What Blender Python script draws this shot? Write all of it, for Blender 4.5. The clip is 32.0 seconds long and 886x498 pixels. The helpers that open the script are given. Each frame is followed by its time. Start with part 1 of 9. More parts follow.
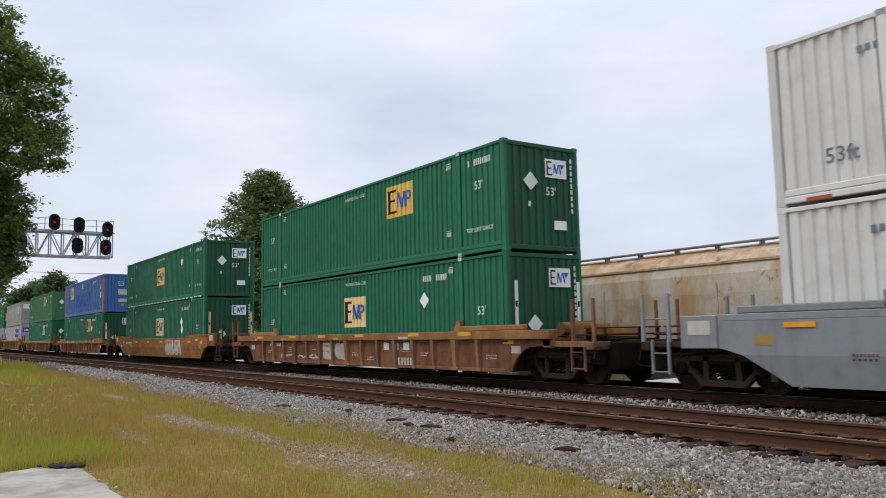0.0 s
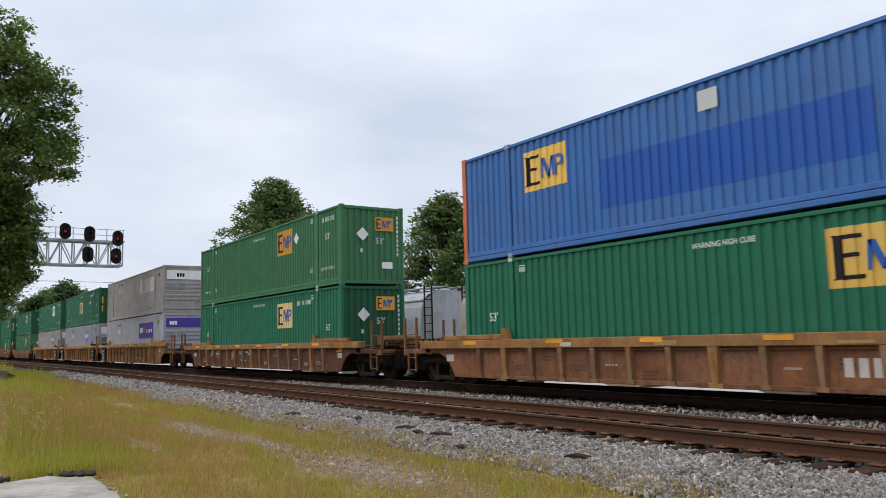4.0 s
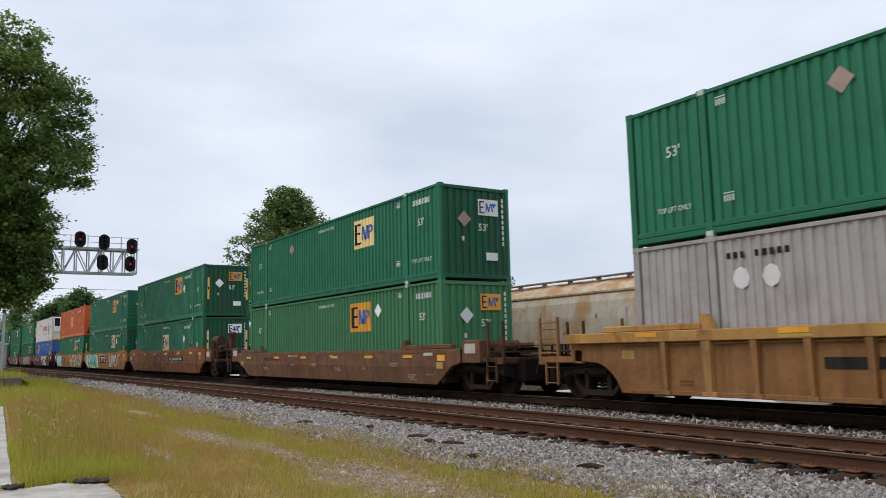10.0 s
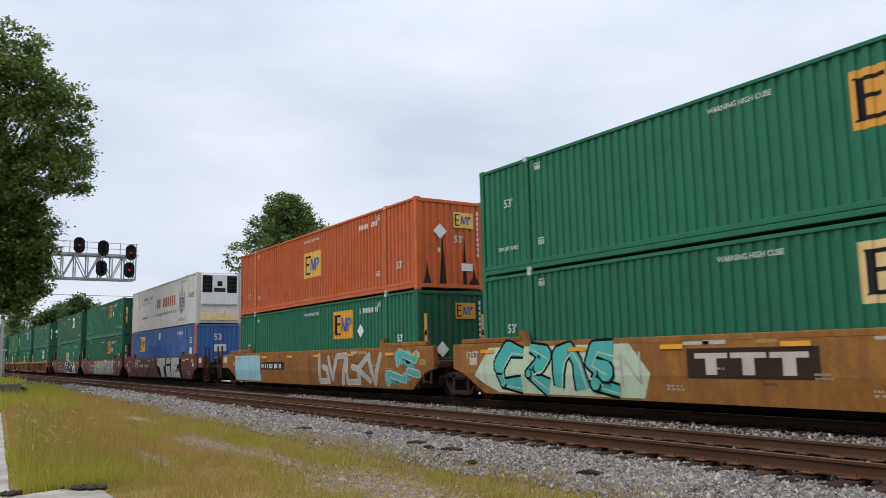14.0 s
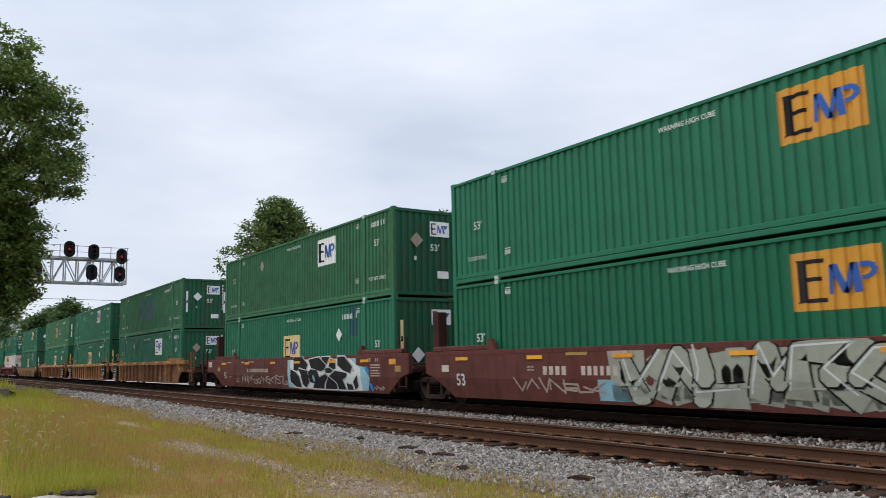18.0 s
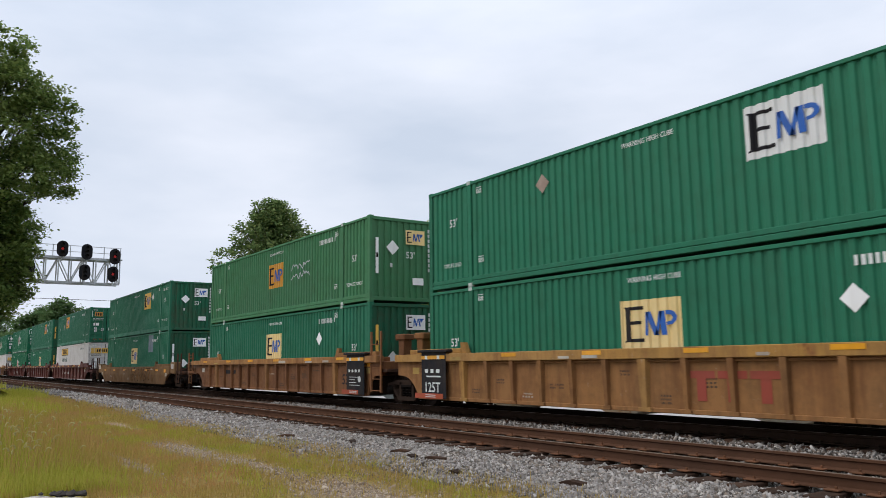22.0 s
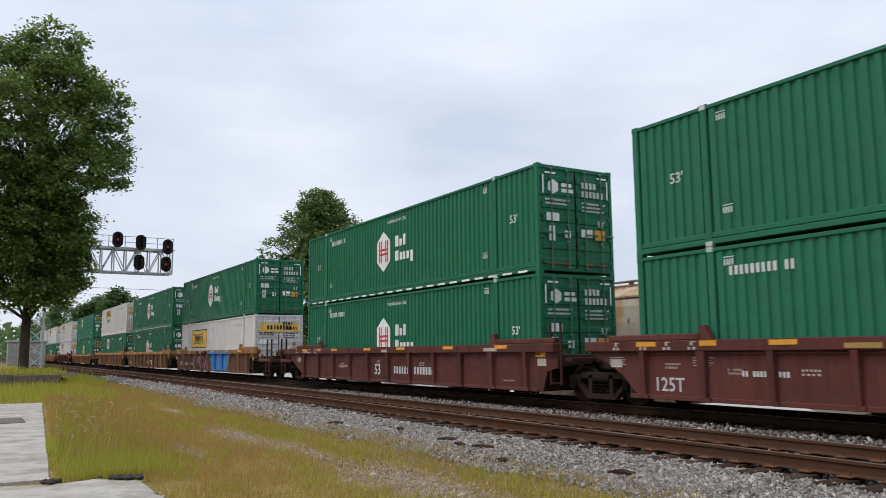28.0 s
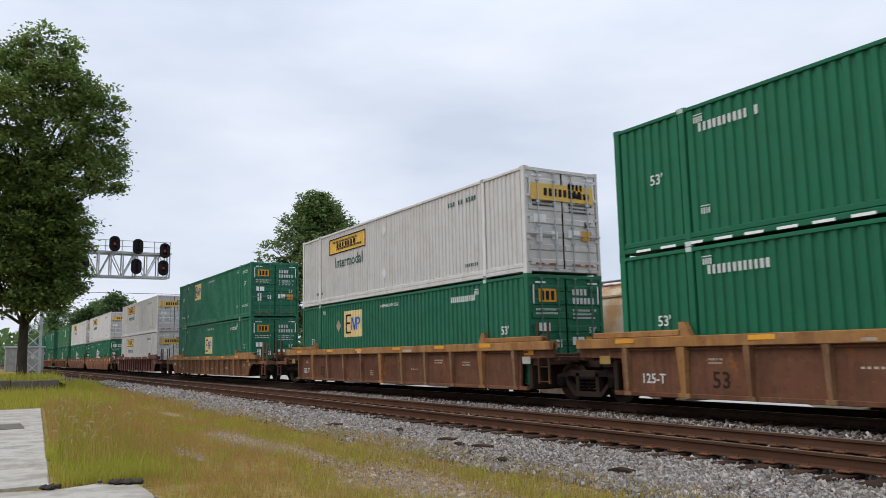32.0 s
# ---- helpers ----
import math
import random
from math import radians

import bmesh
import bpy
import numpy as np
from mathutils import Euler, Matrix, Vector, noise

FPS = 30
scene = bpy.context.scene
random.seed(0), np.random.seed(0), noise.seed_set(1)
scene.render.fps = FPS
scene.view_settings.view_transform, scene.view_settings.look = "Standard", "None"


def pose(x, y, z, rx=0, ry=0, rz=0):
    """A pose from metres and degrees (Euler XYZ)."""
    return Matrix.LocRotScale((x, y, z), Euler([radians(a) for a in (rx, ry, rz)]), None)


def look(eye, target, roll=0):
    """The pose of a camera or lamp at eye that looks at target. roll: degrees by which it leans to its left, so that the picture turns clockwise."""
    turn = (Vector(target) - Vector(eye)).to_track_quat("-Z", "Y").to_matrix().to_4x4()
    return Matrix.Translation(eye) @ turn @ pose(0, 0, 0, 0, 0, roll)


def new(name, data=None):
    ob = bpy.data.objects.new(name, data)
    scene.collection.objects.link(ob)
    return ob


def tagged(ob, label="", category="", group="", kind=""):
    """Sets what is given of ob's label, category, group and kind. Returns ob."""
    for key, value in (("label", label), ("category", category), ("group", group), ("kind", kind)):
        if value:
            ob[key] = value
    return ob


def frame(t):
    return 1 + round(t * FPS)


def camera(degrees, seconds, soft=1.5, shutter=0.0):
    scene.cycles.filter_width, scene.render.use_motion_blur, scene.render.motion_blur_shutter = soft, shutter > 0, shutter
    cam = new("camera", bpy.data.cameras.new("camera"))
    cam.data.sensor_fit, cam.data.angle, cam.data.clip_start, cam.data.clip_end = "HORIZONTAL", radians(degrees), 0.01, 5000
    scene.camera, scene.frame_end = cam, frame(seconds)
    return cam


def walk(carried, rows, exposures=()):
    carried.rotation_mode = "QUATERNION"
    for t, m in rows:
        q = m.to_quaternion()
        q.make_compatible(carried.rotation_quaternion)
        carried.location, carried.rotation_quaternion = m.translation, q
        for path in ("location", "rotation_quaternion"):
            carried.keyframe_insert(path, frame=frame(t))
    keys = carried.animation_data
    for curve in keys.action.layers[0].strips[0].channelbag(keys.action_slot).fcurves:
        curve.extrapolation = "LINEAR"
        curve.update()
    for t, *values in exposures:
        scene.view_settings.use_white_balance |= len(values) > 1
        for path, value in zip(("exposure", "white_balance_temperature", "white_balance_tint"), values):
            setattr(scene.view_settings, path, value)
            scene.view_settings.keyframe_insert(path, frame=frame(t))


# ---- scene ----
cam = camera(59.13, 32.0, soft=0.8, shutter=0.09)
EYE = (0.0, 0.0, 1.25)
# seconds, turn to the left of the track's normal, tilt up, lean
PATH = [
    (0, 55.13, 6.09, -1.24), (0.5, 54.92, 6.12, -1.46), (1, 54.94, 6.16, -1.58), (1.5, 55.21, 6.20, -1.59), (2, 55.51, 6.22, -1.64),
    (2.5, 55.84, 6.33, -1.43), (3, 55.78, 6.45, -1.45), (3.5, 55.72, 6.54, -1.49), (5.5, 56.03, 6.82, -1.40), (6, 56.15, 6.80, -1.42),
    (6.5, 56.22, 6.78, -1.44), (7, 56.37, 6.81, -1.45), (7.5, 56.48, 6.85, -1.37), (8, 56.61, 6.85, -1.60), (8.5, 56.56, 6.99, -1.43),
    (9, 56.57, 7.05, -1.50), (9.5, 56.65, 7.13, -1.36), (10, 56.64, 7.25, -1.31), (10.5, 56.64, 7.33, -1.28), (11, 56.70, 7.41, -1.26),
    (11.5, 56.72, 7.46, -1.30), (12, 56.73, 7.52, -1.26), (12.5, 56.68, 7.52, -1.30), (13, 56.69, 7.65, -1.17), (13.5, 56.62, 7.65, -1.29),
    (14, 56.57, 7.70, -1.28), (14.5, 56.42, 7.75, -1.23), (16.5, 56.29, 7.83, -1.32), (17, 56.30, 7.93, -1.26), (17.5, 56.11, 7.93, -1.30),
    (18, 55.97, 8.04, -1.22), (18.5, 55.91, 8.10, -1.11), (19, 55.91, 8.14, -1.09), (19.5, 55.86, 8.23, -0.86), (20, 55.82, 8.17, -0.91),
    (20.5, 55.77, 8.33, -0.66), (21, 55.70, 8.33, -0.76), (21.5, 55.58, 8.36, -0.66), (22, 55.55, 8.29, -0.69), (22.5, 55.58, 8.27, -0.62),
    (23, 55.76, 8.20, -0.79), (23.5, 55.96, 8.09, -0.61), (24, 56.67, 7.93, -0.39), (24.5, 57.45, 7.64, -0.51), (25, 58.51, 7.47, -0.40),
    (25.5, 58.97, 7.38, -0.45), (27.5, 58.99, 7.48, -0.44), (28, 58.96, 7.50, -0.53), (28.5, 58.98, 7.56, -0.62), (29, 59.06, 7.61, -0.60),
    (29.5, 58.96, 7.62, -0.77), (30, 58.86, 7.58, -0.94), (30.5, 58.86, 7.49, -1.13), (31, 58.86, 7.54, -1.04), (31.5, 58.78, 7.50, -1.29),
    (32, 58.77, 7.52, -1.26),
]
walk(cam, [(t, pose(*EYE, 90 + tilt, 0, turn) @ pose(0, 0, 0, 0, 0, lean)) for t, turn, tilt, lean in PATH], exposures=[(0.0, 0.15), (32.0, 0.15)])

# ---- world and sun: a bright overcast sky ----
SUN_EL, SUN_ROT = radians(58), radians(200)
world = bpy.data.worlds.new("overcast_sky")
scene.world = world
world.use_nodes = True
wn, wl = world.node_tree.nodes, world.node_tree.links
wn.clear()
w_out = wn.new("ShaderNodeOutputWorld")
w_bg = wn.new("ShaderNodeBackground")
w_sky = wn.new("ShaderNodeTexSky")
w_sky.sky_type, w_sky.sun_disc = "NISHITA", False
w_sky.sun_elevation, w_sky.sun_rotation = SUN_EL, SUN_ROT
w_sky.dust_density, w_sky.air_density = 3.0, 1.2
w_co = wn.new("ShaderNodeTexCoord")
w_sep = wn.new("ShaderNodeSeparateXYZ")
w_map = wn.new("ShaderNodeMapping")
w_map.inputs["Scale"].default_value = (1.0, 1.0, 3.2)
w_noise = wn.new("ShaderNodeTexNoise")
w_noise.inputs["Scale"].default_value, w_noise.inputs["Detail"].default_value = 2.3, 5.0
w_noise.inputs["Roughness"].default_value = 0.5
w_cloud = wn.new("ShaderNodeValToRGB")
w_cloud.color_ramp.elements[0].position, w_cloud.color_ramp.elements[0].color = 0.34, (0.595, 0.67, 0.80, 1)
w_cloud.color_ramp.elements[1].position, w_cloud.color_ramp.elements[1].color = 0.66, (0.805, 0.85, 0.96, 1)
w_up = wn.new("ShaderNodeMapRange")
w_up.inputs["From Min"].default_value, w_up.inputs["From Max"].default_value = 0.30, 1.0
w_up.inputs["To Min"].default_value, w_up.inputs["To Max"].default_value = 1.0, 1.55
w_mul = wn.new("ShaderNodeVectorMath")
w_mul.operation = "SCALE"
w_dim = wn.new("ShaderNodeVectorMath")
w_dim.operation = "SCALE"
w_dim.inputs["Scale"].default_value = 0.08
w_mix = wn.new("ShaderNodeMix")
w_mix.data_type = "RGBA"
w_mix.inputs["Factor"].default_value = 0.90
wl.new(w_co.outputs["Generated"], w_map.inputs["Vector"])
wl.new(w_map.outputs["Vector"], w_noise.inputs["Vector"])
wl.new(w_noise.outputs["Fac"], w_cloud.inputs["Fac"])
wl.new(w_co.outputs["Generated"], w_sep.inputs["Vector"])
wl.new(w_sep.outputs["Z"], w_up.inputs["Value"])
wl.new(w_cloud.outputs["Color"], w_mul.inputs[0])
wl.new(w_up.outputs["Result"], w_mul.inputs["Scale"])
wl.new(w_sky.outputs["Color"], w_dim.inputs[0])
wl.new(w_dim.outputs["Vector"], w_mix.inputs["A"])
wl.new(w_mul.outputs["Vector"], w_mix.inputs["B"])
wl.new(w_mix.outputs["Result"], w_bg.inputs["Color"])
w_bg.inputs["Strength"].default_value = 1.0
wl.new(w_bg.outputs["Background"], w_out.inputs["Surface"])

sun = new("sun", bpy.data.lights.new("sun", "SUN"))
sun.data.energy, sun.data.angle, sun.data.color = 1.1, radians(30), (1.0, 0.96, 0.9)
sun.matrix_world = look((-20, -60, 90), (0, 0, 0))

# ---- materials ----


def mat_new(name):
    m = bpy.data.materials.new(name)
    m.use_nodes = True
    return m, m.node_tree.nodes, m.node_tree.links, m.node_tree.nodes["Principled BSDF"]


def mix_rgb(n, l, fac, a, b, mode="MIX"):
    x = n.new("ShaderNodeMix")
    x.data_type, x.blend_type = "RGBA", mode
    for sock, val in ((x.inputs["Factor"], fac), (x.inputs["A"], a), (x.inputs["B"], b)):
        if isinstance(val, (int, float)):
            sock.default_value = val
        elif isinstance(val, tuple):
            sock.default_value = (*val[:3], 1)
        else:
            l.new(val, sock)
    return x.outputs["Result"]


def noise_fac(n, l, coord, scale, detail, lo, hi, stretch=(1, 1, 1), rough=0.55):
    mp = n.new("ShaderNodeMapping")
    mp.inputs["Scale"].default_value = stretch
    l.new(coord, mp.inputs["Vector"])
    t = n.new("ShaderNodeTexNoise")
    t.inputs["Scale"].default_value, t.inputs["Detail"].default_value, t.inputs["Roughness"].default_value = scale, detail, rough
    l.new(mp.outputs["Vector"], t.inputs["Vector"])
    r = n.new("ShaderNodeMapRange")
    r.inputs["From Min"].default_value, r.inputs["From Max"].default_value = lo, hi
    l.new(t.outputs["Fac"], r.inputs["Value"])
    return r.outputs["Result"]


def painted(name, rgb, rough=0.5, dirt=(0.10, 0.075, 0.05), grime=0.35, streak=0.35, fade=0.25, metal=0.0, bump=0.15, rust=0.0, stain=None, spec=0.2, runs=None):
    """Weathered paint: faded patches, vertical dirt streaks, grime, optional rust, fine grain."""
    m, n, l, p = mat_new(name)
    co = n.new("ShaderNodeTexCoord").outputs["Object"]
    info = n.new("ShaderNodeObjectInfo")
    shift = n.new("ShaderNodeVectorMath")
    shift.operation = "ADD"
    cmb = n.new("ShaderNodeCombineXYZ")
    sc = n.new("ShaderNodeMath")
    sc.operation, sc.inputs[1].default_value = "MULTIPLY", 37.0
    l.new(info.outputs["Random"], sc.inputs[0])
    l.new(sc.outputs[0], cmb.inputs["X"])
    l.new(co, shift.inputs[0])
    l.new(cmb.outputs["Vector"], shift.inputs[1])
    co = shift.outputs["Vector"]
    pale = tuple(c * 0.72 + 0.28 * (sum(rgb) / 3) * 1.15 for c in rgb)
    c1 = mix_rgb(n, l, noise_fac(n, l, co, 0.45, 4, 0.35, 0.75), rgb, tuple(a + (b - a) * fade * 2 for a, b in zip(rgb, pale)))
    s = noise_fac(n, l, co, 1.0, 7, 0.46, 0.68, (4.5, 4.5, 0.22), 0.62)
    sm = n.new("ShaderNodeMath")
    sm.operation, sm.inputs[1].default_value = "MULTIPLY", streak
    l.new(s, sm.inputs[0])
    c2 = mix_rgb(n, l, sm.outputs[0], c1, tuple(0.5 * a + 0.5 * b for a, b in zip(rgb, dirt)))
    g = noise_fac(n, l, co, 1.7, 9, 0.46, 0.70, (1, 1, 1), 0.65)
    gm = n.new("ShaderNodeMath")
    gm.operation, gm.inputs[1].default_value = "MULTIPLY", grime
    l.new(g, gm.inputs[0])
    c3 = mix_rgb(n, l, gm.outputs[0], c2, dirt)
    if rust:
        rf = noise_fac(n, l, co, 1.3, 9, 0.62 - 0.15 * rust, 0.66, (1, 1, 0.6), 0.7)
        c3 = mix_rgb(n, l, rf, c3, mix_rgb(n, l, noise_fac(n, l, co, 9, 5, 0.3, 0.7), (0.16, 0.055, 0.02), (0.33, 0.14, 0.05)))
    if rust:
        # chipped and scuffed spots
        chip = noise_fac(n, l, co, 11.0, 6, 0.56, 0.62, (1.0, 1.0, 0.8), 0.65)
        cf = n.new("ShaderNodeMath")
        cf.operation, cf.inputs[1].default_value = "MULTIPLY", min(0.5, 0.8 * rust)
        l.new(chip, cf.inputs[0])
        c3 = mix_rgb(n, l, cf.outputs[0], c3, dirt)
        pale_chip = noise_fac(n, l, co, 7.0, 7, 0.64, 0.70, (1.0, 1.0, 0.7), 0.7)
        c3 = mix_rgb(n, l, pale_chip, c3, mix_rgb(n, l, 0.45, c3, (0.42, 0.33, 0.25)))
    if stain:
        # broad run-down stains
        sf = noise_fac(n, l, co, 0.8, 8, 0.46, 0.62, (1.0, 1.0, 0.55), 0.6)
        c3 = mix_rgb(n, l, sf, c3, mix_rgb(n, l, 0.75, c3, stain))
    if runs:
        # rust and dirt that has run down in narrow streaks, and broad patches of it
        rf = noise_fac(n, l, co, 1.0, 9, 0.50, 0.64, (2.6, 2.6, 0.30), 0.68)
        c3 = mix_rgb(n, l, rf, c3, mix_rgb(n, l, 0.62, c3, runs))
        rf = noise_fac(n, l, co, 0.55, 8, 0.50, 0.66, (1.0, 1.0, 1.3), 0.66)
        c3 = mix_rgb(n, l, rf, c3, mix_rgb(n, l, 0.5, c3, runs))
    v = n.new("ShaderNodeHueSaturation")
    mr = n.new("ShaderNodeMapRange")
    mr.inputs["To Min"].default_value, mr.inputs["To Max"].default_value = 0.88, 1.12
    l.new(info.outputs["Random"], mr.inputs["Value"])
    l.new(mr.outputs["Result"], v.inputs["Value"])
    l.new(c3, v.inputs["Color"])
    l.new(v.outputs["Color"], p.inputs["Base Color"])
    rr = n.new("ShaderNodeMapRange")
    rr.inputs["To Min"].default_value, rr.inputs["To Max"].default_value = rough, min(1, rough + 0.3)
    l.new(g, rr.inputs["Value"])
    l.new(rr.outputs["Result"], p.inputs["Roughness"])
    p.inputs["Metallic"].default_value = metal
    p.inputs["Specular IOR Level"].default_value = spec
    b = n.new("ShaderNodeBump")
    b.inputs["Strength"].default_value, b.inputs["Distance"].default_value = bump, 0.01
    l.new(noise_fac(n, l, co, 30, 4, 0, 1), b.inputs["Height"])
    l.new(b.outputs["Normal"], p.inputs["Normal"])
    return m


def island_mat(name, cols, rough=0.8, translucent=0.0, warm=None, cool=None):
    """Many small pieces in one mesh: each takes its own colour between those given."""
    m, n, l, p = mat_new(name)
    geo = n.new("ShaderNodeNewGeometry")
    r = n.new("ShaderNodeValToRGB")
    r.color_ramp.elements[0].color, r.color_ramp.elements[1].color = (*cols[0], 1), (*cols[-1], 1)
    for i, c in enumerate(cols[1:-1]):
        r.color_ramp.elements.new((i + 1) / (len(cols) - 1)).color = (*c, 1)
    l.new(geo.outputs["Random Per Island"], r.inputs["Fac"])
    big = noise_fac(n, l, geo.outputs["Position"], 0.35, 3, 0.35, 0.7)
    c = mix_rgb(n, l, big, r.outputs["Color"], tuple(0.8 * a for a in cols[len(cols) // 2]))
    c = mix_rgb(n, l, 0.6, r.outputs["Color"], c)
    if warm:
        # broad tufts of one tint
        c = mix_rgb(n, l, noise_fac(n, l, geo.outputs["Position"], 0.42, 5, 0.50, 0.64), c, mix_rgb(n, l, 0.72, c, warm))
        c = mix_rgb(n, l, noise_fac(n, l, geo.outputs["Position"], 0.55, 5, 0.54, 0.66, (1, 1.5, 0)), c, mix_rgb(n, l, 0.7, c, cool))
    l.new(c, p.inputs["Base Color"])
    p.inputs["Roughness"].default_value = rough
    p.inputs["Specular IOR Level"].default_value = 0.1
    if translucent:
        tr = n.new("ShaderNodeBsdfTranslucent")
        l.new(c, tr.inputs["Color"])
        ms = n.new("ShaderNodeMixShader")
        ms.inputs["Fac"].default_value = translucent
        l.new(p.outputs["BSDF"], ms.inputs[1])
        l.new(tr.outputs["BSDF"], ms.inputs[2])
        l.new(ms.outputs["Shader"], n["Material Output"].inputs["Surface"])
    return m


GREEN = painted("container_green", (0.019, 0.152, 0.081), 0.5, grime=0.16, streak=0.30, fade=0.10, dirt=(0.045, 0.05, 0.035))
GREEN_LIGHT = painted("container_light_green", (0.052, 0.190, 0.082), 0.6, grime=0.25, streak=0.4, fade=0.3, dirt=(0.08, 0.10, 0.06))
GREEN_FADED = painted("container_faded_green", (0.040, 0.168, 0.076), 0.6, grime=0.3, streak=0.45, fade=0.3, dirt=(0.06, 0.06, 0.045))
GREEN_HUB = painted("container_deep_green", (0.013, 0.142, 0.067), 0.45, grime=0.12, streak=0.22, fade=0.08, dirt=(0.04, 0.05, 0.035))
ORANGE = painted("container_orange", (0.60, 0.125, 0.030), 0.45, grime=0.25, streak=0.4, fade=0.2)
BLUE = painted("container_blue", (0.045, 0.150, 0.400), 0.42, grime=0.2, streak=0.35, fade=0.2)
BLUE_PATCH = painted("blue_patch_paint", (0.020, 0.090, 0.370), 0.4, grime=0.1, streak=0.15, fade=0.1)
GREY_WARM = painted("container_warm_grey", (0.345, 0.318, 0.300), 0.5, grime=0.3, streak=0.45, fade=0.2)
GREY_COOL = painted("container_cool_grey", (0.400, 0.405, 0.428), 0.45, grime=0.2, streak=0.35, fade=0.2)
WHITE_BOX = painted("container_white", (0.63, 0.605, 0.575), 0.45, grime=0.2, streak=0.4, fade=0.1, dirt=(0.3, 0.22, 0.15))
WHITE_COOL = painted("container_cool_white", (0.625, 0.610, 0.585), 0.45, grime=0.25, streak=0.4, fade=0.1, dirt=(0.28, 0.25, 0.2))
PLACARD_TAN = painted("weathered_placard", (0.34, 0.25, 0.20), 0.6, grime=0.3)
WHITE_CLEAN = painted("white_panel", (0.80, 0.80, 0.78), 0.4, grime=0.12, streak=0.25, fade=0.1, dirt=(0.3, 0.24, 0.18))
ORANGE_POST = painted("orange_post_paint", (0.62, 0.15, 0.045), 0.45, grime=0.3, streak=0.4, rust=0.4)
CAR_RUST = painted("well_rust_brown", (0.270, 0.112, 0.050), 0.62, dirt=(0.07, 0.042, 0.026), grime=0.6, streak=0.7, fade=0.4, rust=0.55, runs=(0.115, 0.045, 0.024), spec=0.1)
CAR_ORANGE = painted("well_orange_brown", (0.325, 0.138, 0.030), 0.6, dirt=(0.115, 0.058, 0.028), grime=0.55, streak=0.6, fade=0.15, rust=0.4, runs=(0.17, 0.07, 0.028), spec=0.1)
CAR_RED_RUST = painted("well_red_rust", (0.255, 0.100, 0.040), 0.6, dirt=(0.10, 0.052, 0.032), grime=0.6, streak=0.6, fade=0.25, rust=0.4, runs=(0.13, 0.05, 0.026), spec=0.1)
CAR_UMBER = painted("well_umber", (0.225, 0.124, 0.052), 0.65, dirt=(0.095, 0.06, 0.03), grime=0.6, streak=0.6, fade=0.1, rust=0.3, runs=(0.12, 0.055, 0.026), spec=0.1)
CAR_TAN = painted("well_yellow_tan", (0.290, 0.138, 0.050), 0.55, dirt=(0.105, 0.060, 0.030), grime=0.5, streak=0.6, fade=0.1, rust=0.2, runs=(0.145, 0.062, 0.026), spec=0.1)
CAR_TAN_RED = painted("well_reddish_tan", (0.222, 0.098, 0.040), 0.55, dirt=(0.085, 0.045, 0.028), grime=0.6, streak=0.65, fade=0.1, rust=0.3, runs=(0.12, 0.048, 0.024), spec=0.1)
TANS = (CAR_TAN, CAR_TAN_RED)
CHORD_TAN = painted("top_chord_ochre", (0.42, 0.222, 0.058), 0.55, dirt=(0.14, 0.08, 0.04), grime=0.5, streak=0.4, rust=0.25, runs=(0.20, 0.095, 0.04), spec=0.1)
RIB_WORN = painted("worn_rib", (0.275, 0.150, 0.072), 0.6, dirt=(0.11, 0.058, 0.034), grime=0.6, streak=0.5, rust=0.3, runs=(0.13, 0.062, 0.034), spec=0.1)
CAR_BROWN = painted("well_brown", (0.178, 0.076, 0.040), 0.6, dirt=(0.07, 0.042, 0.03), grime=0.55, streak=0.6, fade=0.15, rust=0.5, runs=(0.085, 0.036, 0.022), spec=0.1)
CAR_DARK = painted("well_dark_brown", (0.120, 0.054, 0.032), 0.6, dirt=(0.06, 0.036, 0.026), grime=0.55, streak=0.6, fade=0.15, rust=0.45, runs=(0.075, 0.034, 0.022), spec=0.1)
CAR_OCHRE = painted("well_ochre_brown", (0.180, 0.090, 0.046), 0.65, dirt=(0.075, 0.05, 0.03), grime=0.65, streak=0.6, fade=0.3, rust=0.35, runs=(0.09, 0.042, 0.024), spec=0.1)
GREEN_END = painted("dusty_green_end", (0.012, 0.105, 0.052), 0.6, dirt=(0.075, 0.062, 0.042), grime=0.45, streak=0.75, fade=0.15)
CAR_MAROON = painted("well_maroon", (0.138, 0.040, 0.030), 0.5, dirt=(0.07, 0.042, 0.032), grime=0.5, streak=0.65, fade=0.4, runs=(0.070, 0.026, 0.020), spec=0.1)
CAR_GREY = painted("well_grey", (0.235, 0.245, 0.255), 0.5, grime=0.3, streak=0.4, fade=0.2)
CHORD_YEL = painted("top_chord_yellow_brown", (0.36, 0.175, 0.055), 0.55, dirt=(0.13, 0.07, 0.04), grime=0.55, streak=0.4, rust=0.35, runs=(0.17, 0.075, 0.032), spec=0.1)
END_RUST = painted("rusty_dark_end", (0.098, 0.050, 0.032), 0.7, dirt=(0.038, 0.024, 0.018), grime=0.65, streak=0.4, rust=0.3, spec=0.05)
END_TAN = painted("sooty_tan_end", (0.190, 0.100, 0.044), 0.65, dirt=(0.05, 0.03, 0.02), grime=0.7, streak=0.5, rust=0.3, spec=0.05)
END_MAROON = painted("sooty_maroon_end", (0.070, 0.030, 0.025), 0.65, dirt=(0.032, 0.022, 0.018), grime=0.6, streak=0.4, spec=0.05)
DARK_STENCIL = painted("worn_dark_stencil", (0.085, 0.045, 0.026), 0.6, grime=0.5)
PALE_STENCIL = painted("worn_pale_stencil", (0.46, 0.38, 0.30), 0.6, grime=0.5)
TAG_PAPER = painted("faded_paper_tag", (0.52, 0.47, 0.40), 0.6, grime=0.4)
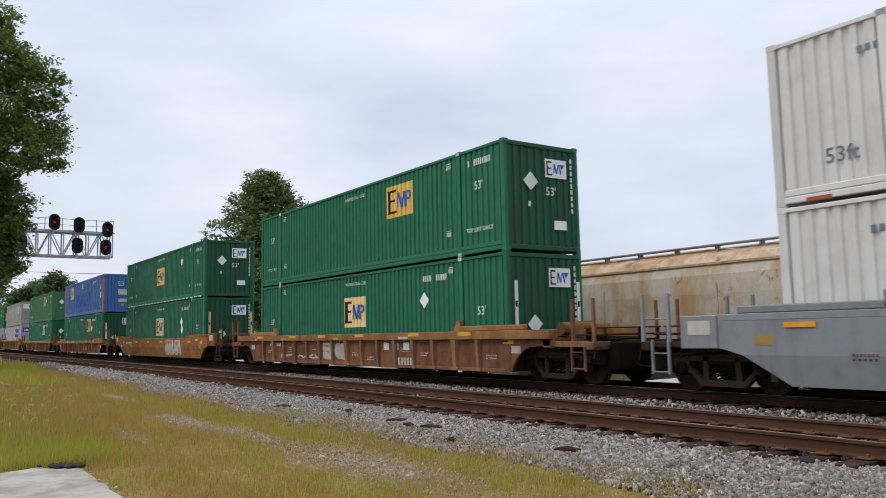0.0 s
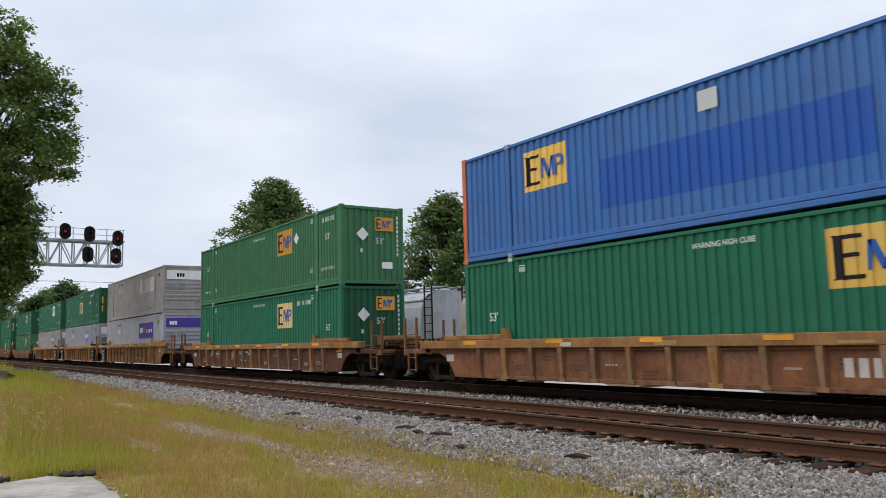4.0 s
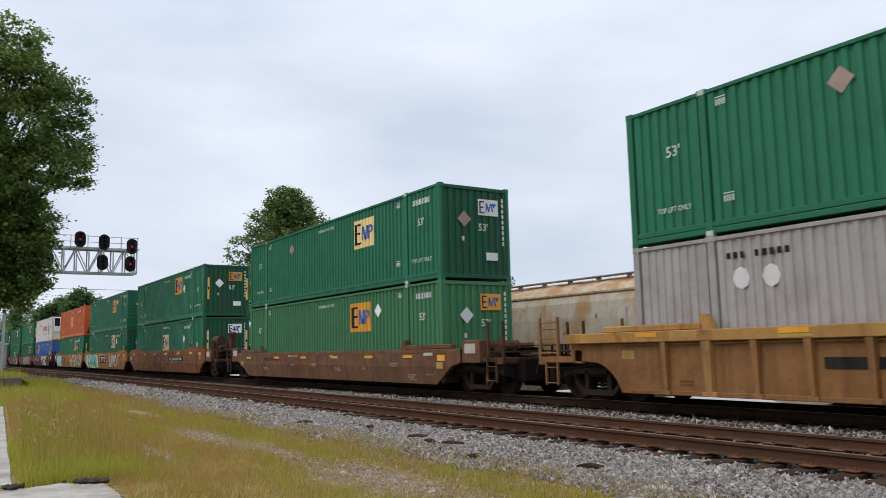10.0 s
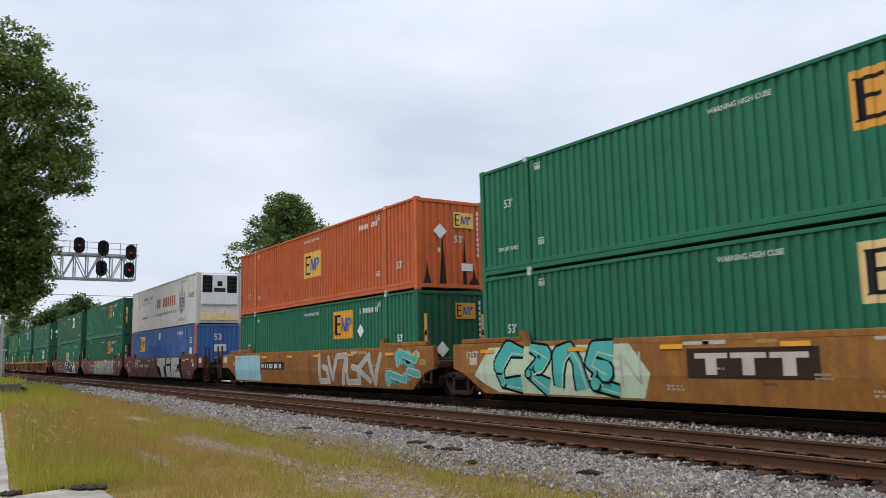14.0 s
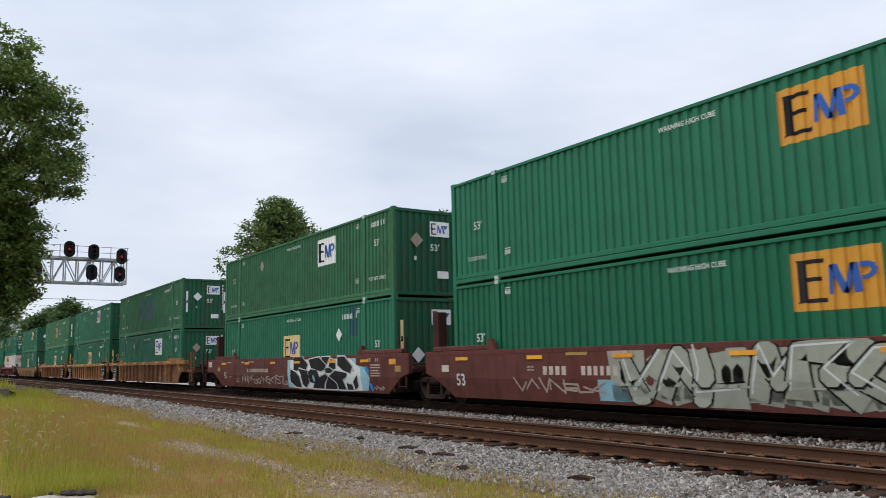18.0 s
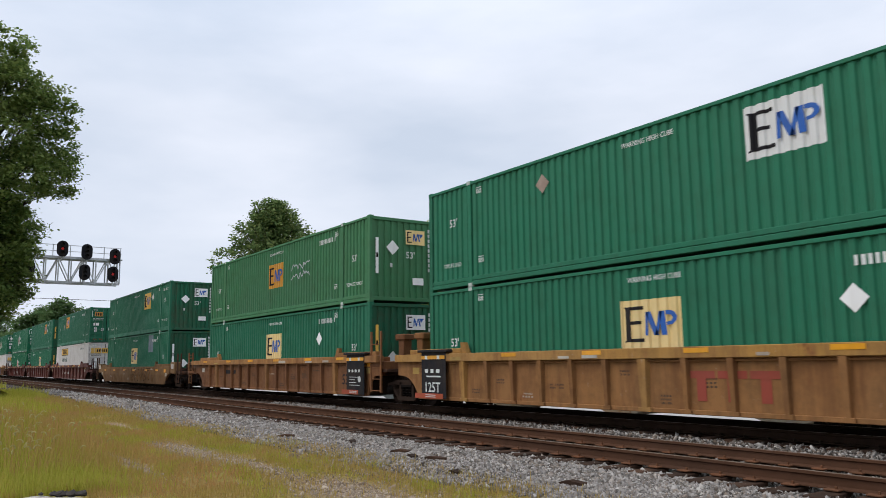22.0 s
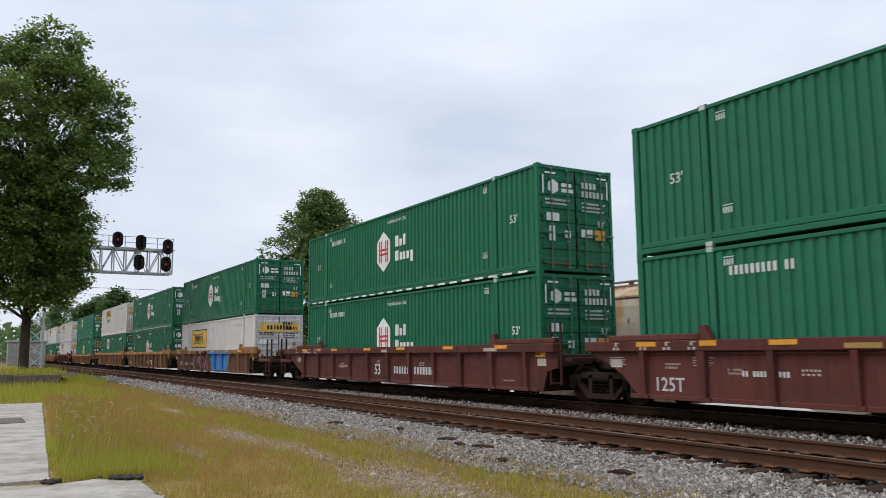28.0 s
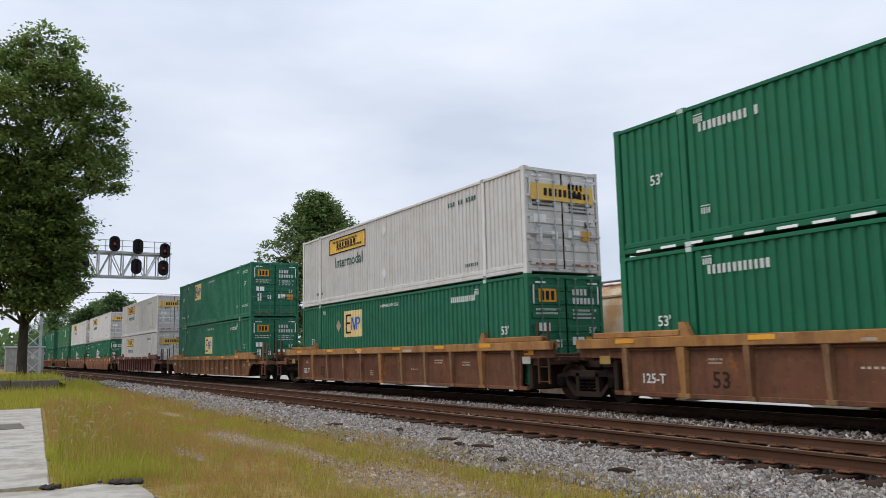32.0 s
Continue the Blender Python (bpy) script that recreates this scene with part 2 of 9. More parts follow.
TAG_MUSTARD = painted("faded_mustard_tag", (0.40, 0.25, 0.06), 0.6, grime=0.4)
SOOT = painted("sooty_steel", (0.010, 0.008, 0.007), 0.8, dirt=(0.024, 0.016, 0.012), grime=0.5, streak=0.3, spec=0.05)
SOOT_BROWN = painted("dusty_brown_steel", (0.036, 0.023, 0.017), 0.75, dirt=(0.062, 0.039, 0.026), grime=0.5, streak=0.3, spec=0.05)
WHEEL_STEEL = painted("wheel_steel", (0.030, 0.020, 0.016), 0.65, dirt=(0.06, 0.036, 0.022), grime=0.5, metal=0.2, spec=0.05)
BLACK_PANEL = painted("black_panel_paint", (0.018, 0.018, 0.022), 0.5, grime=0.3, spec=0.05)
WHITE_INK = painted("white_lettering", (0.60, 0.62, 0.59), 0.5, grime=0.15, streak=0.2, fade=0.0, dirt=(0.3, 0.3, 0.25))
PALE_INK = painted("faded_lettering", (0.50, 0.54, 0.50), 0.6, grime=0.35, streak=0.3, dirt=(0.15, 0.2, 0.15))
CREAM_INK = painted("worn_cream_lettering", (0.50, 0.42, 0.35), 0.6, grime=0.3)
BLACK_INK = painted("black_lettering", (0.020, 0.019, 0.022), 0.5, grime=0.15, spec=0.05)
BLUE_INK = painted("blue_lettering", (0.020, 0.105, 0.40), 0.45, grime=0.1)
RED_INK = painted("red_lettering", (0.50, 0.030, 0.035), 0.5, grime=0.1)
SLATE_INK = painted("slate_lettering", (0.17, 0.21, 0.25), 0.5)
RED_FADED = painted("faded_red_lettering", (0.42, 0.075, 0.030), 0.6, grime=0.35)
RED_WORN = painted("worn_red_emblem", (0.29, 0.052, 0.030), 0.6, grime=0.3, streak=0.25)
YELLOW_PANEL = painted("yellow_panel", (0.82, 0.50, 0.085), 0.45, grime=0.12, streak=0.2)
CREAM_PANEL = painted("faded_cream_panel", (0.80, 0.60, 0.26), 0.5, grime=0.15, streak=0.2)
AMBER_PANEL = painted("amber_panel", (0.72, 0.33, 0.025), 0.45, grime=0.12, streak=0.2)
AMBER_TAG = painted("amber_reflector_tape", (0.78, 0.34, 0.010), 0.4, grime=0.15)
PURPLE_PANEL = painted("purple_panel", (0.075, 0.040, 0.300), 0.45, grime=0.1, streak=0.15)
PURPLE_FADED = painted("faded_purple_panel", (0.26, 0.24, 0.48), 0.5, grime=0.2, streak=0.5, fade=0.5)
SILVER = painted("galvanised_rod", (0.30, 0.31, 0.31), 0.35, grime=0.3, metal=0.4)
ROD_GREEN = painted("painted_lock_rod", (0.075, 0.185, 0.130), 0.4, grime=0.35, dirt=(0.05, 0.05, 0.04))
TEAL_SPRAY = painted("teal_spray_paint", (0.050, 0.40, 0.36), 0.5, grime=0.2)
MINT_SPRAY = painted("mint_spray_paint", (0.50, 0.62, 0.42), 0.5, grime=0.2)
SKY_SPRAY = painted("pale_blue_spray_paint", (0.25, 0.48, 0.55), 0.5, grime=0.2)
BLUE_SPRAY = painted("bright_blue_spray_paint", (0.014, 0.20, 0.56), 0.45, grime=0.2)
PINK_SPRAY = painted("mauve_spray_paint", (0.33, 0.13, 0.20), 0.55, grime=0.25)
GREY_SPRAY = painted("silver_spray_paint", (0.36, 0.37, 0.34), 0.45, grime=0.25)
OLIVE_SPRAY = painted("olive_grey_spray_paint", (0.33, 0.345, 0.27), 0.5, grime=0.3, streak=0.3)
PALE_SPRAY = painted("off_white_spray_paint", (0.52, 0.46, 0.40), 0.55, grime=0.35, streak=0.4)
HOPPER_RUST = painted("hopper_cream_rust", (0.56, 0.45, 0.31), 0.65, dirt=(0.36, 0.16, 0.05), grime=0.75, streak=0.75, fade=0.2, rust=0.5, stain=(0.42, 0.20, 0.07))
HOPPER_SIDE = painted("hopper_grey_white", (0.52, 0.475, 0.395), 0.6, dirt=(0.38, 0.20, 0.07), grime=0.5, streak=0.6, fade=0.2, rust=0.15, stain=(0.40, 0.215, 0.075))
HOPPER_WHITE = painted("hopper_pale_grey", (0.50, 0.53, 0.56), 0.55, grime=0.3, streak=0.5)
GALV = painted("galvanised_steel", (0.50, 0.52, 0.54), 0.5, grime=0.25, metal=0.2)
SHED_GREY = painted("shed_metal", (0.36, 0.36, 0.35), 0.6, grime=0.35, streak=0.5)
RAIL_RUST = painted("rail_rust", (0.088, 0.042, 0.024), 0.8, dirt=(0.05, 0.028, 0.018), grime=0.5, streak=0.1, bump=0.4, spec=0.05)
# rails and plates below the train: its shade is put into their dark colour
RAIL_SHADED = painted("oily_rail", (0.044, 0.025, 0.016), 0.8, dirt=(0.016, 0.011, 0.009), grime=0.5, streak=0.1, bump=0.4, spec=0.05)
PLATE_SHADED = painted("oily_tie_plate", (0.026, 0.016, 0.011), 0.85, grime=0.4, bump=0.4, spec=0.05)
RAIL_HEAD = painted("rail_running_surface", (0.34, 0.26, 0.21), 0.36, dirt=(0.14, 0.08, 0.05), grime=0.4, metal=0.7)
PLATE_RUST = painted("tie_plate_rust", (0.15, 0.062, 0.030), 0.8, grime=0.4, bump=0.4, spec=0.05)
TIE_WOOD = painted("creosote_tie", (0.046, 0.028, 0.020), 0.9, dirt=(0.125, 0.068, 0.042), grime=0.7, streak=0.2, bump=0.8, spec=0.05)
CONCRETE = painted("weathered_concrete", (0.400, 0.372, 0.325), 0.9, dirt=(0.15, 0.122, 0.092), grime=0.7, streak=0.1, fade=0.3, bump=0.6, spec=0.08, runs=(0.26, 0.225, 0.18))
CONCRETE_OLD = painted("old_concrete", (0.145, 0.125, 0.10), 0.9, dirt=(0.10, 0.085, 0.06), grime=0.6, streak=0.5, bump=0.7, spec=0.05)
ASPHALT = painted("broken_asphalt", (0.050, 0.045, 0.042), 0.9, grime=0.4, bump=0.8, spec=0.05)
BARK = painted("bark", (0.075, 0.062, 0.050), 0.9, dirt=(0.035, 0.028, 0.022), grime=0.6, streak=0.6, bump=0.9, spec=0.05)
LEAF = island_mat("broad_leaves", [(0.056, 0.108, 0.029), (0.125, 0.205, 0.050), (0.285, 0.350, 0.105), (0.088, 0.160, 0.041), (0.195, 0.245, 0.070)], 0.5, 0.48)
LEAF_DARK = island_mat("dark_leaves", [(0.070, 0.130, 0.046), (0.160, 0.235, 0.080), (0.300, 0.350, 0.125)], 0.55, 0.42)
LEAF_FAR = island_mat("far_leaves", [(0.080, 0.150, 0.055), (0.120, 0.200, 0.075), (0.170, 0.235, 0.090)], 0.7, 0.35)
GRASS = island_mat("dry_grass_blades", [(0.250, 0.186, 0.040), (0.420, 0.315, 0.075), (0.530, 0.365, 0.130), (0.345, 0.285, 0.052), (0.460, 0.292, 0.100)], 0.8, 0.32, (0.480, 0.250, 0.115), (0.340, 0.345, 0.042))
GRASS_GREEN = island_mat("green_grass_blades", [(0.265, 0.295, 0.030), (0.400, 0.420, 0.052), (0.500, 0.445, 0.090), (0.345, 0.355, 0.040)], 0.75, 0.38)
SEED = island_mat("grass_seed_heads", [(0.42, 0.37, 0.14), (0.52, 0.45, 0.20), (0.36, 0.33, 0.11)], 0.9, 0.3)
STONE = island_mat("ballast_stone", [(0.046, 0.037, 0.030), (0.215, 0.192, 0.172), (0.430, 0.400, 0.368), (0.095, 0.070, 0.052), (0.345, 0.318, 0.292), (0.040, 0.032, 0.027), (0.275, 0.215, 0.165), (0.540, 0.505, 0.462)], 0.9)
GRIT = island_mat("soil_grit", [(0.170, 0.115, 0.075), (0.360, 0.270, 0.190), (0.480, 0.400, 0.310), (0.110, 0.075, 0.050), (0.300, 0.215, 0.150)], 0.95)


def ground_material():
    """Grass and bare soil, ballast under the tracks, pale gravel in the yard behind them."""
    m, n, l, p = mat_new("ground_cover")
    geo = n.new("ShaderNodeNewGeometry")
    pos = geo.outputs["Position"]
    sep = n.new("ShaderNodeSeparateXYZ")
    l.new(pos, sep.inputs[0])

    def step(value, lo, hi):
        r = n.new("ShaderNodeMapRange")
        r.inputs["From Min"].default_value, r.inputs["From Max"].default_value = lo, hi
        l.new(value, r.inputs["Value"])
        return r.outputs["Result"]

    def add(a, b, op="ADD"):
        x = n.new("ShaderNodeMath")
        x.operation, x.use_clamp = op, op in ("MULTIPLY", "MAXIMUM")
        for s, v in zip(x.inputs, (a, b)):
            if isinstance(v, (int, float)):
                s.default_value = v
            else:
                l.new(v, s)
        return x.outputs[0]

    wob = noise_fac(n, l, pos, 0.9, 5, 0, 1)
    y = add(sep.outputs["Y"], add(wob, 1.6, "MULTIPLY"))
    grass = mix_rgb(n, l, noise_fac(n, l, pos, 0.5, 5, 0.35, 0.65), (0.240, 0.195, 0.042), (0.340, 0.230, 0.080))
    grass = mix_rgb(n, l, noise_fac(n, l, pos, 14, 6, 0.3, 0.75), grass, (0.150, 0.118, 0.034))
    soil = mix_rgb(n, l, noise_fac(n, l, pos, 9, 8, 0.35, 0.65), (0.215, 0.140, 0.088), (0.370, 0.275, 0.190))

    def patch(cx, cy, rx, ry):
        dx = add(add(sep.outputs["X"], -cx), 1.0 / rx, "MULTIPLY")
        mx = n.new("ShaderNodeVectorMath")
        mx.operation = "MULTIPLY_ADD"
        mx.inputs[1].default_value = (1 / rx, 1 / ry, 0)
        mx.inputs[2].default_value = (-cx / rx, -cy / ry, 0)
        l.new(pos, mx.inputs[0])
        ln = n.new("ShaderNodeVectorMath")
        ln.operation = "LENGTH"
        l.new(mx.outputs["Vector"], ln.inputs[0])
        return step(add(ln.outputs["Value"], add(noise_fac(n, l, pos, 3.2, 9, 0.25, 0.75, (1, 1, 1), 0.75), 1.1, "MULTIPLY")), 1.6, 0.9)

    bare = patch(-15.6, 4.72, 2.6, 0.42)
    for spec in ((-9.1, 4.95, 2.6, 0.62), (-12.6, 4.92, 1.8, 0.26), (-14.5, 3.35, 2.0, 0.14), (-24, 5.2, 2.4, 0.3)):
        bare = add(bare, patch(*spec), "MAXIMUM")
    base = mix_rgb(n, l, bare, grass, soil)
    vor = n.new("ShaderNodeTexVoronoi")
    vor.inputs["Scale"].default_value = 17.0
    l.new(pos, vor.inputs["Vector"])
    # dark base and cell edges: shade between the stones put into the colour
    stone = mix_rgb(n, l, vor.outputs["Color"], (0.040, 0.034, 0.030), (0.13, 0.12, 0.112))
    stone = mix_rgb(n, l, step(vor.outputs["Distance"], 0.35, 0.75), stone, (0.05, 0.042, 0.036))
    stone = mix_rgb(n, l, noise_fac(n, l, pos, 0.8, 4, 0.45, 0.75), stone, (0.13, 0.085, 0.06))
    # bed under the train: oily stone, with the train's shade in the colour
    oily_shaded = mix_rgb(n, l, noise_fac(n, l, pos, 4, 6, 0.35, 0.7), (0.022, 0.018, 0.015), (0.060, 0.046, 0.036))
    pale = mix_rgb(n, l, noise_fac(n, l, pos, 3, 6, 0.3, 0.7), (0.36, 0.345, 0.315), (0.50, 0.48, 0.45))
    far = mix_rgb(n, l, noise_fac(n, l, pos, 0.1, 5, 0.3, 0.7), (0.07, 0.10, 0.03), (0.13, 0.13, 0.05))
    c = mix_rgb(n, l, step(y, 7.1, 7.5), base, stone)
    c = mix_rgb(n, l, step(y, 13.4, 13.7), c, oily_shaded)
    c = mix_rgb(n, l, step(y, 17.2, 18.0), c, pale)
    c = mix_rgb(n, l, step(y, 36.0, 38.0), c, far)
    l.new(c, p.inputs["Base Color"])
    p.inputs["Roughness"].default_value = 0.95
    p.inputs["Specular IOR Level"].default_value = 0.1
    b = n.new("ShaderNodeBump")
    b.inputs["Strength"].default_value, b.inputs["Distance"].default_value = 0.8, 0.03
    l.new(vor.outputs["Distance"], b.inputs["Height"])
    l.new(b.outputs["Normal"], p.inputs["Normal"])
    return m


GROUND = ground_material()


def glow(name, rgb, strength):
    m, n, l, p = mat_new(name)
    p.inputs["Base Color"].default_value = (*rgb, 1)
    p.inputs["Emission Color"].default_value = (*rgb, 1)
    p.inputs["Emission Strength"].default_value = strength
    return m


RED_LAMP = glow("red_signal_lens", (0.55, 0.03, 0.03), 0.22)

# ---- geometry kit ----


class Geo:
    """Collects vertices and faces for one mesh."""

    def __init__(self):
        self.v, self.f = [], []

    def add(self, verts, faces):
        k = len(self.v)
        self.v.extend(verts)
        self.f.extend([tuple(i + k for i in q) for q in faces])
        return self

    def box(self, x0, x1, y0, y1, z0, z1, c=0.0):
        """A box, with its edges chamfered by c."""
        if c <= 0:
            v = [(x, y, z) for x in (x0, x1) for y in (y0, y1) for z in (z0, z1)]
            return self.add(v, [(0, 1, 3, 2), (4, 6, 7, 5), (0, 4, 5, 1), (2, 3, 7, 6), (0, 2, 6, 4), (1, 5, 7, 3)])
        lo, hi, v, idx = (x0, y0, z0), (x1, y1, z1), [], {}
        for sx in (0, 1):
            for sy in (0, 1):
                for sz in (0, 1):
                    s = (sx, sy, sz)
                    for ax in range(3):
                        q = [(hi[i] - c if s[i] else lo[i] + c) for i in range(3)]
                        q[ax] = hi[ax] if s[ax] else lo[ax]
                        idx[(s, ax)] = len(v)
                        v.append(tuple(q))
        f = []
        for ax in range(3):
            a, b = (ax + 1) % 3, (ax + 2) % 3
            for s in (0, 1):
                ring = []
                for p, q in ((0, 0), (1, 0), (1, 1), (0, 1)):
                    k = [0, 0, 0]
                    k[ax], k[a], k[b] = s, p, q
                    ring.append(idx[(tuple(k), ax)])
                f.append(tuple(ring if s else ring[::-1]))
            for p in (0, 1):
                for q in (0, 1):
                    k0, k1 = [0, 0, 0], [0, 0, 0]
                    k0[a], k0[b], k1[a], k1[b] = p, q, p, q
                    k0[ax], k1[ax] = 0, 1
                    f.append((idx[(tuple(k0), a)], idx[(tuple(k1), a)], idx[(tuple(k1), b)], idx[(tuple(k0), b)]))
        for k in [(x, y, z) for x in (0, 1) for y in (0, 1) for z in (0, 1)]:
            f.append((idx[(k, 0)], idx[(k, 1)], idx[(k, 2)]))
        return self.add(v, f)

    def prism(self, poly, y0, y1):
        """A polygon of (x, z) carried from y0 to y1."""
        m = len(poly)
        v = [(x, y0, z) for x, z in poly] + [(x, y1, z) for x, z in poly]
        return self.add(v, [tuple(range(m)), tuple(range(2 * m - 1, m - 1, -1))] + [(i, i + m, (i + 1) % m + m, (i + 1) % m) for i in range(m)])

    def tube(self, pts, r0, r1=None, seg=8, caps=True):
        r1 = r0 if r1 is None else r1
        pts = [Vector(p) for p in pts]
        k, n = len(self.v), len(pts)
        for i, p in enumerate(pts):
            d = (pts[min(i + 1, n - 1)] - pts[max(i - 1, 0)]).normalized()
            a = d.cross(Vector((0, 0, 1)) if abs(d.z) < 0.9 else Vector((1, 0, 0))).normalized()
            b = d.cross(a)
            r = r0 + (r1 - r0) * i / (n - 1)
            self.v.extend([tuple(p + (a * math.cos(t) + b * math.sin(t)) * r) for t in [2 * math.pi * j / seg for j in range(seg)]])
        for i in range(n - 1):
            for j in range(seg):
                self.f.append((k + i * seg + j, k + i * seg + (j + 1) % seg, k + (i + 1) * seg + (j + 1) % seg, k + (i + 1) * seg + j))
        if caps:
            self.f.append(tuple(k + j for j in range(seg))[::-1])
            self.f.append(tuple(k + (n - 1) * seg + j for j in range(seg)))
        return self

    def lathe(self, prof, seg=24):
        """A profile of (radius, y) turned about the y axis."""
        k, m = len(self.v), len(prof)
        for r, y in prof:
            self.v.extend([(r * math.cos(2 * math.pi * j / seg), y, r * math.sin(2 * math.pi * j / seg)) for j in range(seg)])
        for i in range(m - 1):
            for j in range(seg):
                self.f.append((k + i * seg + j, k + i * seg + (j + 1) % seg, k + (i + 1) * seg + (j + 1) % seg, k + (i + 1) * seg + j))
        return self

    def moved(self, other, m):
        return self.add([tuple(m @ Vector(p)) for p in other.v], other.f)

    def mesh(self, name, mat):
        me = bpy.data.meshes.new(name)
        me.from_pydata(self.v, [], self.f)
        me.materials.append(mat)
        return me


FINE_MARKS = {"spray_fill", "spray_outline", "spray_cloud", "spray_edge", "serial_lettering", "peeled_panel", "peeled_strip", "door_lettering", "reflective_tape", "sign_lettering", "emblem_red", "side_lettering", "warning_lettering", "lift_lettering", "lettering", "stencil", "spring_nest", "mast_lattice"}


def part(name, geo, mat, parent, label="", at=None):
    """Links a Geo or a mesh as one part under its thing."""
    me = geo.mesh(name, mat) if isinstance(geo, Geo) else geo
    ob = new(name, me)
    ob.parent = parent
    if at is not None:
        ob.matrix_local = at if isinstance(at, Matrix) else Matrix.Translation(at)
    if label:
        ob["label"] = label
    if name in FINE_MARKS:
        tagged(ob, kind="stuff")
    return ob


def thing(name, label, category, m=None, group="", kind=""):
    ob = new(name)
    ob.empty_display_size = 0.3
    if m is not None:
        ob.matrix_world = m
    return tagged(ob, label, category, group, kind)


MESHES = {}


def shared(key, make, mat):
    """One mesh for alike parts."""
    if key not in MESHES:
        MESHES[key] = make().mesh(key, mat)
    return MESHES[key]


LETTERS = {}


def letters(text):
    """Outline of a word in the built-in font, one unit high, from its lower left corner."""
    if text not in LETTERS:
        cu = bpy.data.curves.new("word", "FONT")
        cu.body, cu.size, cu.resolution_u, cu.offset = text, 1.0, 2, 0.014
        ob = bpy.data.objects.new("word", cu)
        scene.collection.objects.link(ob)
        me = bpy.data.meshes.new_from_object(ob.evaluated_get(bpy.context.evaluated_depsgraph_get()))
        LETTERS[text] = ([tuple(v.co) for v in me.vertices], [tuple(p.vertices) for p in me.polygons])
        bpy.data.objects.remove(ob)
        bpy.data.meshes.remove(me)
        bpy.data.curves.remove(cu)
    return LETTERS[text]


def word(g, text, x, z, h, y, wide=1.0):
    """Writes text on a side that faces -y: centred at x, from z up."""
    v, f = letters(text)
    if not v:
        return
    k = h / 0.72
    w = max(p[0] for p in v) + min(p[0] for p in v)
    g.add([(x + (p[0] - w / 2) * k * wide, y, z + p[1] * k) for p in v], f)


def word_front(g, text, y, z, h, x, wide=1.0):
    """Writes text on an end that faces +x."""
    v, f = letters(text)
    k = h / 0.72
    w = max(p[0] for p in v) + min(p[0] for p in v)
    g.add([(x, y + (p[0] - w / 2) * k * wide, z + p[1] * k) for p in v], f)


def bars(g, x0, x1, z0, z1, y, n, seed):
    """Unreadable writing: a row of small upright blocks."""
    rnd = random.Random(seed)
    w = (x1 - x0) / n
    for i in range(n):
        if n > 7 and rnd.random() < 0.12:
            continue
        a, b = x0 + i * w, w * rnd.uniform(0.5, 0.68)
        g.add([(a, y, z0), (a + b, y, z0), (a + b, y, z1), (a, y, z1)], [(0, 1, 2, 3)])


# ---- ground ----
RAIL_Y, NEAR_Y, YARD_Y, YARD_Z = 13.713, 9.62, 20.5, -0.82


def ground_z(x, y):
    px = [-3000, 6.1, 7.9, 11.15, 11.7, 12.3, 15.4, 17.6, 34, 60, 3000]
    pz = [-0.40, -0.40, -0.30, -0.30, -0.36, -0.24, -0.24, -1.18, -1.18, -0.6, -0.6]
    z = float(np.interp(y, px, pz))
    return z + 0.035 * noise.noise((x * 0.5, y * 0.5, 0)) * (1 if y < 7 else 0.3)


def build_ground():
    xs = sorted({round(v, 2) for v in [-3000, -1500, -800, -500, -350, -260, *np.arange(-200, -40, 6.0), *np.arange(-40, 12, 0.8), 20, 40, 80, 200, 800, 3000]})
    ys = sorted({round(v, 2) for v in [-3000, -900, -300, -120, -60, -30, -15, -8, *np.arange(-4, 19, 0.5), 6.1, 7.9, 11.15, 11.7, 12.3, 15.4, 17.6, 22, 28, 34, 45, 60, 120, 300, 900, 3000]})
    v = [(x, y, ground_z(x, y)) for x in xs for y in ys]
    m = len(ys)
    f = [(i * m + j, (i + 1) * m + j, (i + 1) * m + j + 1, i * m + j + 1) for i in range(len(xs) - 1) for j in range(m - 1)]
    me = Geo().add(v, f).mesh("ground", GROUND)
    me.polygons.foreach_set("use_smooth", [True] * len(me.polygons))
    tagged(new("ground", me), "dry patchy grass, grey ballast and pale gravel yard", "ground", kind="structure")


build_ground()


def scatter_mesh(name, base_v, base_f, places, scales, turns, mat):
    """Many copies of a small piece, joined, each moved, turned and stretched."""
    bv = np.array(base_v)
    nb, n = len(bv), len(places)
    q = turns / np.linalg.norm(turns, axis=1, keepdims=True)
    w, x, y, z = q.T
    rot = np.stack([1 - 2 * (y * y + z * z), 2 * (x * y - z * w), 2 * (x * z + y * w), 2 * (x * y + z * w), 1 - 2 * (x * x + z * z), 2 * (y * z - x * w),
                    2 * (x * z - y * w), 2 * (y * z + x * w), 1 - 2 * (x * x + y * y)], 1).reshape(n, 3, 3)
    v = np.einsum("nij,nbj->nbi", rot, bv[None] * scales[:, None, :]) + places[:, None, :]
    bf = np.array(base_f)
    f = (bf[None] + (np.arange(n) * nb)[:, None, None]).reshape(-1, bf.shape[1])
    me = bpy.data.meshes.new(name)
    me.vertices.add(n * nb)
    me.vertices.foreach_set("co", v.reshape(-1))
    k = bf.shape[1]
    me.loops.add(f.size)
    me.loops.foreach_set("vertex_index", f.reshape(-1).astype(np.int32))
    me.polygons.add(len(f))
    me.polygons.foreach_set("loop_start", np.arange(0, f.size, k, dtype=np.int32))
    me.update(calc_edges=True)
    me.materials.append(mat)
    return me


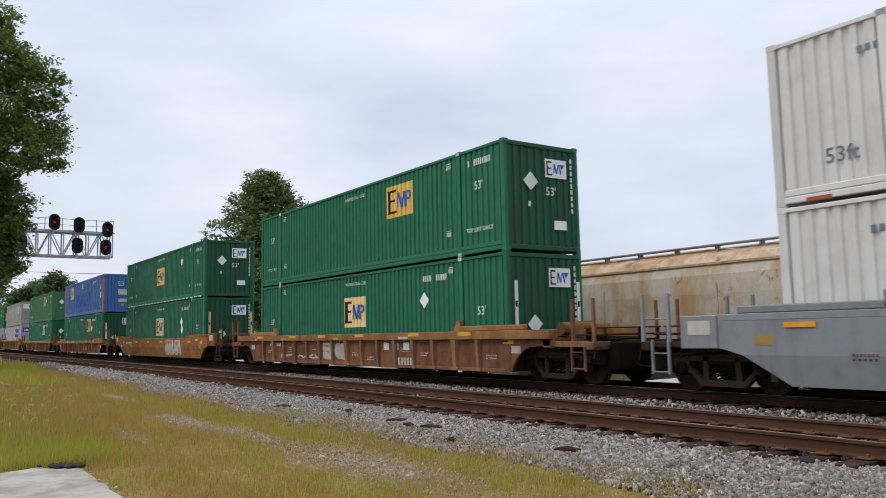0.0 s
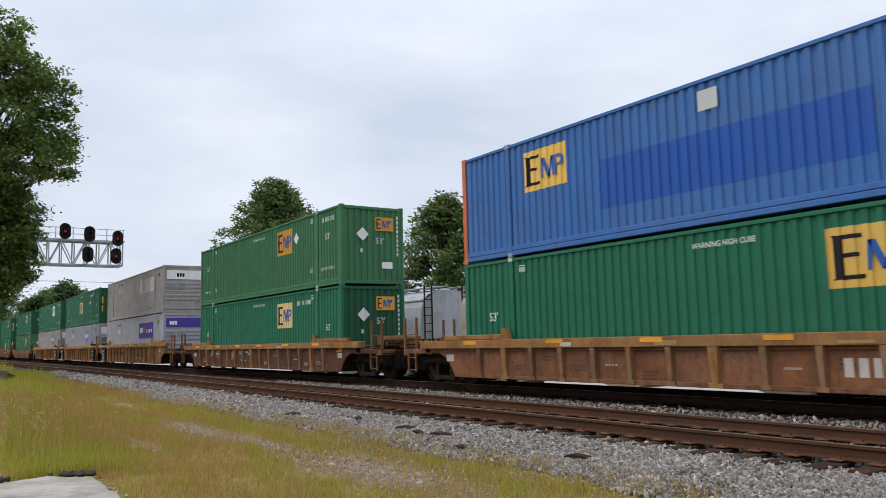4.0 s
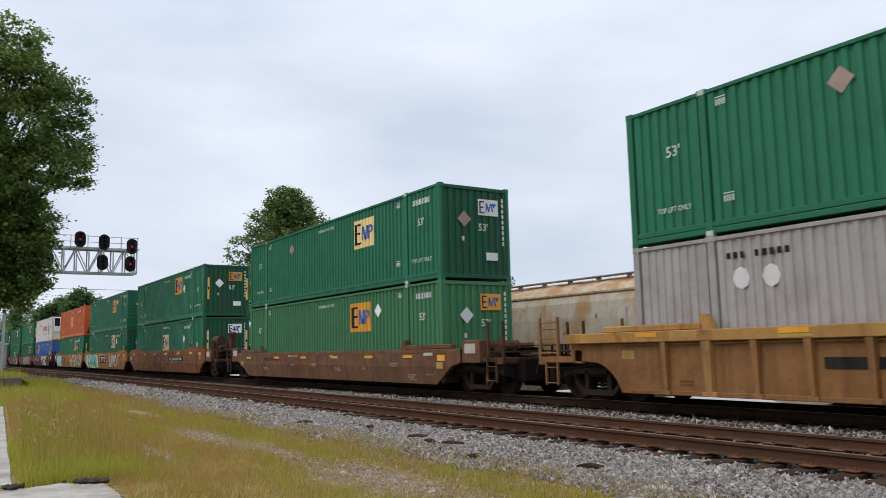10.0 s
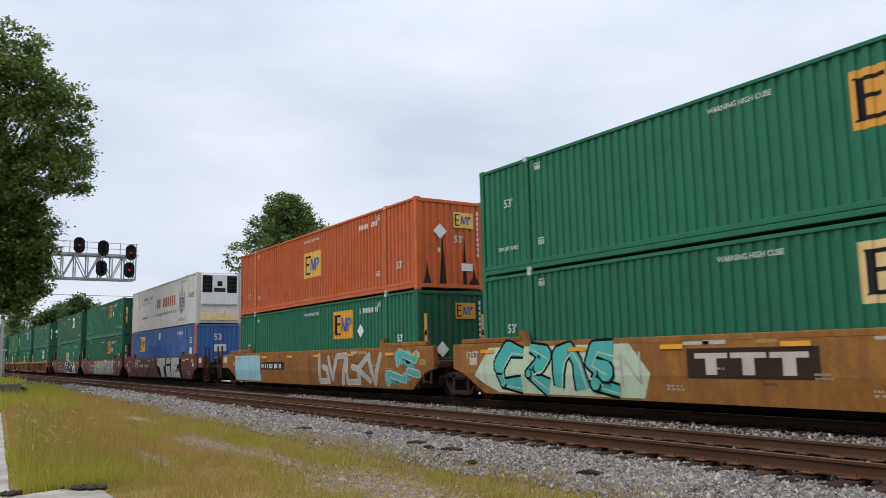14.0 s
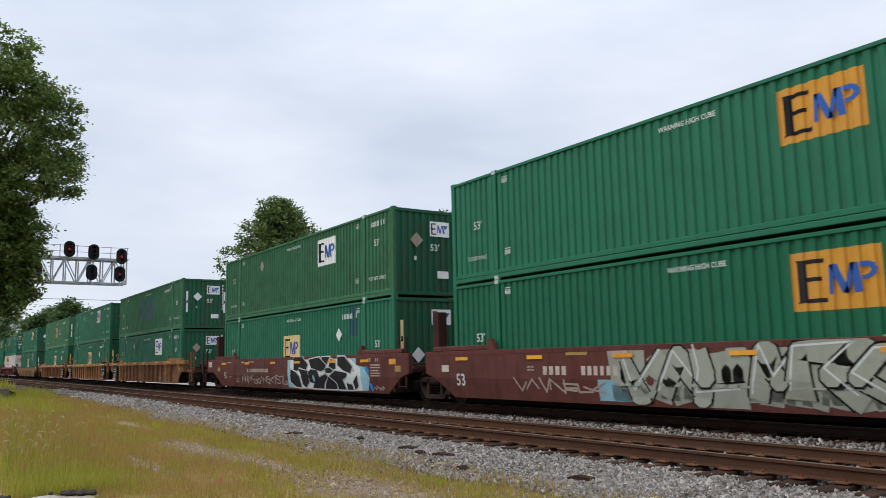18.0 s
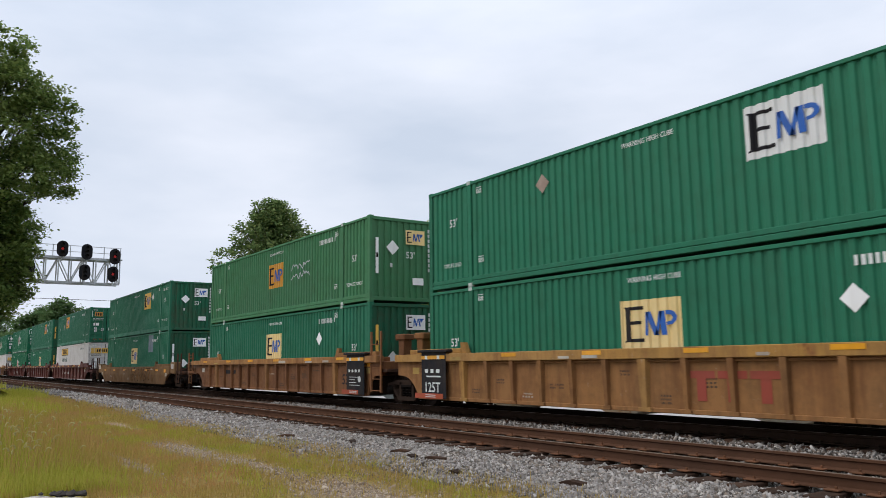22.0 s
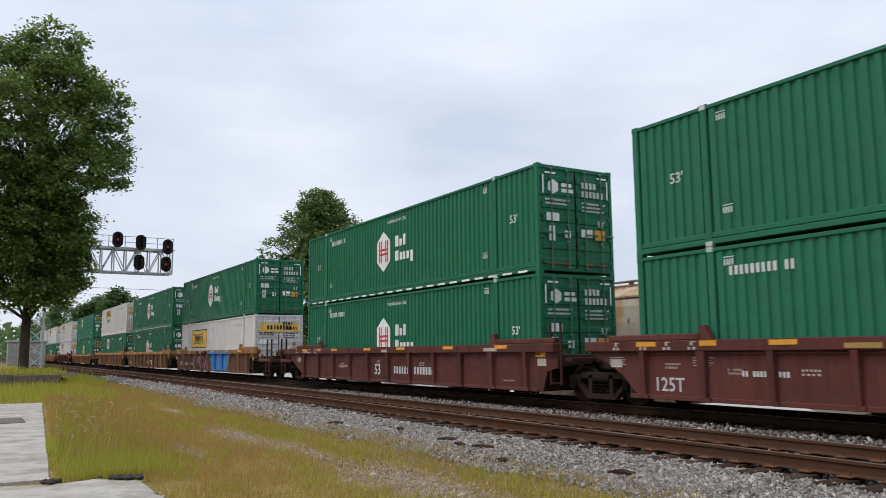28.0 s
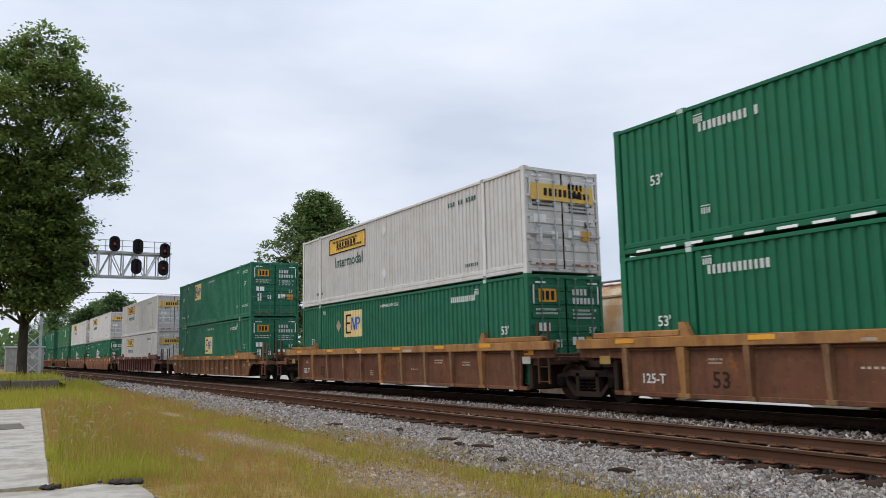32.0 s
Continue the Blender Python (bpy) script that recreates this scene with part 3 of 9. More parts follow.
def ico():
    t = (1 + 5 ** 0.5) / 2
    v = [(-1, t, 0), (1, t, 0), (-1, -t, 0), (1, -t, 0), (0, -1, t), (0, 1, t), (0, -1, -t), (0, 1, -t), (t, 0, -1), (t, 0, 1), (-t, 0, -1), (-t, 0, 1)]
    r = random.Random(4)
    v = [tuple(c / 1.9 * (0.75 + 0.5 * r.random()) for c in p) for p in v]
    f = [(0, 11, 5), (0, 5, 1), (0, 1, 7), (0, 7, 10), (0, 10, 11), (1, 5, 9), (5, 11, 4), (11, 10, 2), (10, 7, 6), (7, 1, 8),
         (3, 9, 4), (3, 4, 2), (3, 2, 6), (3, 6, 8), (3, 8, 9), (4, 9, 5), (2, 4, 11), (6, 2, 10), (8, 6, 7), (9, 8, 1)]
    return v, f


def build_ballast():
    rng = np.random.default_rng(7)
    bands = [(58000, -17.0, -3.0, 6.2, 8.6, 0.0155), (22000, -32.0, -17.0, 6.2, 8.6, 0.0215), (14000, -60.0, -32.0, 6.3, 8.6, 0.035), (7000, -30, -3, 11.7, 12.62, 0.019), (9000, -16, -3, 8.9, 10.4, 0.019)]
    r = random.Random(4)
    v = [(a * r.uniform(0.6, 1.15), b * r.uniform(0.6, 1.15), c * r.uniform(0.6, 1.1)) for a in (-1, 1) for b in (-1, 1) for c in (-1, 1)]
    f = [(0, 1, 3), (0, 3, 2), (4, 6, 7), (4, 7, 5), (0, 4, 5), (0, 5, 1), (2, 3, 7), (2, 7, 6), (0, 2, 6), (0, 6, 4), (1, 5, 7), (1, 7, 3)]
    for i, (n, x0, x1, y0, y1, r) in enumerate(bands):
        x, y = rng.uniform(x0, x1, n), rng.uniform(y0, y1, n)
        if i < 3:
            edge = np.array([6.42 + 0.45 * noise.noise((a * 0.45, 3.1, 0)) + 0.045 * max(0.0, -24 - a) for a in x])
            keep = (y > edge + rng.normal(0, 0.18, n))
            x, y = x[keep], y[keep]
        z = np.array([ground_z(a, b) for a, b in zip(x, y)])
        s = r * rng.lognormal(0, 0.28, (len(x), 1)) * rng.uniform((1.0, 0.6, 0.45), (2.0, 1.15, 0.9), (len(x), 3))
        me = scatter_mesh("ballast", v, f, np.stack([x, y, z + r * rng.uniform(-0.1, 1.5, len(x))], 1), s, rng.normal(size=(len(x), 4)), STONE)
        tagged(new("ballast", me), "loose grey crushed stone ballast beside the track", "ballast", kind="stuff")


build_ballast()

# ---- tracks ----
RAIL_PROFILE = [(-0.07, -0.175), (0.07, -0.175), (0.07, -0.16), (0.012, -0.14), (0.010, -0.05), (0.036, -0.036), (0.036, -0.004), (0.026, 0.0),
                (-0.026, 0.0), (-0.036, -0.004), (-0.036, -0.036), (-0.010, -0.05), (-0.012, -0.14), (-0.07, -0.16)]


def track(yc, z, x0, x1, tie_x0, tie_x1, label, steel=RAIL_RUST, base=PLATE_RUST):
    t = thing("track", label, "railway track", pose(0, yc, z), kind="structure")
    for s in (-0.753, 0.753):
        g, m = Geo(), len(RAIL_PROFILE)
        g.add([(x0, s + a, b) for a, b in RAIL_PROFILE] + [(x1, s + a, b) for a, b in RAIL_PROFILE], [(i, (i + 1) % m, (i + 1) % m + m, i + m) for i in range(m)])
        rail = part("rail", g, steel, t, "rusty steel rail")
        part("running_surface", Geo().box(x0, x1, s - 0.026, s + 0.026, -0.001, 0.0025), RAIL_HEAD, rail, "worn steel rail top")
    tie = shared("tie", lambda: Geo().box(-0.115, 0.115, -1.3, 1.3, -0.36, -0.18, 0.012), TIE_WOOD)
    plate = shared("tie_plate_" + base.name, lambda: Geo().box(-0.09, 0.09, -0.17, 0.17, -0.18, -0.158, 0.006).box(-0.03, -0.005, 0.09, 0.115, -0.16, -0.125).box(0.02, 0.045, -0.12, -0.095, -0.16, -0.125), base)
    rnd = random.Random(int(yc * 10))
    x = tie_x0
    while x < tie_x1:
        o = part("tie", tie, None, t, at=pose(x, rnd.uniform(-0.06, 0.06), rnd.uniform(-0.02, 0.005), 0, 0, rnd.uniform(-1.2, 1.2)))
        for s in (-0.753, 0.753):
            part("tie_plate", plate, None, t, at=(x, s, 0))
        x += 0.5 + rnd.uniform(-0.03, 0.03)
    g = Geo()
    for k in range(int((tie_x0 - x0) / 0.5)):
        xx = x0 + 0.5 * k
        if xx > -140:
            g.box(xx - 0.115, xx + 0.115, -1.3, 1.3, -0.36, -0.18)
    tagged(part("far_ties", g, TIE_WOOD, t), kind="stuff")
    return t


track(NEAR_Y, -0.05, -420, 90, -36, 2, "empty rusty railway track on wooden ties in ballast")
track(RAIL_Y, 0.0, -700, 120, -30, -4, "railway track under the freight train", RAIL_SHADED, PLATE_SHADED)
track(YARD_Y, YARD_Z, -200, 60, -34, -6, "yard track behind the main line")


def build_slabs():
    def slab(pts, top, name, label, kind="structure"):
        g = Geo()
        m = len(pts)
        g.add([(x, y, -0.75) for x, y in pts] + [(x, y, top - 0.02) for x, y in pts] + [(x * 0.999 + 0.001 * pts[0][0], y - 0.02, top) for x, y in pts],
              [(i, (i + 1) % m, (i + 1) % m + m, i + m) for i in range(m)] + [(i + m, (i + 1) % m + m, (i + 1) % m + 2 * m, i + 2 * m) for i in range(m)] + [tuple(range(2 * m, 3 * m))])
        return tagged(new(name, g.mesh(name, CONCRETE)), label, "concrete slab", kind=kind)

    rnd = random.Random(3)
    edge = [(-11.26, 0.86), (-11.22, 1.0), (-11.24, 1.14), (-11.31, 1.26), (-11.33, 1.36), (-11.38, 1.48), (-11.39, 1.58), (-11.27, 1.64), (-11.14, 1.71), (-11.06, 1.82), (-10.98, 1.93), (-10.86, 1.99)]
    right = [(-10.7 + 0.3 * i + rnd.uniform(-0.06, 0.06), 1.985 + rnd.uniform(-0.035, 0.035)) for i in range(1, 34)]
    slab([(-11.6, -9.0), (-11.5, 0.3), *edge, *right, (1.2, -9.0)], -0.36, "pavement", "weathered pale concrete slab with a broken edge")
    for k in range(7):
        v, f = ico()
        cx, cy, q = -10.8 + 0.36 * k + rnd.uniform(-0.15, 0.15), 2.02 + rnd.uniform(-0.03, 0.03), rnd.uniform(0.014, 0.028)
        o = new("concrete_chip", Geo().add([(a * q * 1.3, b * q, c * q * 0.7) for a, b, c in v], f).mesh("concrete_chip", CONCRETE))
        o.matrix_world = pose(cx, cy, -0.375, 0, 0, rnd.uniform(0, 180))
        tagged(o, "pale concrete chip broken from the slab edge", "rubble", "concrete chips")
    side = [(-12.05 - 1.15 * i, 1.02 + 0.075 * i + rnd.uniform(-0.012, 0.012)) for i in range(17)]
    slab([(-11.66, -9.0), (-11.66, 1.0), *side, (-30.6, -9.0)], -0.35, "pavement", "long pale concrete slab beside tall weeds")
    # iron cover let into the slab
    g = Geo().box(-23.3, -21.6, 0.55, 1.25, -0.352, -0.335, 0.004)
    t = thing("manhole_cover", "dark rectangular metal cover set in the concrete", "manhole cover")
    part("plate", g, CONCRETE_OLD, t)
    # broken asphalt pieces along the joint
    for x, y, s in ((-11.30, 0.90, 0.05), (-11.27, 0.98, 0.06), (-11.29, 1.06, 0.045), (-11.20, 0.94, 0.035), (-11.22, 1.68, 0.045), (-11.16, 1.74, 0.06), (-11.12, 1.80, 0.05), (-11.07, 1.87, 0.065), (-11.04, 1.95, 0.05), (-11.10, 1.90, 0.04), (-11.00, 1.99, 0.055), (-11.3, 1.55, 0.03)):
        v, f = ico()
        g = Geo().add([(p[0] * s, p[1] * s * 1.3, p[2] * s * 0.75) for p in v], f)
        tagged(new("asphalt_chunk", g.mesh("asphalt_chunk", ASPHALT)), "dark broken asphalt chunk on the slab edge", "rubble", "asphalt chunks").matrix_world = pose(x, y, -0.33, 0, 0, rnd.uniform(0, 90))


build_slabs()


def build_terrace():
    g = Geo()
    xs = [-48, -60, -75, -95, -130, -200]
    ys = [-40, -12, 0, 3.2, 4.4, 5.6]
    zs = [0.28, 0.28, 0.28, 0.28, 0.05, -0.5]
    v = [(x, y, z + (0 if j == 5 else 0.12 * noise.noise((x * 0.1, y * 0.3, 5)))) for x in xs for j, (y, z) in enumerate(zip(ys, zs))]
    g.add(v, [(i * 6 + j, i * 6 + j + 1, i * 6 + 7 + j, i * 6 + 6 + j) for i in range(5) for j in range(5)])
    g.box(-200, -48.0, -40, 3.0, -0.6, 0.0)
    tagged(new("bank", g.mesh("bank", GROUND)), "low grassy bank behind a kerb wall", "ground", kind="structure")
    w = thing("kerb_wall", "low weathered concrete kerb wall with dry weeds", "wall", pose(-47.3, 0, -0.45), kind="structure")
    for a, b, top in ((-8, -0.5, 0.68), (-0.45, 1.95, 0.74), (2.0, 4.25, 0.70)):
        part("block", Geo().box(-0.35, 0.35, a, b, 0, top, 0.04), CONCRETE_OLD, w)


build_terrace()

# ---- the train ----
BOX_L, BOX_H, BOX_W = 16.154, 2.896, 1.2955
SHEET = BOX_W - 0.028


# slack running in and out makes small surges
SURGES = ((23.0, 0.2), (29.0, 0.45), (30.0, 0.2), (31.0, 0.14))


def travel(t):
    """Metres that the train has run since the start."""
    u = t / 32.0
    run = 32.0 * (15.308 * u - 0.0647 * u ** 2 + 0.3118 * u ** 3 - 0.1393 * u ** 4)
    return run + sum(d * math.exp(-((t - at) / 0.35) ** 2) for at, d in SURGES)


def rib_profile(x0, x1, pitch=0.24, depth=0.045, flat=0.12, ramp=0.022):
    """Points (x, inset) along a corrugated sheet."""
    pts, n = [(x0, 0.0)], max(1, int((x1 - x0 - 0.06) / pitch))
    a = x0 + (x1 - x0 - n * pitch) / 2
    for i in range(n):
        s = a + i * pitch + flat / 2
        w = pitch - flat - 2 * ramp
        pts += [(s, 0.0), (s + ramp, depth), (s + ramp + w, depth), (s + 2 * ramp + w, 0.0)]
    pts.append((x1, 0.0))
    return pts


BAYS = ((-BOX_L + 0.16, -14.25), (-14.09, -2.06), (-1.90, -0.16))
SIDE_PROFILE = {}
for _name, _args in (("wide", (0.24, 0.042, 0.11, 0.030)), ("fine", (0.20, 0.030, 0.09, 0.026))):
    SIDE_PROFILE[_name] = [p for a, b in BAYS for p in [(a, 0.0), (a + 0.004, 0.05), (a + 0.045, 0.05), (a + 0.05, 0.0)] + rib_profile(a + 0.051, b - 0.051, *_args) + [(b - 0.05, 0.0), (b - 0.045, 0.05), (b - 0.004, 0.05), (b, 0.0)]]
SIDE_PROFILE["flat"] = [(-BOX_L, 0.0), (0.0, 0.0)]


def sheet(profile, z0, z1, face):
    """A corrugated sheet that faces -y (face -1) or +y (face 1)."""
    g, m = Geo(), len(profile)
    v = [(x, face * (SHEET - d), z) for z in (z0, z1) for x, d in profile]
    f = [(i, i + 1, i + 1 + m, i + m) for i in range(m - 1)]
    return g.add(v, f if face < 0 else [q[::-1] for q in f])


def drape(g, kind, x0, x1, z0, z1, lift=0.004):
    """A painted rectangle that follows the corrugation of the near side."""
    prof = SIDE_PROFILE[kind]
    px, pd = [p[0] for p in prof], [p[1] for p in prof]
    xs = [x0] + [x for x in px if x0 < x < x1] + [x1]
    m = len(xs)
    y = [-(SHEET + lift) + float(np.interp(x, px, pd)) for x in xs]
    g.add([(x, b, z) for z in (z0, z1) for x, b in zip(xs, y)], [(i, i + 1, i + 1 + m, i + m) for i in range(m - 1)])


def side_frame():
    g = Geo()
    for s in (-1, 1):
        y0, y1 = (s * BOX_W, s * (BOX_W - 0.07)) if s < 0 else (s * (BOX_W - 0.07), s * BOX_W)
        g.box(-BOX_L + 0.16, -0.16, y0, y1, 0.05, 0.16, 0.012)
        g.box(-BOX_L + 0.16, -0.16, y0 if s > 0 else y0 + 0.012, y1 if s < 0 else y1 - 0.012, 0.172, 0.285, 0.012)
        g.box(-BOX_L + 0.16, -0.16, y0, y1, BOX_H - 0.10, BOX_H - 0.02, 0.01)
    return g


def corner_post():
    return Geo().box(-0.16, 0, -BOX_W, -BOX_W + 0.10, 0.0, BOX_H, 0.012).box(-0.178, 0.004, -BOX_W - 0.004, -BOX_W + 0.16, 0.0, 0.118, 0.01).box(-0.178, 0.004, -BOX_W - 0.004, -BOX_W + 0.16, BOX_H - 0.118, BOX_H + 0.004, 0.01)


def lift_post():
    return Geo().box(-0.08, 0.08, -BOX_W - 0.002, -BOX_W + 0.09, 0.0, BOX_H + 0.003, 0.01).box(-0.11, 0.11, -BOX_W - 0.006, -BOX_W + 0.12, BOX_H - 0.12, BOX_H + 0.008, 0.01)


def lift_casting():
    return Geo().box(-0.085, 0.085, -BOX_W - 0.010, -BOX_W + 0.10, BOX_H - 0.11, BOX_H + 0.002, 0.012)


def roof_sheet():
    g, p = Geo(), rib_profile(-BOX_L + 0.1, -0.1, 0.6, 0.02, 0.4, 0.05)
    m = len(p)
    g.add([(x, y, BOX_H - 0.03 - d) for y in (-BOX_W + 0.06, BOX_W - 0.06) for x, d in p], [(i, i + 1, i + 1 + m, i + m) for i in range(m - 1)])
    return g.box(-BOX_L + 0.05, -0.05, -BOX_W + 0.05, BOX_W - 0.05, 0.06, 0.14)


def end_wall(x):
    def make():
        g, p = Geo(), rib_profile(-BOX_W + 0.1, BOX_W - 0.1, 0.25, 0.045, 0.12, 0.024)
        m = len(p)
        s = -1 if x == 0 else 1
        g.add([(x + s * (0.03 + d), y, z) for z in (0.1, BOX_H - 0.1) for y, d in p], [(i, i + 1, i + 1 + m, i + m) for i in range(m - 1)])
        for z0, z1 in ((0.06, 0.18), (BOX_H - 0.14, BOX_H - 0.03)):
            g.box(min(x, x + s * 0.1), max(x, x + s * 0.1), -BOX_W + 0.1, BOX_W - 0.1, z0, z1, 0.01)
        return g
    return make


def slat_wall():
    return Geo().box(-0.06, -0.035, -BOX_W + 0.1, BOX_W - 0.1, 0.1, BOX_H - 0.1).box(-0.1, 0, -BOX_W + 0.1, BOX_W - 0.1, 0.0, 0.14, 0.01).box(-0.1, 0, -BOX_W + 0.1, BOX_W - 0.1, BOX_H - 0.13, BOX_H, 0.01)


def slat_band():
    return Geo().prism([(-0.05, 0.0), (0.0, 0.035), (0.0, 0.105), (-0.05, 0.15)], -BOX_W + 0.1, BOX_W - 0.1)


def door_leaf():
    """One door leaf from the middle to the edge."""
    return Geo().box(-0.07, -0.03, 0.006, BOX_W - 0.105, 0.15, BOX_H - 0.12)


def door_band():
    return Geo().prism([(-0.035, 0.0), (-0.004, 0.03), (-0.004, 0.16), (-0.035, 0.19)], 0.05, BOX_W - 0.15)


def lock_rod():
    g = Geo().tube([(0.03, 0, 0.1), (0.03, 0, BOX_H - 0.09)], 0.02, seg=8)
    for z in (0.12, 0.8, 1.25, 1.9, 2.5, BOX_H - 0.16):
        g.box(-0.005, 0.055, -0.05, 0.05, z, z + 0.06, 0.006)
    return g.box(0.03, 0.06, -0.02, 0.42, 1.05, 1.09, 0.006)


def door_beam(z0, z1):
    return Geo().box(-0.1, 0, -BOX_W + 0.1, BOX_W - 0.1, z0, z1, 0.01)


def logo_blocks(g_panel, g_dark, g_blue, kind, x, z, w=1.55, h=1.0):
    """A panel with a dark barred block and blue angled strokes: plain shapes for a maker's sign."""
    drape(g_panel, kind, x - w / 2, x + w / 2, z - h / 2, z + h / 2)
    # a dark comb: one stem and three thin arms
    drape(g_dark, kind, x - w * 0.42, x - w * 0.33, z - h * 0.36, z + h * 0.36, 0.0085)
    drape(g_dark, kind, x - w * 0.45, x - w * 0.41, z - h * 0.37, z - h * 0.335, 0.0085)
    drape(g_dark, kind, x - w * 0.45, x - w * 0.41, z + h * 0.335, z + h * 0.37, 0.0085)
    for k, q in ((-0.33, 0.26), (0.03, 0.20), (0.33, 0.25)):
        drape(g_dark, kind, x - w * 0.34, x - w * 0.36 + w * q, z + h * (k - 0.035), z + h * (k + 0.035), 0.0088)
    # blue strokes, a zigzag and a flag
    y = -(SHEET + 0.009)

    def slant(a, b, c, d, wide):
        g_blue.add([(x + w * a, y, z + h * b), (x + w * (a + wide), y, z + h * b), (x + w * (c + wide), y, z + h * d), (x + w * c, y, z + h * d)], [(0, 1, 2, 3)])
    slant(-0.075, -0.24, -0.060, 0.24, 0.045)
    slant(0.070, -0.24, -0.060, 0.24, 0.085)
    slant(0.085, -0.24, 0.165, 0.24, 0.050)
    slant(0.195, -0.24, 0.165, 0.24, 0.090)
    g_blue.add([(x + w * p, y, z + h * q) for p, q in ((0.27, 0.24), (0.27, 0.165), (0.36, 0.15), (0.385, 0.09), (0.35, 0.03), (0.28, 0.01), (0.29, -0.05), (0.38, -0.03), (0.44, 0.04), (0.45, 0.12), (0.42, 0.20), (0.36, 0.24))][::-1], [tuple(range(12))])


def diamond(g, x, z, r, y):
    g.add([(x - r, y, z), (x, y, z - r), (x + r, y, z), (x, y, z + r)], [(0, 1, 2, 3)])


def flat_quad(g, x0, x1, z0, z1, y):
    g.add([(x0, y, z0), (x1, y, z0), (x1, y, z1), (x0, y, z1)], [(0, 1, 2, 3)])


def front_quad(g, y0, y1, z0, z1, x):
    g.add([(x, y0, z0), (x, y1, z0), (x, y1, z1), (x, y0, z1)], [(0, 1, 2, 3)])


SIDE_Y = -(SHEET + 0.006)
PANELS = {"yellow": YELLOW_PANEL, "cream": CREAM_PANEL, "white": WHITE_CLEAN, "amber": AMBER_PANEL}


def container(name, m, paint, label, front="wall", ribs="wide", z53=1.75, post=None, bare=False):
    """An empty-free 53-foot box: its origin is at the middle of its leading end, on its floor."""
    c = thing(name, label, "shipping container", m, "containers on the freight train")
    key = paint.name
    part("frame", shared("frame_" + key, side_frame, paint), None, c)
    for face, s in ((-1, "near"), (1, "far")):
        part("side_panel", shared("side_" + ribs + s + key, lambda: sheet(SIDE_PROFILE[ribs], 0.15, BOX_H - 0.085, face), paint), None, c)
    part("roof", shared("roof_" + key, roof_sheet, paint), None, c)
    pm = post or paint
    mirror = Matrix.Diagonal((1, -1, 1, 1))
    back = Matrix.Translation((-BOX_L, 0, 0)) @ Matrix.Diagonal((-1, 1, 1, 1))
    for t in (Matrix(), mirror, back, back @ mirror):
        part("corner_post", shared("corner_post_" + pm.name, corner_post, pm), None, c, at=t)
    for x in (-1.98, -BOX_L + 1.98):
        for t in (Matrix(), mirror):
            p = part("lift_post", shared("lift_post_" + key, lift_post, paint), None, c, at=Matrix.Translation((x, 0, 0)) @ t)
        part("casting", shared("lift_casting_" + key, lift_casting, PALE_INK if paint in (GREEN, GREEN_HUB, GREEN_LIGHT, GREEN_FADED, ORANGE) else SILVER), None, c, at=(x, 0, 0))
        part("casting", MESHES["lift_casting_" + key], None, c, at=(x, 0, -BOX_H + 0.112))
    part("rear_wall", shared("rear_" + key, end_wall(-BOX_L), paint), None, c)
    if front == "wall":
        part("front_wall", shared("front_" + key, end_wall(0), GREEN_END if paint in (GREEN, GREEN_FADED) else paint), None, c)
    elif front == "slat":
        f = part("front_wall", shared("slat_" + key, slat_wall, paint), None, c)
        for z in (0.18, 0.74, 1.0, 1.26, 1.5, 1.74):
            part("band", shared("band_" + key, slat_band, paint), None, f, at=(0, 0, z))
    elif front == "door":
        part("door_sill", shared("door_sill_" + key, lambda: door_beam(0.06, 0.14), paint), None, c)
        part("door_gasket", shared("door_gasket", lambda: Geo().box(-0.034, -0.022, -0.022, 0.022, 0.15, BOX_H - 0.12).box(-0.034, -0.024, -1.20, -1.185, 0.15, BOX_H - 0.12).box(-0.034, -0.024, 1.185, 1.20, 0.15, BOX_H - 0.12), SOOT), None, c, "dark rubber door gaskets")
        for y in (-1.19, 1.19):
            for z in (0.35, 0.95, 1.55, 2.10, 2.60):
                part("hinge", shared("hinge_" + key, lambda: Geo().box(-0.03, 0.012, -0.075, 0.075, -0.045, 0.045, 0.008), paint), None, c, at=(0, y, z)) if c.matrix_world.translation.x > -560 else None
        part("door_header", shared("door_header_" + key, lambda: door_beam(BOX_H - 0.12, BOX_H - 0.02), paint), None, c)
        for t in (Matrix(), mirror):
            d = part("door", shared("door_" + key, door_leaf, paint), None, c, at=t)
            for z in (0.22, 0.62, 0.98, 1.34, 1.70, 2.06, 2.42):
                part("band", shared("door_band_" + key, door_band, paint), None, d, at=(0, 0, z))
            for y in (0.30, 0.86):
                part("lock_rod", shared("lock_rod_" + key, lock_rod, GALV if paint in (WHITE_BOX, WHITE_COOL) else ROD_GREEN), None, d, at=(0, y, 0))
    return c


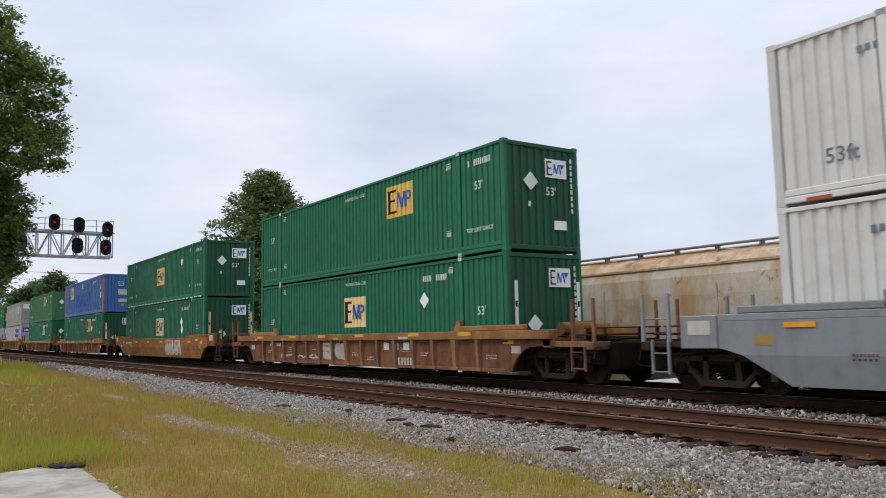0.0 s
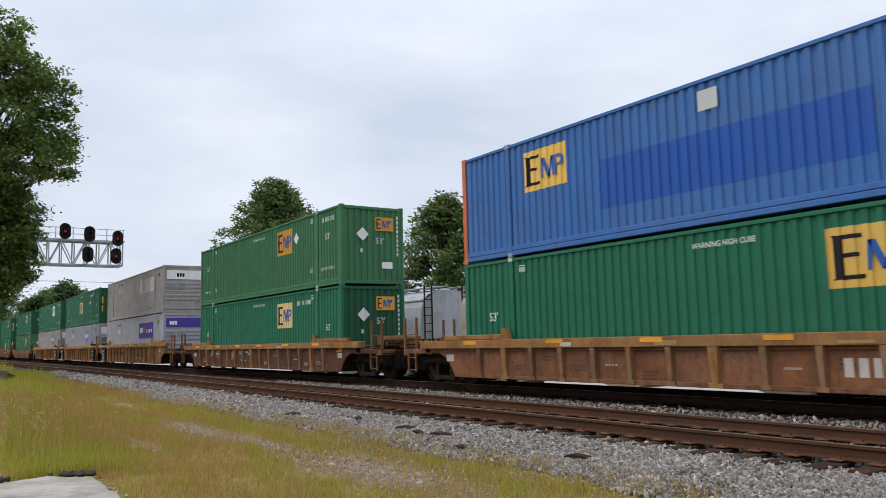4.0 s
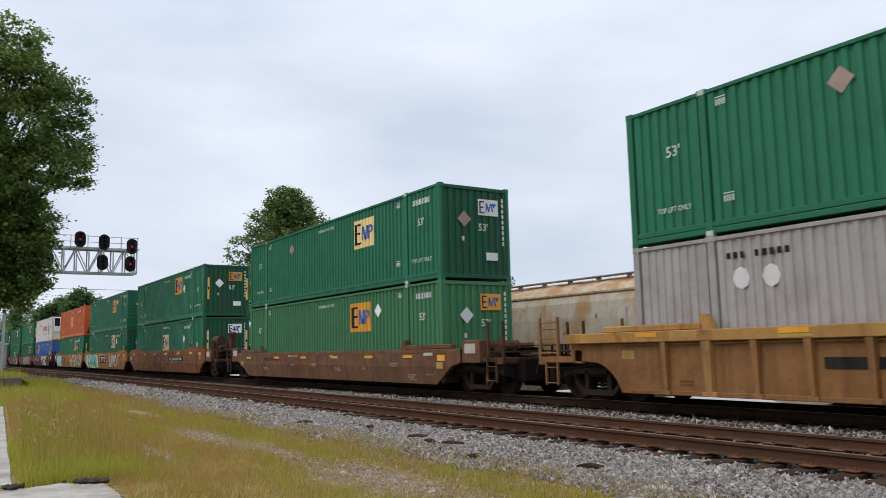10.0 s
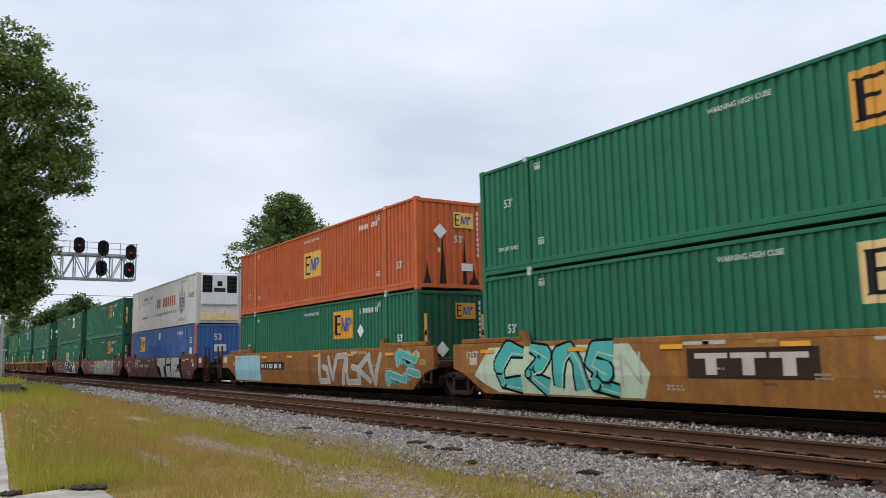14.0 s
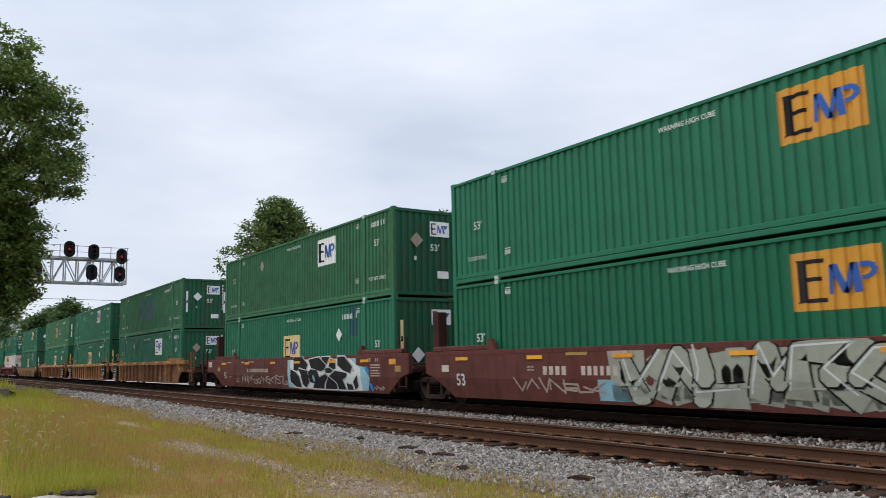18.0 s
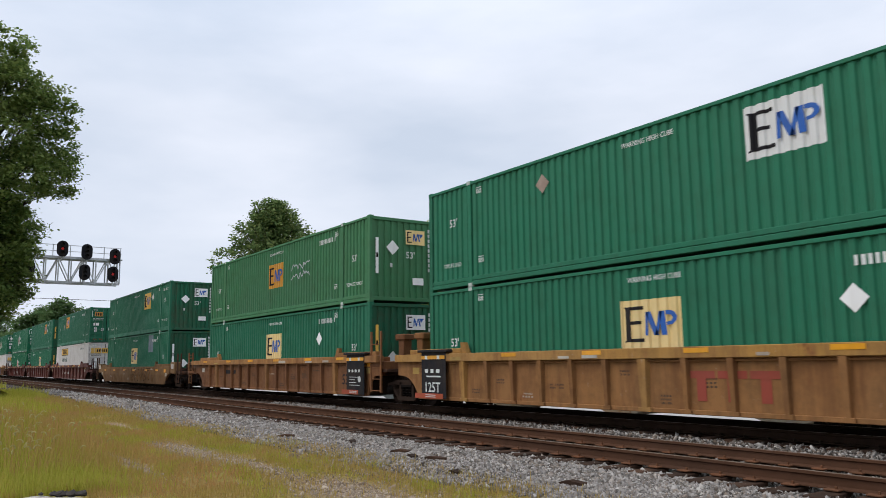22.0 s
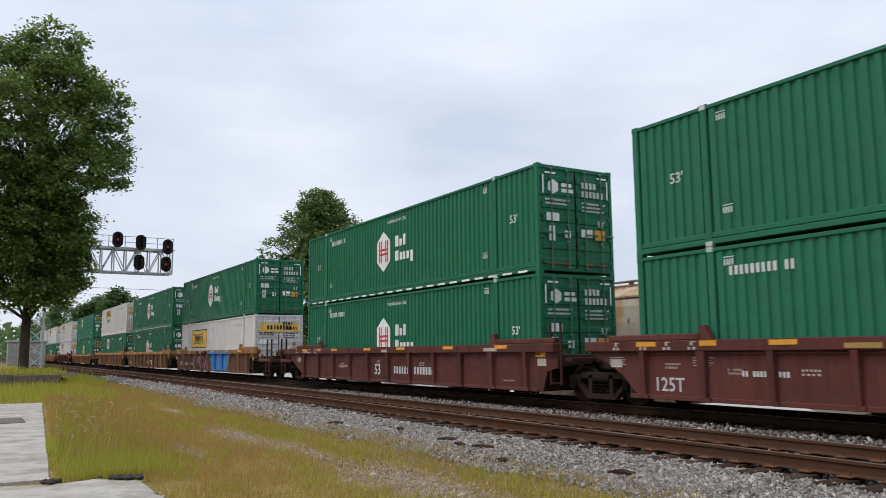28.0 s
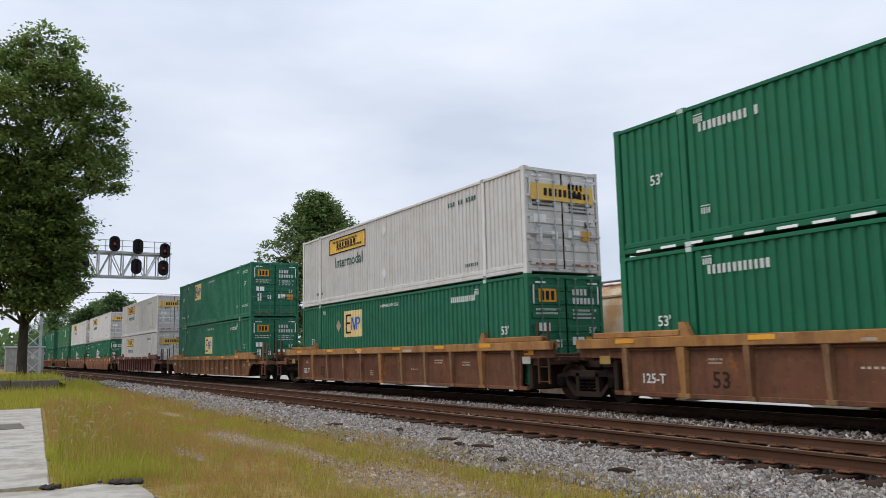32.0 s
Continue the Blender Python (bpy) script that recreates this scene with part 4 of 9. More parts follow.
def lettering(c, kind="wide", z53=1.75, seed=0, dashes=False, diamonds=(), top_lift=True, warn=True, ink=None, rear_serial=False):
    """White writing and marks on the near side."""
    ink = ink or WHITE_INK

    def text(key, words, h, wide=1.0):
        def make():
            g = Geo()
            word(g, words, 0, 0, h, SIDE_Y, wide)
            return g
        return shared(key + ink.name, make, ink)

    for x in (-1.1, -14.95):
        part("length_number", text("number_53", "53'", 0.225), None, c, at=(x, 0, z53))
    if warn:
        part("warning_lettering", text("warning_words", "WARNING HIGH CUBE", 0.11, 0.88), None, c, at=(-7.95, 0, 2.50))
    g = Geo()
    if not rear_serial:
        bars(g, -1.55, -0.55, 2.40, 2.57, SIDE_Y, 11, seed) if z53 > 1.5 else bars(g, -3.85, -2.5, 2.35, 2.52, SIDE_Y, 12, seed)
    else:
        bars(g, -13.75, -12.3, 2.30, 2.48, SIDE_Y, 12, seed + 3)
    part("serial_lettering", g, ink, c)
    if top_lift:
        part("lift_lettering", text("lift_words", "TOP LIFT ONLY", 0.12), None, c, at=(-1.1, 0, 0.62))
        part("lift_lettering", text("lift_words_narrow", "TOP LIFT ONLY", 0.11, 0.8), None, c, at=(-15.0, 0, 0.62))

    def mark():
        g = Geo()
        bars(g, -0.11, 0.13, 0, 0.12, SIDE_Y, 4, 3)
        flat_quad(g, -0.12, 0.12, 0.15, 0.17, SIDE_Y)
        return g
    for x, z in ((-2.45, 2.5), (-13.75, 2.5), (-2.5, 0.62), (-13.7, 0.62)):
        part("handling_mark", shared("handling_mark" + ink.name, mark, ink), None, c, at=(x, 0, z))
    if diamonds:
        for x, z in diamonds:
            g = Geo()
            diamond(g, x, z, 0.24, SIDE_Y - 0.003)
            part("placard_holder", g, PLACARD_TAN if x < -10 else WHITE_CLEAN, c, "diamond placard")
    if dashes:
        g = Geo()
        for i in range(22):
            x = -0.5 - i * 0.7
            flat_quad(g, x - 0.42, x, 0.05, 0.105, -BOX_W - 0.003)
        part("reflective_tape", g, WHITE_CLEAN, c, "white reflective dashes")


def sign(c, kind, panel, x, z):
    gp, gd, gb = Geo(), Geo(), Geo()
    logo_blocks(gp, gd, gb, kind, x, z)
    p = part("sign_panel", gp, PANELS[panel], c, panel + " sign panel")
    part("emblem_dark", gd, BLACK_INK, p)
    part("emblem_blue", gb, BLUE_INK, p)


def front_marks(c, panel="white", seed=0, strips="", z=2.15, lower=False):
    """Sign, number, placard and vertical writing on the leading end wall."""
    rnd = random.Random(seed)
    x = 0.008
    word_front(g := Geo(), "53'", 0.28, 0.42 if lower else 1.52, 0.225, x)
    part("length_number", g, WHITE_INK, c)
    g = Geo()
    for i in range(9):
        front_quad(g, 0.99, 1.06, 2.45 - 0.17 * i, 2.57 - 0.17 * i, x)
    part("serial_lettering", g, WHITE_INK, c)
    if not lower:
        g = Geo()
        front_quad(g, -0.52, -0.43, 1.18, 1.32, x)
        part("sticker", g, WHITE_INK, c)
    g = Geo()
    front_quad(g, 0.10, 0.86, 2.0, 2.5, x)
    p = part("front_sign", g, PANELS[panel], c, panel + " sign panel")
    g = Geo()
    front_quad(g, 0.15, 0.20, 2.06, 2.44, x + 0.004)
    for k, q in ((0.0, 0.34), (0.17, 0.31), (0.34, 0.33)):
        front_quad(g, 0.19, q, 2.06 + k, 2.10 + k, x + 0.0043)
    part("emblem_dark", g, BLACK_INK, p)
    g = Geo()
    for y0, y1, y2, y3 in ((0.38, 0.42, 0.44, 0.40), (0.48, 0.54, 0.45, 0.39), (0.49, 0.53, 0.58, 0.55), (0.62, 0.68, 0.62, 0.56), (0.69, 0.70, 0.80, 0.62)):
        g.add([(x + 0.004, y0, 2.12 if y0 < 0.685 else 2.24), (x + 0.004, y1, 2.12 if y0 < 0.685 else 2.24), (x + 0.004, y2, 2.38), (x + 0.004, y3, 2.38)], [(0, 1, 2, 3)])
    part("emblem_blue", g, BLUE_INK, p)
    g = Geo()
    r = 0.25
    yc, zc = -0.42, (1.05 if lower else 1.85)
    g.add([(x + 0.003, yc - r, zc), (x + 0.003, yc, zc - r), (x + 0.003, yc + r, zc), (x + 0.003, yc, zc + r)], [(0, 1, 2, 3)])
    part("placard_holder", g, PLACARD_TAN if seed in (12, 15, 32, 34, 38) else WHITE_CLEAN, c, "diamond placard")
    if not lower:
        g = Geo()
        front_quad(g, 0.36, 0.80, 0.62, 0.86, x + 0.003)
        part("data_plate", g, WHITE_CLEAN, c, "white data plate")
    if strips:
        for y in (-1.02, 1.13):
            g = Geo()
            front_quad(g, y - 0.055, y + 0.055, 0.95, 2.15, x + 0.004)
            s = part("height_strip", g, PANELS[strips], c, strips + " height warning strip")
            g = Geo()
            front_quad(g, y - 0.035, y + 0.035, 1.48, 1.64, x + 0.007)
            part("strip_mark", g, SOOT, s)


def door_marks(c, panel=None, seed=0, white=False):
    x = 0.012
    g = Geo()
    ink = BLACK_INK if white else WHITE_INK
    for y, z, w, h, n in ((0.20, 2.34, 0.55, 0.17, 4), (0.20, 2.10, 0.80, 0.17, 6), (-1.05, 1.92, 0.85, 0.06, 11), (-1.05, 1.82, 0.75, 0.05, 10), (0.20, 1.90, 0.85, 0.06, 11), (0.20, 1.80, 0.7, 0.05, 9), (0.20, 1.70, 0.8, 0.05, 10)):
        g = Geo()
        for k in range(n):
            front_quad(g, y + w * k / n, y + w * (k + 0.66) / n, z, z + h, x)
        part("door_lettering", g, ink, c)
    word_front(g := Geo(), "53'", 0.86, 1.32, 0.16, x)
    part("length_number", g, ink, c)
    for y, w2, z0, z1 in ((-1.05, 0.35, 2.64, 2.69), (0.75, 0.35, 2.64, 2.69), (-1.14, 0.05, 2.1, 2.6), (1.09, 0.05, 2.1, 2.6)):
        g = Geo()
        front_quad(g, y, y + w2, z0, z1, x)
        part("reflective_tape", g, WHITE_CLEAN, c)
    for y0, y1, z0, z1 in ((-1.02, -0.6, 1.38, 1.6), (-0.42, -0.22, 0.95, 1.15), (0.15, 0.55, 1.0, 1.22), (-0.95, -0.75, 0.85, 1.25)):
        g = Geo()
        front_quad(g, y0, y1, z0, z1, x + 0.002)
        part("sticker", g, WHITE_CLEAN, c)
    g = Geo()
    front_quad(g, 0.62, 0.98, 0.95, 1.22, x + 0.003)
    part("warning_sticker", g, AMBER_PANEL, c, "amber sticker")
    if panel == "hex":
        g = Geo()
        g.add([(x, -0.78 + 0.2 * math.cos(a), 2.3 + 0.2 * math.sin(a)) for a in [math.pi / 6 + math.pi / 3 * i for i in range(6)]], [tuple(range(6))])
        front_quad(g, -0.5, -0.15, 2.32, 2.42, x)
        front_quad(g, -0.5, -0.1, 2.17, 2.27, x)
        part("door_sign", g, WHITE_CLEAN, c, "white hexagon sign")
    elif panel:
        g = Geo()
        if white:
            front_quad(g, -1.1, 1.1, 2.0, 2.45, x)
        else:
            front_quad(g, -0.95, -0.35, 2.15, 2.5, x)
        p = part("door_sign", g, PANELS[panel], c, panel + " sign panel")
        g = Geo()
        n = 8 if white else 3
        for k in range(n):
            y0 = (-0.65 if white else -0.88) + k * 0.17
            front_quad(g, y0, y0 + 0.11, 2.12 if white else 2.2, 2.33 if white else 2.44, x + 0.004)
        part("sign_lettering", g, BLACK_INK, p)
    g = Geo()
    for y in (-1.0, -0.55, 0.25, 0.7):
        front_quad(g, y, y + 0.3, 0.24, 0.29, x)
    part("reflective_tape", g, RED_FADED, c, "red reflective tape")


def hex_sign(c, kind, x, z, h, cut=None):
    """White hexagon with red bars, and white block words beside it."""
    g = Geo()
    r = h / 2
    y = SIDE_Y - 0.002
    g.add([(x + r * 0.82 * math.sin(a), y, z + r * math.cos(a)) for a in [math.pi / 3 * i for i in range(6)]][::-1], [tuple(range(6))])
    k = h * 0.1
    p = part("sign_panel", g, WHITE_CLEAN, c, "white hexagon sign")
    g = Geo()
    for dx in (-0.24, -0.14, 0.10, 0.20):
        flat_quad(g, x + h * dx, x + h * (dx + 0.055), z - h * 0.27, z + h * 0.27, y - 0.004)
    for dz in (-0.09, 0.02):
        flat_quad(g, x - h * 0.24, x + h * 0.255, z + h * dz, z + h * (dz + 0.05), y - 0.005)
    part("emblem_red", g, RED_INK, p)
    g = Geo()
    for k, (a, top, low) in enumerate(((0.62, 0.31, 0.05), (0.84, 0.22, 0.05), (1.02, 0.31, 0.05), (0.62, -0.05, -0.29), (0.86, -0.11, -0.29), (1.01, -0.11, -0.29), (1.19, -0.11, -0.29), (1.38, -0.11, -0.37))):
        flat_quad(g, x + h * a, x + h * (a + (0.17 if k in (0, 3) else 0.12)), z + h * low, z + h * top, y)
    part("sign_lettering", g, WHITE_CLEAN, c, "white block lettering")


def bar_sign(c, kind, x0, x1, z0, z1, panel, dark, n=6, label=""):
    g = Geo()
    drape(g, kind, x0, x1, z0, z1)
    p = part("sign_panel", g, panel, c, label)
    g = Geo()
    h = z1 - z0
    y = SIDE_Y - 0.008
    bars(g, x0 + (x1 - x0) * 0.22, x1 - (x1 - x0) * 0.24, z0 + h * 0.36, z1 - h * 0.34, y, n + 1, 9)
    for a, b, c0, c1 in ((x0, x1, z0, z0 + 0.045), (x0, x1, z1 - 0.045, z1), (x0, x0 + 0.045, z0, z1), (x1 - 0.045, x1, z0, z1)):
        flat_quad(g, a, b, c0, c1, y)
    for k in (0.24, 0.30, 0.70, 0.76):
        flat_quad(g, x0 + (x1 - x0) * (0.20 if k < 0.5 else 0.10), x1 - (x1 - x0) * (0.10 if k < 0.5 else 0.22), z0 + h * k, z0 + h * k + 0.022, y)
    part("sign_lettering", g, dark, p)


# ---- well cars ----
WELL_MID = -BOX_L / 2


def end_profile(style, zt, kind, rear):
    """Half of a well side, from its top end to its lower corner, measured from the middle."""
    if style == "square":
        return [(9.30, zt), (9.30, 1.06), (7.96, 1.03), (7.93, 0.25)]
    if style == "slope":
        return [(10.1, zt), (10.0, 1.05), (9.2, 0.86), (8.55, 0.58), (7.95, 0.25)] if kind == "single" else [(9.5, zt), (9.45, 1.16), (8.9, 0.98), (8.42, 0.70), (7.95, 0.25)] if rear else [(8.95, zt), (8.95, 0.84), (8.55, 0.76), (8.36, 0.25)]
    if style == "smooth":
        return [(9.25, zt), (9.25, 0.86), (8.72, 0.70), (7.92, 0.225)]
    e = 9.9 if kind == "single" else 9.5 if rear else 9.1
    return [(e, zt), (e, 0.90), (9.35, 0.89), (9.06, 0.86), (8.82, 0.77), (8.62, 0.61), (8.47, 0.43), (8.38, 0.25)] if kind == "single" or rear else [(e, zt), (e, 0.90), (8.78, 0.86), (8.58, 0.70), (8.44, 0.48), (8.38, 0.25)]


def side_polygon(style, zt, front, rear):
    return [(WELL_MID + x, z) for x, z in end_profile(style, zt, front, False)] + [(WELL_MID - x, z) for x, z in end_profile(style, zt, rear, True)[::-1]]


def skin(style, z):
    """Outer face of the well's near side at height z."""
    return -1.50 if style != "smooth" else -1.50 + 0.16 * max(0.0, 0.74 - z)


def well_side(style, zt, front, rear):
    g = Geo()
    poly = side_polygon(style, zt, front, rear)
    if style != "smooth":
        return g.prism(poly, -1.50, -1.44)
    zb = 0.74
    up = [(WELL_MID + 9.25, zt), (WELL_MID + 9.25, 0.86), (WELL_MID + 8.79, zb), (WELL_MID - 8.79, zb), (WELL_MID - 9.25, 0.86), (WELL_MID - 9.25, zt)]
    lo = [(WELL_MID + 8.79, zb), (WELL_MID + 8.72, 0.70), (WELL_MID + 7.92, 0.225), (WELL_MID - 7.92, 0.225), (WELL_MID - 8.72, 0.70), (WELL_MID - 8.79, zb)]
    for poly in (up, lo):
        k = len(poly)
        g.add([(x, skin(style, z), z) for x, z in poly] + [(x, -1.36, z) for x, z in poly],
              [tuple(range(k)), tuple(range(2 * k - 1, k - 1, -1))] + [(i, i + k, (i + 1) % k + k, (i + 1) % k) for i in range(k)])
    return g


def rib_post(zt, wide=1.0):
    """Pressed post, broad and deep under the top chord, narrow at the sill."""
    z0, z1 = 0.29, zt - 0.19
    ring = [(-0.065 * wide, -1.50), (-0.05 * wide, -1.575), (0.05 * wide, -1.575), (0.065 * wide, -1.50)]
    v = [(a * 0.8, b, z0) for a, b in ring] + [(a * 1.3, -1.50 if b > -1.51 else -1.622, z1) for a, b in ring]
    return Geo().add(v, [(i, i + 1, i + 5, i + 4) for i in range(3)] + [(3, 2, 1, 0), (4, 5, 6, 7)]).box(-0.10 * wide, 0.10 * wide, -1.575, -1.50, 0.245, 0.33, 0.008)


def side_frame_casting():
    """Cast truck side, one plate with two openings, on the plane y 0."""
    g = Geo()
    y0, y1 = -0.075, 0.075
    for s in (-1, 1):
        g.prism([(s * 1.10, 0.50), (s * 1.10, 0.64), (s * 0.70, 0.70), (s * 0.70, 0.58)][::s], y0, y1)
        g.prism([(s * 0.92, 0.58), (s * 0.76, 0.52), (s * 0.36, 0.17), (s * 0.50, 0.15)][::s], y0, y1)
        g.prism([(s * 0.30, 0.20), (s * 0.42, 0.20), (s * 0.40, 0.68), (s * 0.28, 0.68)][::s], y0, y1)
        g.prism([(s * 1.02, 0.32), (s * 1.06, 0.56), (s * 0.72, 0.58), (s * 0.72, 0.36)][::s], y0 * 0.8, y1 * 0.8)
    g.prism([(-0.72, 0.60), (0.72, 0.60), (0.66, 0.74), (-0.66, 0.74)], y0, y1)
    g.prism([(-0.50, 0.13), (0.50, 0.13), (0.44, 0.25), (-0.44, 0.25)], y0 * 1.2, y1 * 1.2)
    return g


def spring_nest():
    g = Geo()
    for x in (-0.2, 0.0, 0.2):
        pts = [(x + 0.075 * math.cos(a), 0.075 * math.sin(a), 0.24 + 0.30 * a / (2 * math.pi * 4)) for a in [i * math.pi / 4 for i in range(33)]]
        g.tube(pts, 0.018, seg=5)
    return g.box(-0.3, 0.3, -0.1, 0.1, 0.53, 0.60, 0.01)


def wheelset():
    """Two wheels on an axle; turns about its own y axis."""
    g = Geo()
    for s in (-1, 1):
        g.lathe([(0.06, s * 0.78), (0.15, s * 0.80), (0.17, s * 0.755), (0.33, s * 0.745), (0.37, s * 0.79), (0.45, s * 0.785), (0.455, s * 0.70), (0.485, s * 0.675), (0.485, s * 0.655), (0.37, s * 0.655), (0.3, s * 0.70), (0.06, s * 0.70)], 28)
    g.lathe([(0.085, -0.8), (0.08, 0.8)], 12)
    return g


def bearing_cap():
    g = Geo().lathe([(0.0, -0.11), (0.10, -0.11), (0.125, -0.08), (0.135, 0.0), (0.135, 0.09)], 16)
    for i in range(3):
        a = 2 * math.pi * i / 3
        g.box(0.065 * math.cos(a) - 0.02, 0.065 * math.cos(a) + 0.02, -0.125, -0.11, 0.065 * math.sin(a) - 0.02, 0.065 * math.sin(a) + 0.02)
    return g


WHEELSETS = []


def truck(parent, x):
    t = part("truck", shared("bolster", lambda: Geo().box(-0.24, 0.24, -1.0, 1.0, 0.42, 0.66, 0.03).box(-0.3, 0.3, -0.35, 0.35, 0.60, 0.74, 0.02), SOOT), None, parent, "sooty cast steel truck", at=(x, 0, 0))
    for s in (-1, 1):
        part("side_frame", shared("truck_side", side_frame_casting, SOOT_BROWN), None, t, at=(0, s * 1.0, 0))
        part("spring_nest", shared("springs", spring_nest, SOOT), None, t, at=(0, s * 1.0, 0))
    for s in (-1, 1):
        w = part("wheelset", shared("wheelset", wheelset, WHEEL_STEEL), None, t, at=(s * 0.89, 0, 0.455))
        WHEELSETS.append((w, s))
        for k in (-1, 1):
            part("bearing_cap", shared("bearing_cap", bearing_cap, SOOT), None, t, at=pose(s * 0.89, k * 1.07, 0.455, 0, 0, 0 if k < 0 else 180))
    return t


END_OF = {m.name: e for m, e in ((CAR_ORANGE, END_RUST), (CAR_OCHRE, END_RUST), (CAR_RED_RUST, END_RUST), (CAR_UMBER, END_RUST), (CAR_RUST, END_TAN), (CAR_BROWN, END_RUST), (CAR_DARK, END_TAN), (CAR_TAN, END_TAN), (CAR_TAN_RED, END_RUST), (CAR_MAROON, END_MAROON))}


def ladder(z0, z1):
    g = Geo()
    for x in (-0.2, 0.2):
        g.box(x - 0.025, x + 0.025, -0.03, 0.03, z0, z1, 0.006)
    z = z0 + 0.05
    while z < z1 - 0.1:
        g.tube([(-0.2, 0, z), (0.2, 0, z)], 0.016, seg=6)
        z += 0.36
    return g


def end_single(car, mat, flip, style, brake=False):
    """Outboard end of a car: platform over its own truck, steps, hand holds, coupler."""
    base = Matrix() if not flip else Matrix.Translation((-BOX_L, 0, 0)) @ Matrix.Diagonal((-1, 1, 1, 1))
    body, mat = mat, END_OF.get(mat.name, SOOT_BROWN)
    if body in (*TANS, CAR_RUST, CAR_GREY):
        hold = body
    else:
        hold = mat
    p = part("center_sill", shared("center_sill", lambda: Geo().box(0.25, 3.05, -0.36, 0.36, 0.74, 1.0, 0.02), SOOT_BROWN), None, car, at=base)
    part("bulkhead", shared("bulkhead_" + mat.name, lambda: Geo().box(0.35, 0.75, -1.42, 1.42, 0.86, 1.12, 0.02), mat), None, p)
    part("end_sill", shared("end_sill_" + mat.name, lambda: Geo().box(2.78, 3.02, -1.46, 1.46, 0.80, 0.98, 0.02), mat), None, p)
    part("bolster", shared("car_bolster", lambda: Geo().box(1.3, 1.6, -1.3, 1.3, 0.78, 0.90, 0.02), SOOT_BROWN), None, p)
    for s in (-1, 1):
        part("side_rail", shared("end_side_rail_" + mat.name, lambda: Geo().box(0.75, 2.8, -0.06, 0.06, 0.86, 0.98, 0.02), mat), None, p, at=(0, s * 1.34, 0))
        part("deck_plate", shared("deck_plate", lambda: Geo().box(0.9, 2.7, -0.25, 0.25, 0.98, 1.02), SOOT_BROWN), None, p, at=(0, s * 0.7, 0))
    part("brake_cylinder", shared("brake_cylinder_" + mat.name, lambda: Geo().tube([(0.7, -0.2, 1.28), (0.7, 0.9, 1.28)], 0.16, seg=14).box(0.62, 0.78, 0.0, 0.06, 1.0, 1.3).box(0.62, 0.78, 0.6, 0.66, 1.0, 1.3), mat), None, p)
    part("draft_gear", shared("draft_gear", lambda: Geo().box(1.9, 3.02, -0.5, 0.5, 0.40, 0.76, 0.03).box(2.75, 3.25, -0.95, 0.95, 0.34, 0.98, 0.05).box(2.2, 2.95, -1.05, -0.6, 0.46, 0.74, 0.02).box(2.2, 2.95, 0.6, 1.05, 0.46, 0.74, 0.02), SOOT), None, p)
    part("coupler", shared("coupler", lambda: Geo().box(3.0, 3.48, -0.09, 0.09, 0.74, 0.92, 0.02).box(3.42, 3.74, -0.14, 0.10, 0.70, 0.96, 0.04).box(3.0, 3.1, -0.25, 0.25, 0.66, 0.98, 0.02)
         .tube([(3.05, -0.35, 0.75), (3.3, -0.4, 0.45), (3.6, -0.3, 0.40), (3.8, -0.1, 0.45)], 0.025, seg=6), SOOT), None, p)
    part("steps", shared("steps_" + hold.name, lambda: ladder(0.34, 1.0), hold), None, p, at=(2.55, -1.44, 0))
    for x in (2.36, 3.0):
        part("hand_post", shared("hand_post_" + hold.name, lambda: Geo().box(-0.035, 0.035, -0.035, 0.035, 0.95, 1.92, 0.008), hold), None, p, at=(x, -1.40, 0))
        part("hand_post", MESHES["hand_post_" + hold.name], None, p, at=(x, 1.40, 0))
    for z in ((-0.42, 0.14, 0.3) if body in TANS else ()):
        part("rung", shared("rung_" + hold.name, lambda: Geo().tube([(2.36, 0, 1.5), (3.0, 0, 1.5)], 0.02, seg=6), hold), None, p, at=(0, -1.40, z))
    part("hand_rail", shared("hand_rail_" + hold.name, lambda: Geo().tube([(2.36, 0, 1.42), (3.0, 0, 1.42)], 0.018, seg=6), hold), None, p, at=(0, -1.40, 0))
    if style == "smooth":
        box = part("corner_box", shared("corner_box_" + body.name, lambda: Geo().box(1.22, 2.05, -1.47, -1.15, 0.84, 1.46, 0.02), body), None, p)
        part("label_plate", shared("label_plate", lambda: Geo().box(1.36, 1.86, -1.478, -1.47, 1.10, 1.36), TAG_PAPER), None, box, "faded paper label")
    else:
        part("gusset", shared("gusset_" + body.name, lambda: Geo().box(1.45, 1.72, -1.50, -1.36, 0.84, 1.16, 0.02).box(1.70, 2.85, -1.47, -1.40, 0.86, 1.0, 0.012), body), None, p)
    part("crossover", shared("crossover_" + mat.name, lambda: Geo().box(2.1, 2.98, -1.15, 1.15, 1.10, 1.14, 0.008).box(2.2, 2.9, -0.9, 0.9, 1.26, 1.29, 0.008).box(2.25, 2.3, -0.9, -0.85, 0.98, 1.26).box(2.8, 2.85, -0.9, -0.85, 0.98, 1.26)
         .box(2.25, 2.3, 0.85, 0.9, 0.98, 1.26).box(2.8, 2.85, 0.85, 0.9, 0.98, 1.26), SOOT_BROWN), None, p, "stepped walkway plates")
    part("uncoupling_lever", shared("uncoupling_lever", lambda: Geo().tube([(3.06, -1.5, 0.62), (3.06, -1.42, 0.86), (3.08, -0.5, 0.88), (3.3, -0.15, 0.9)], 0.016, seg=6), SOOT_BROWN), None, p)
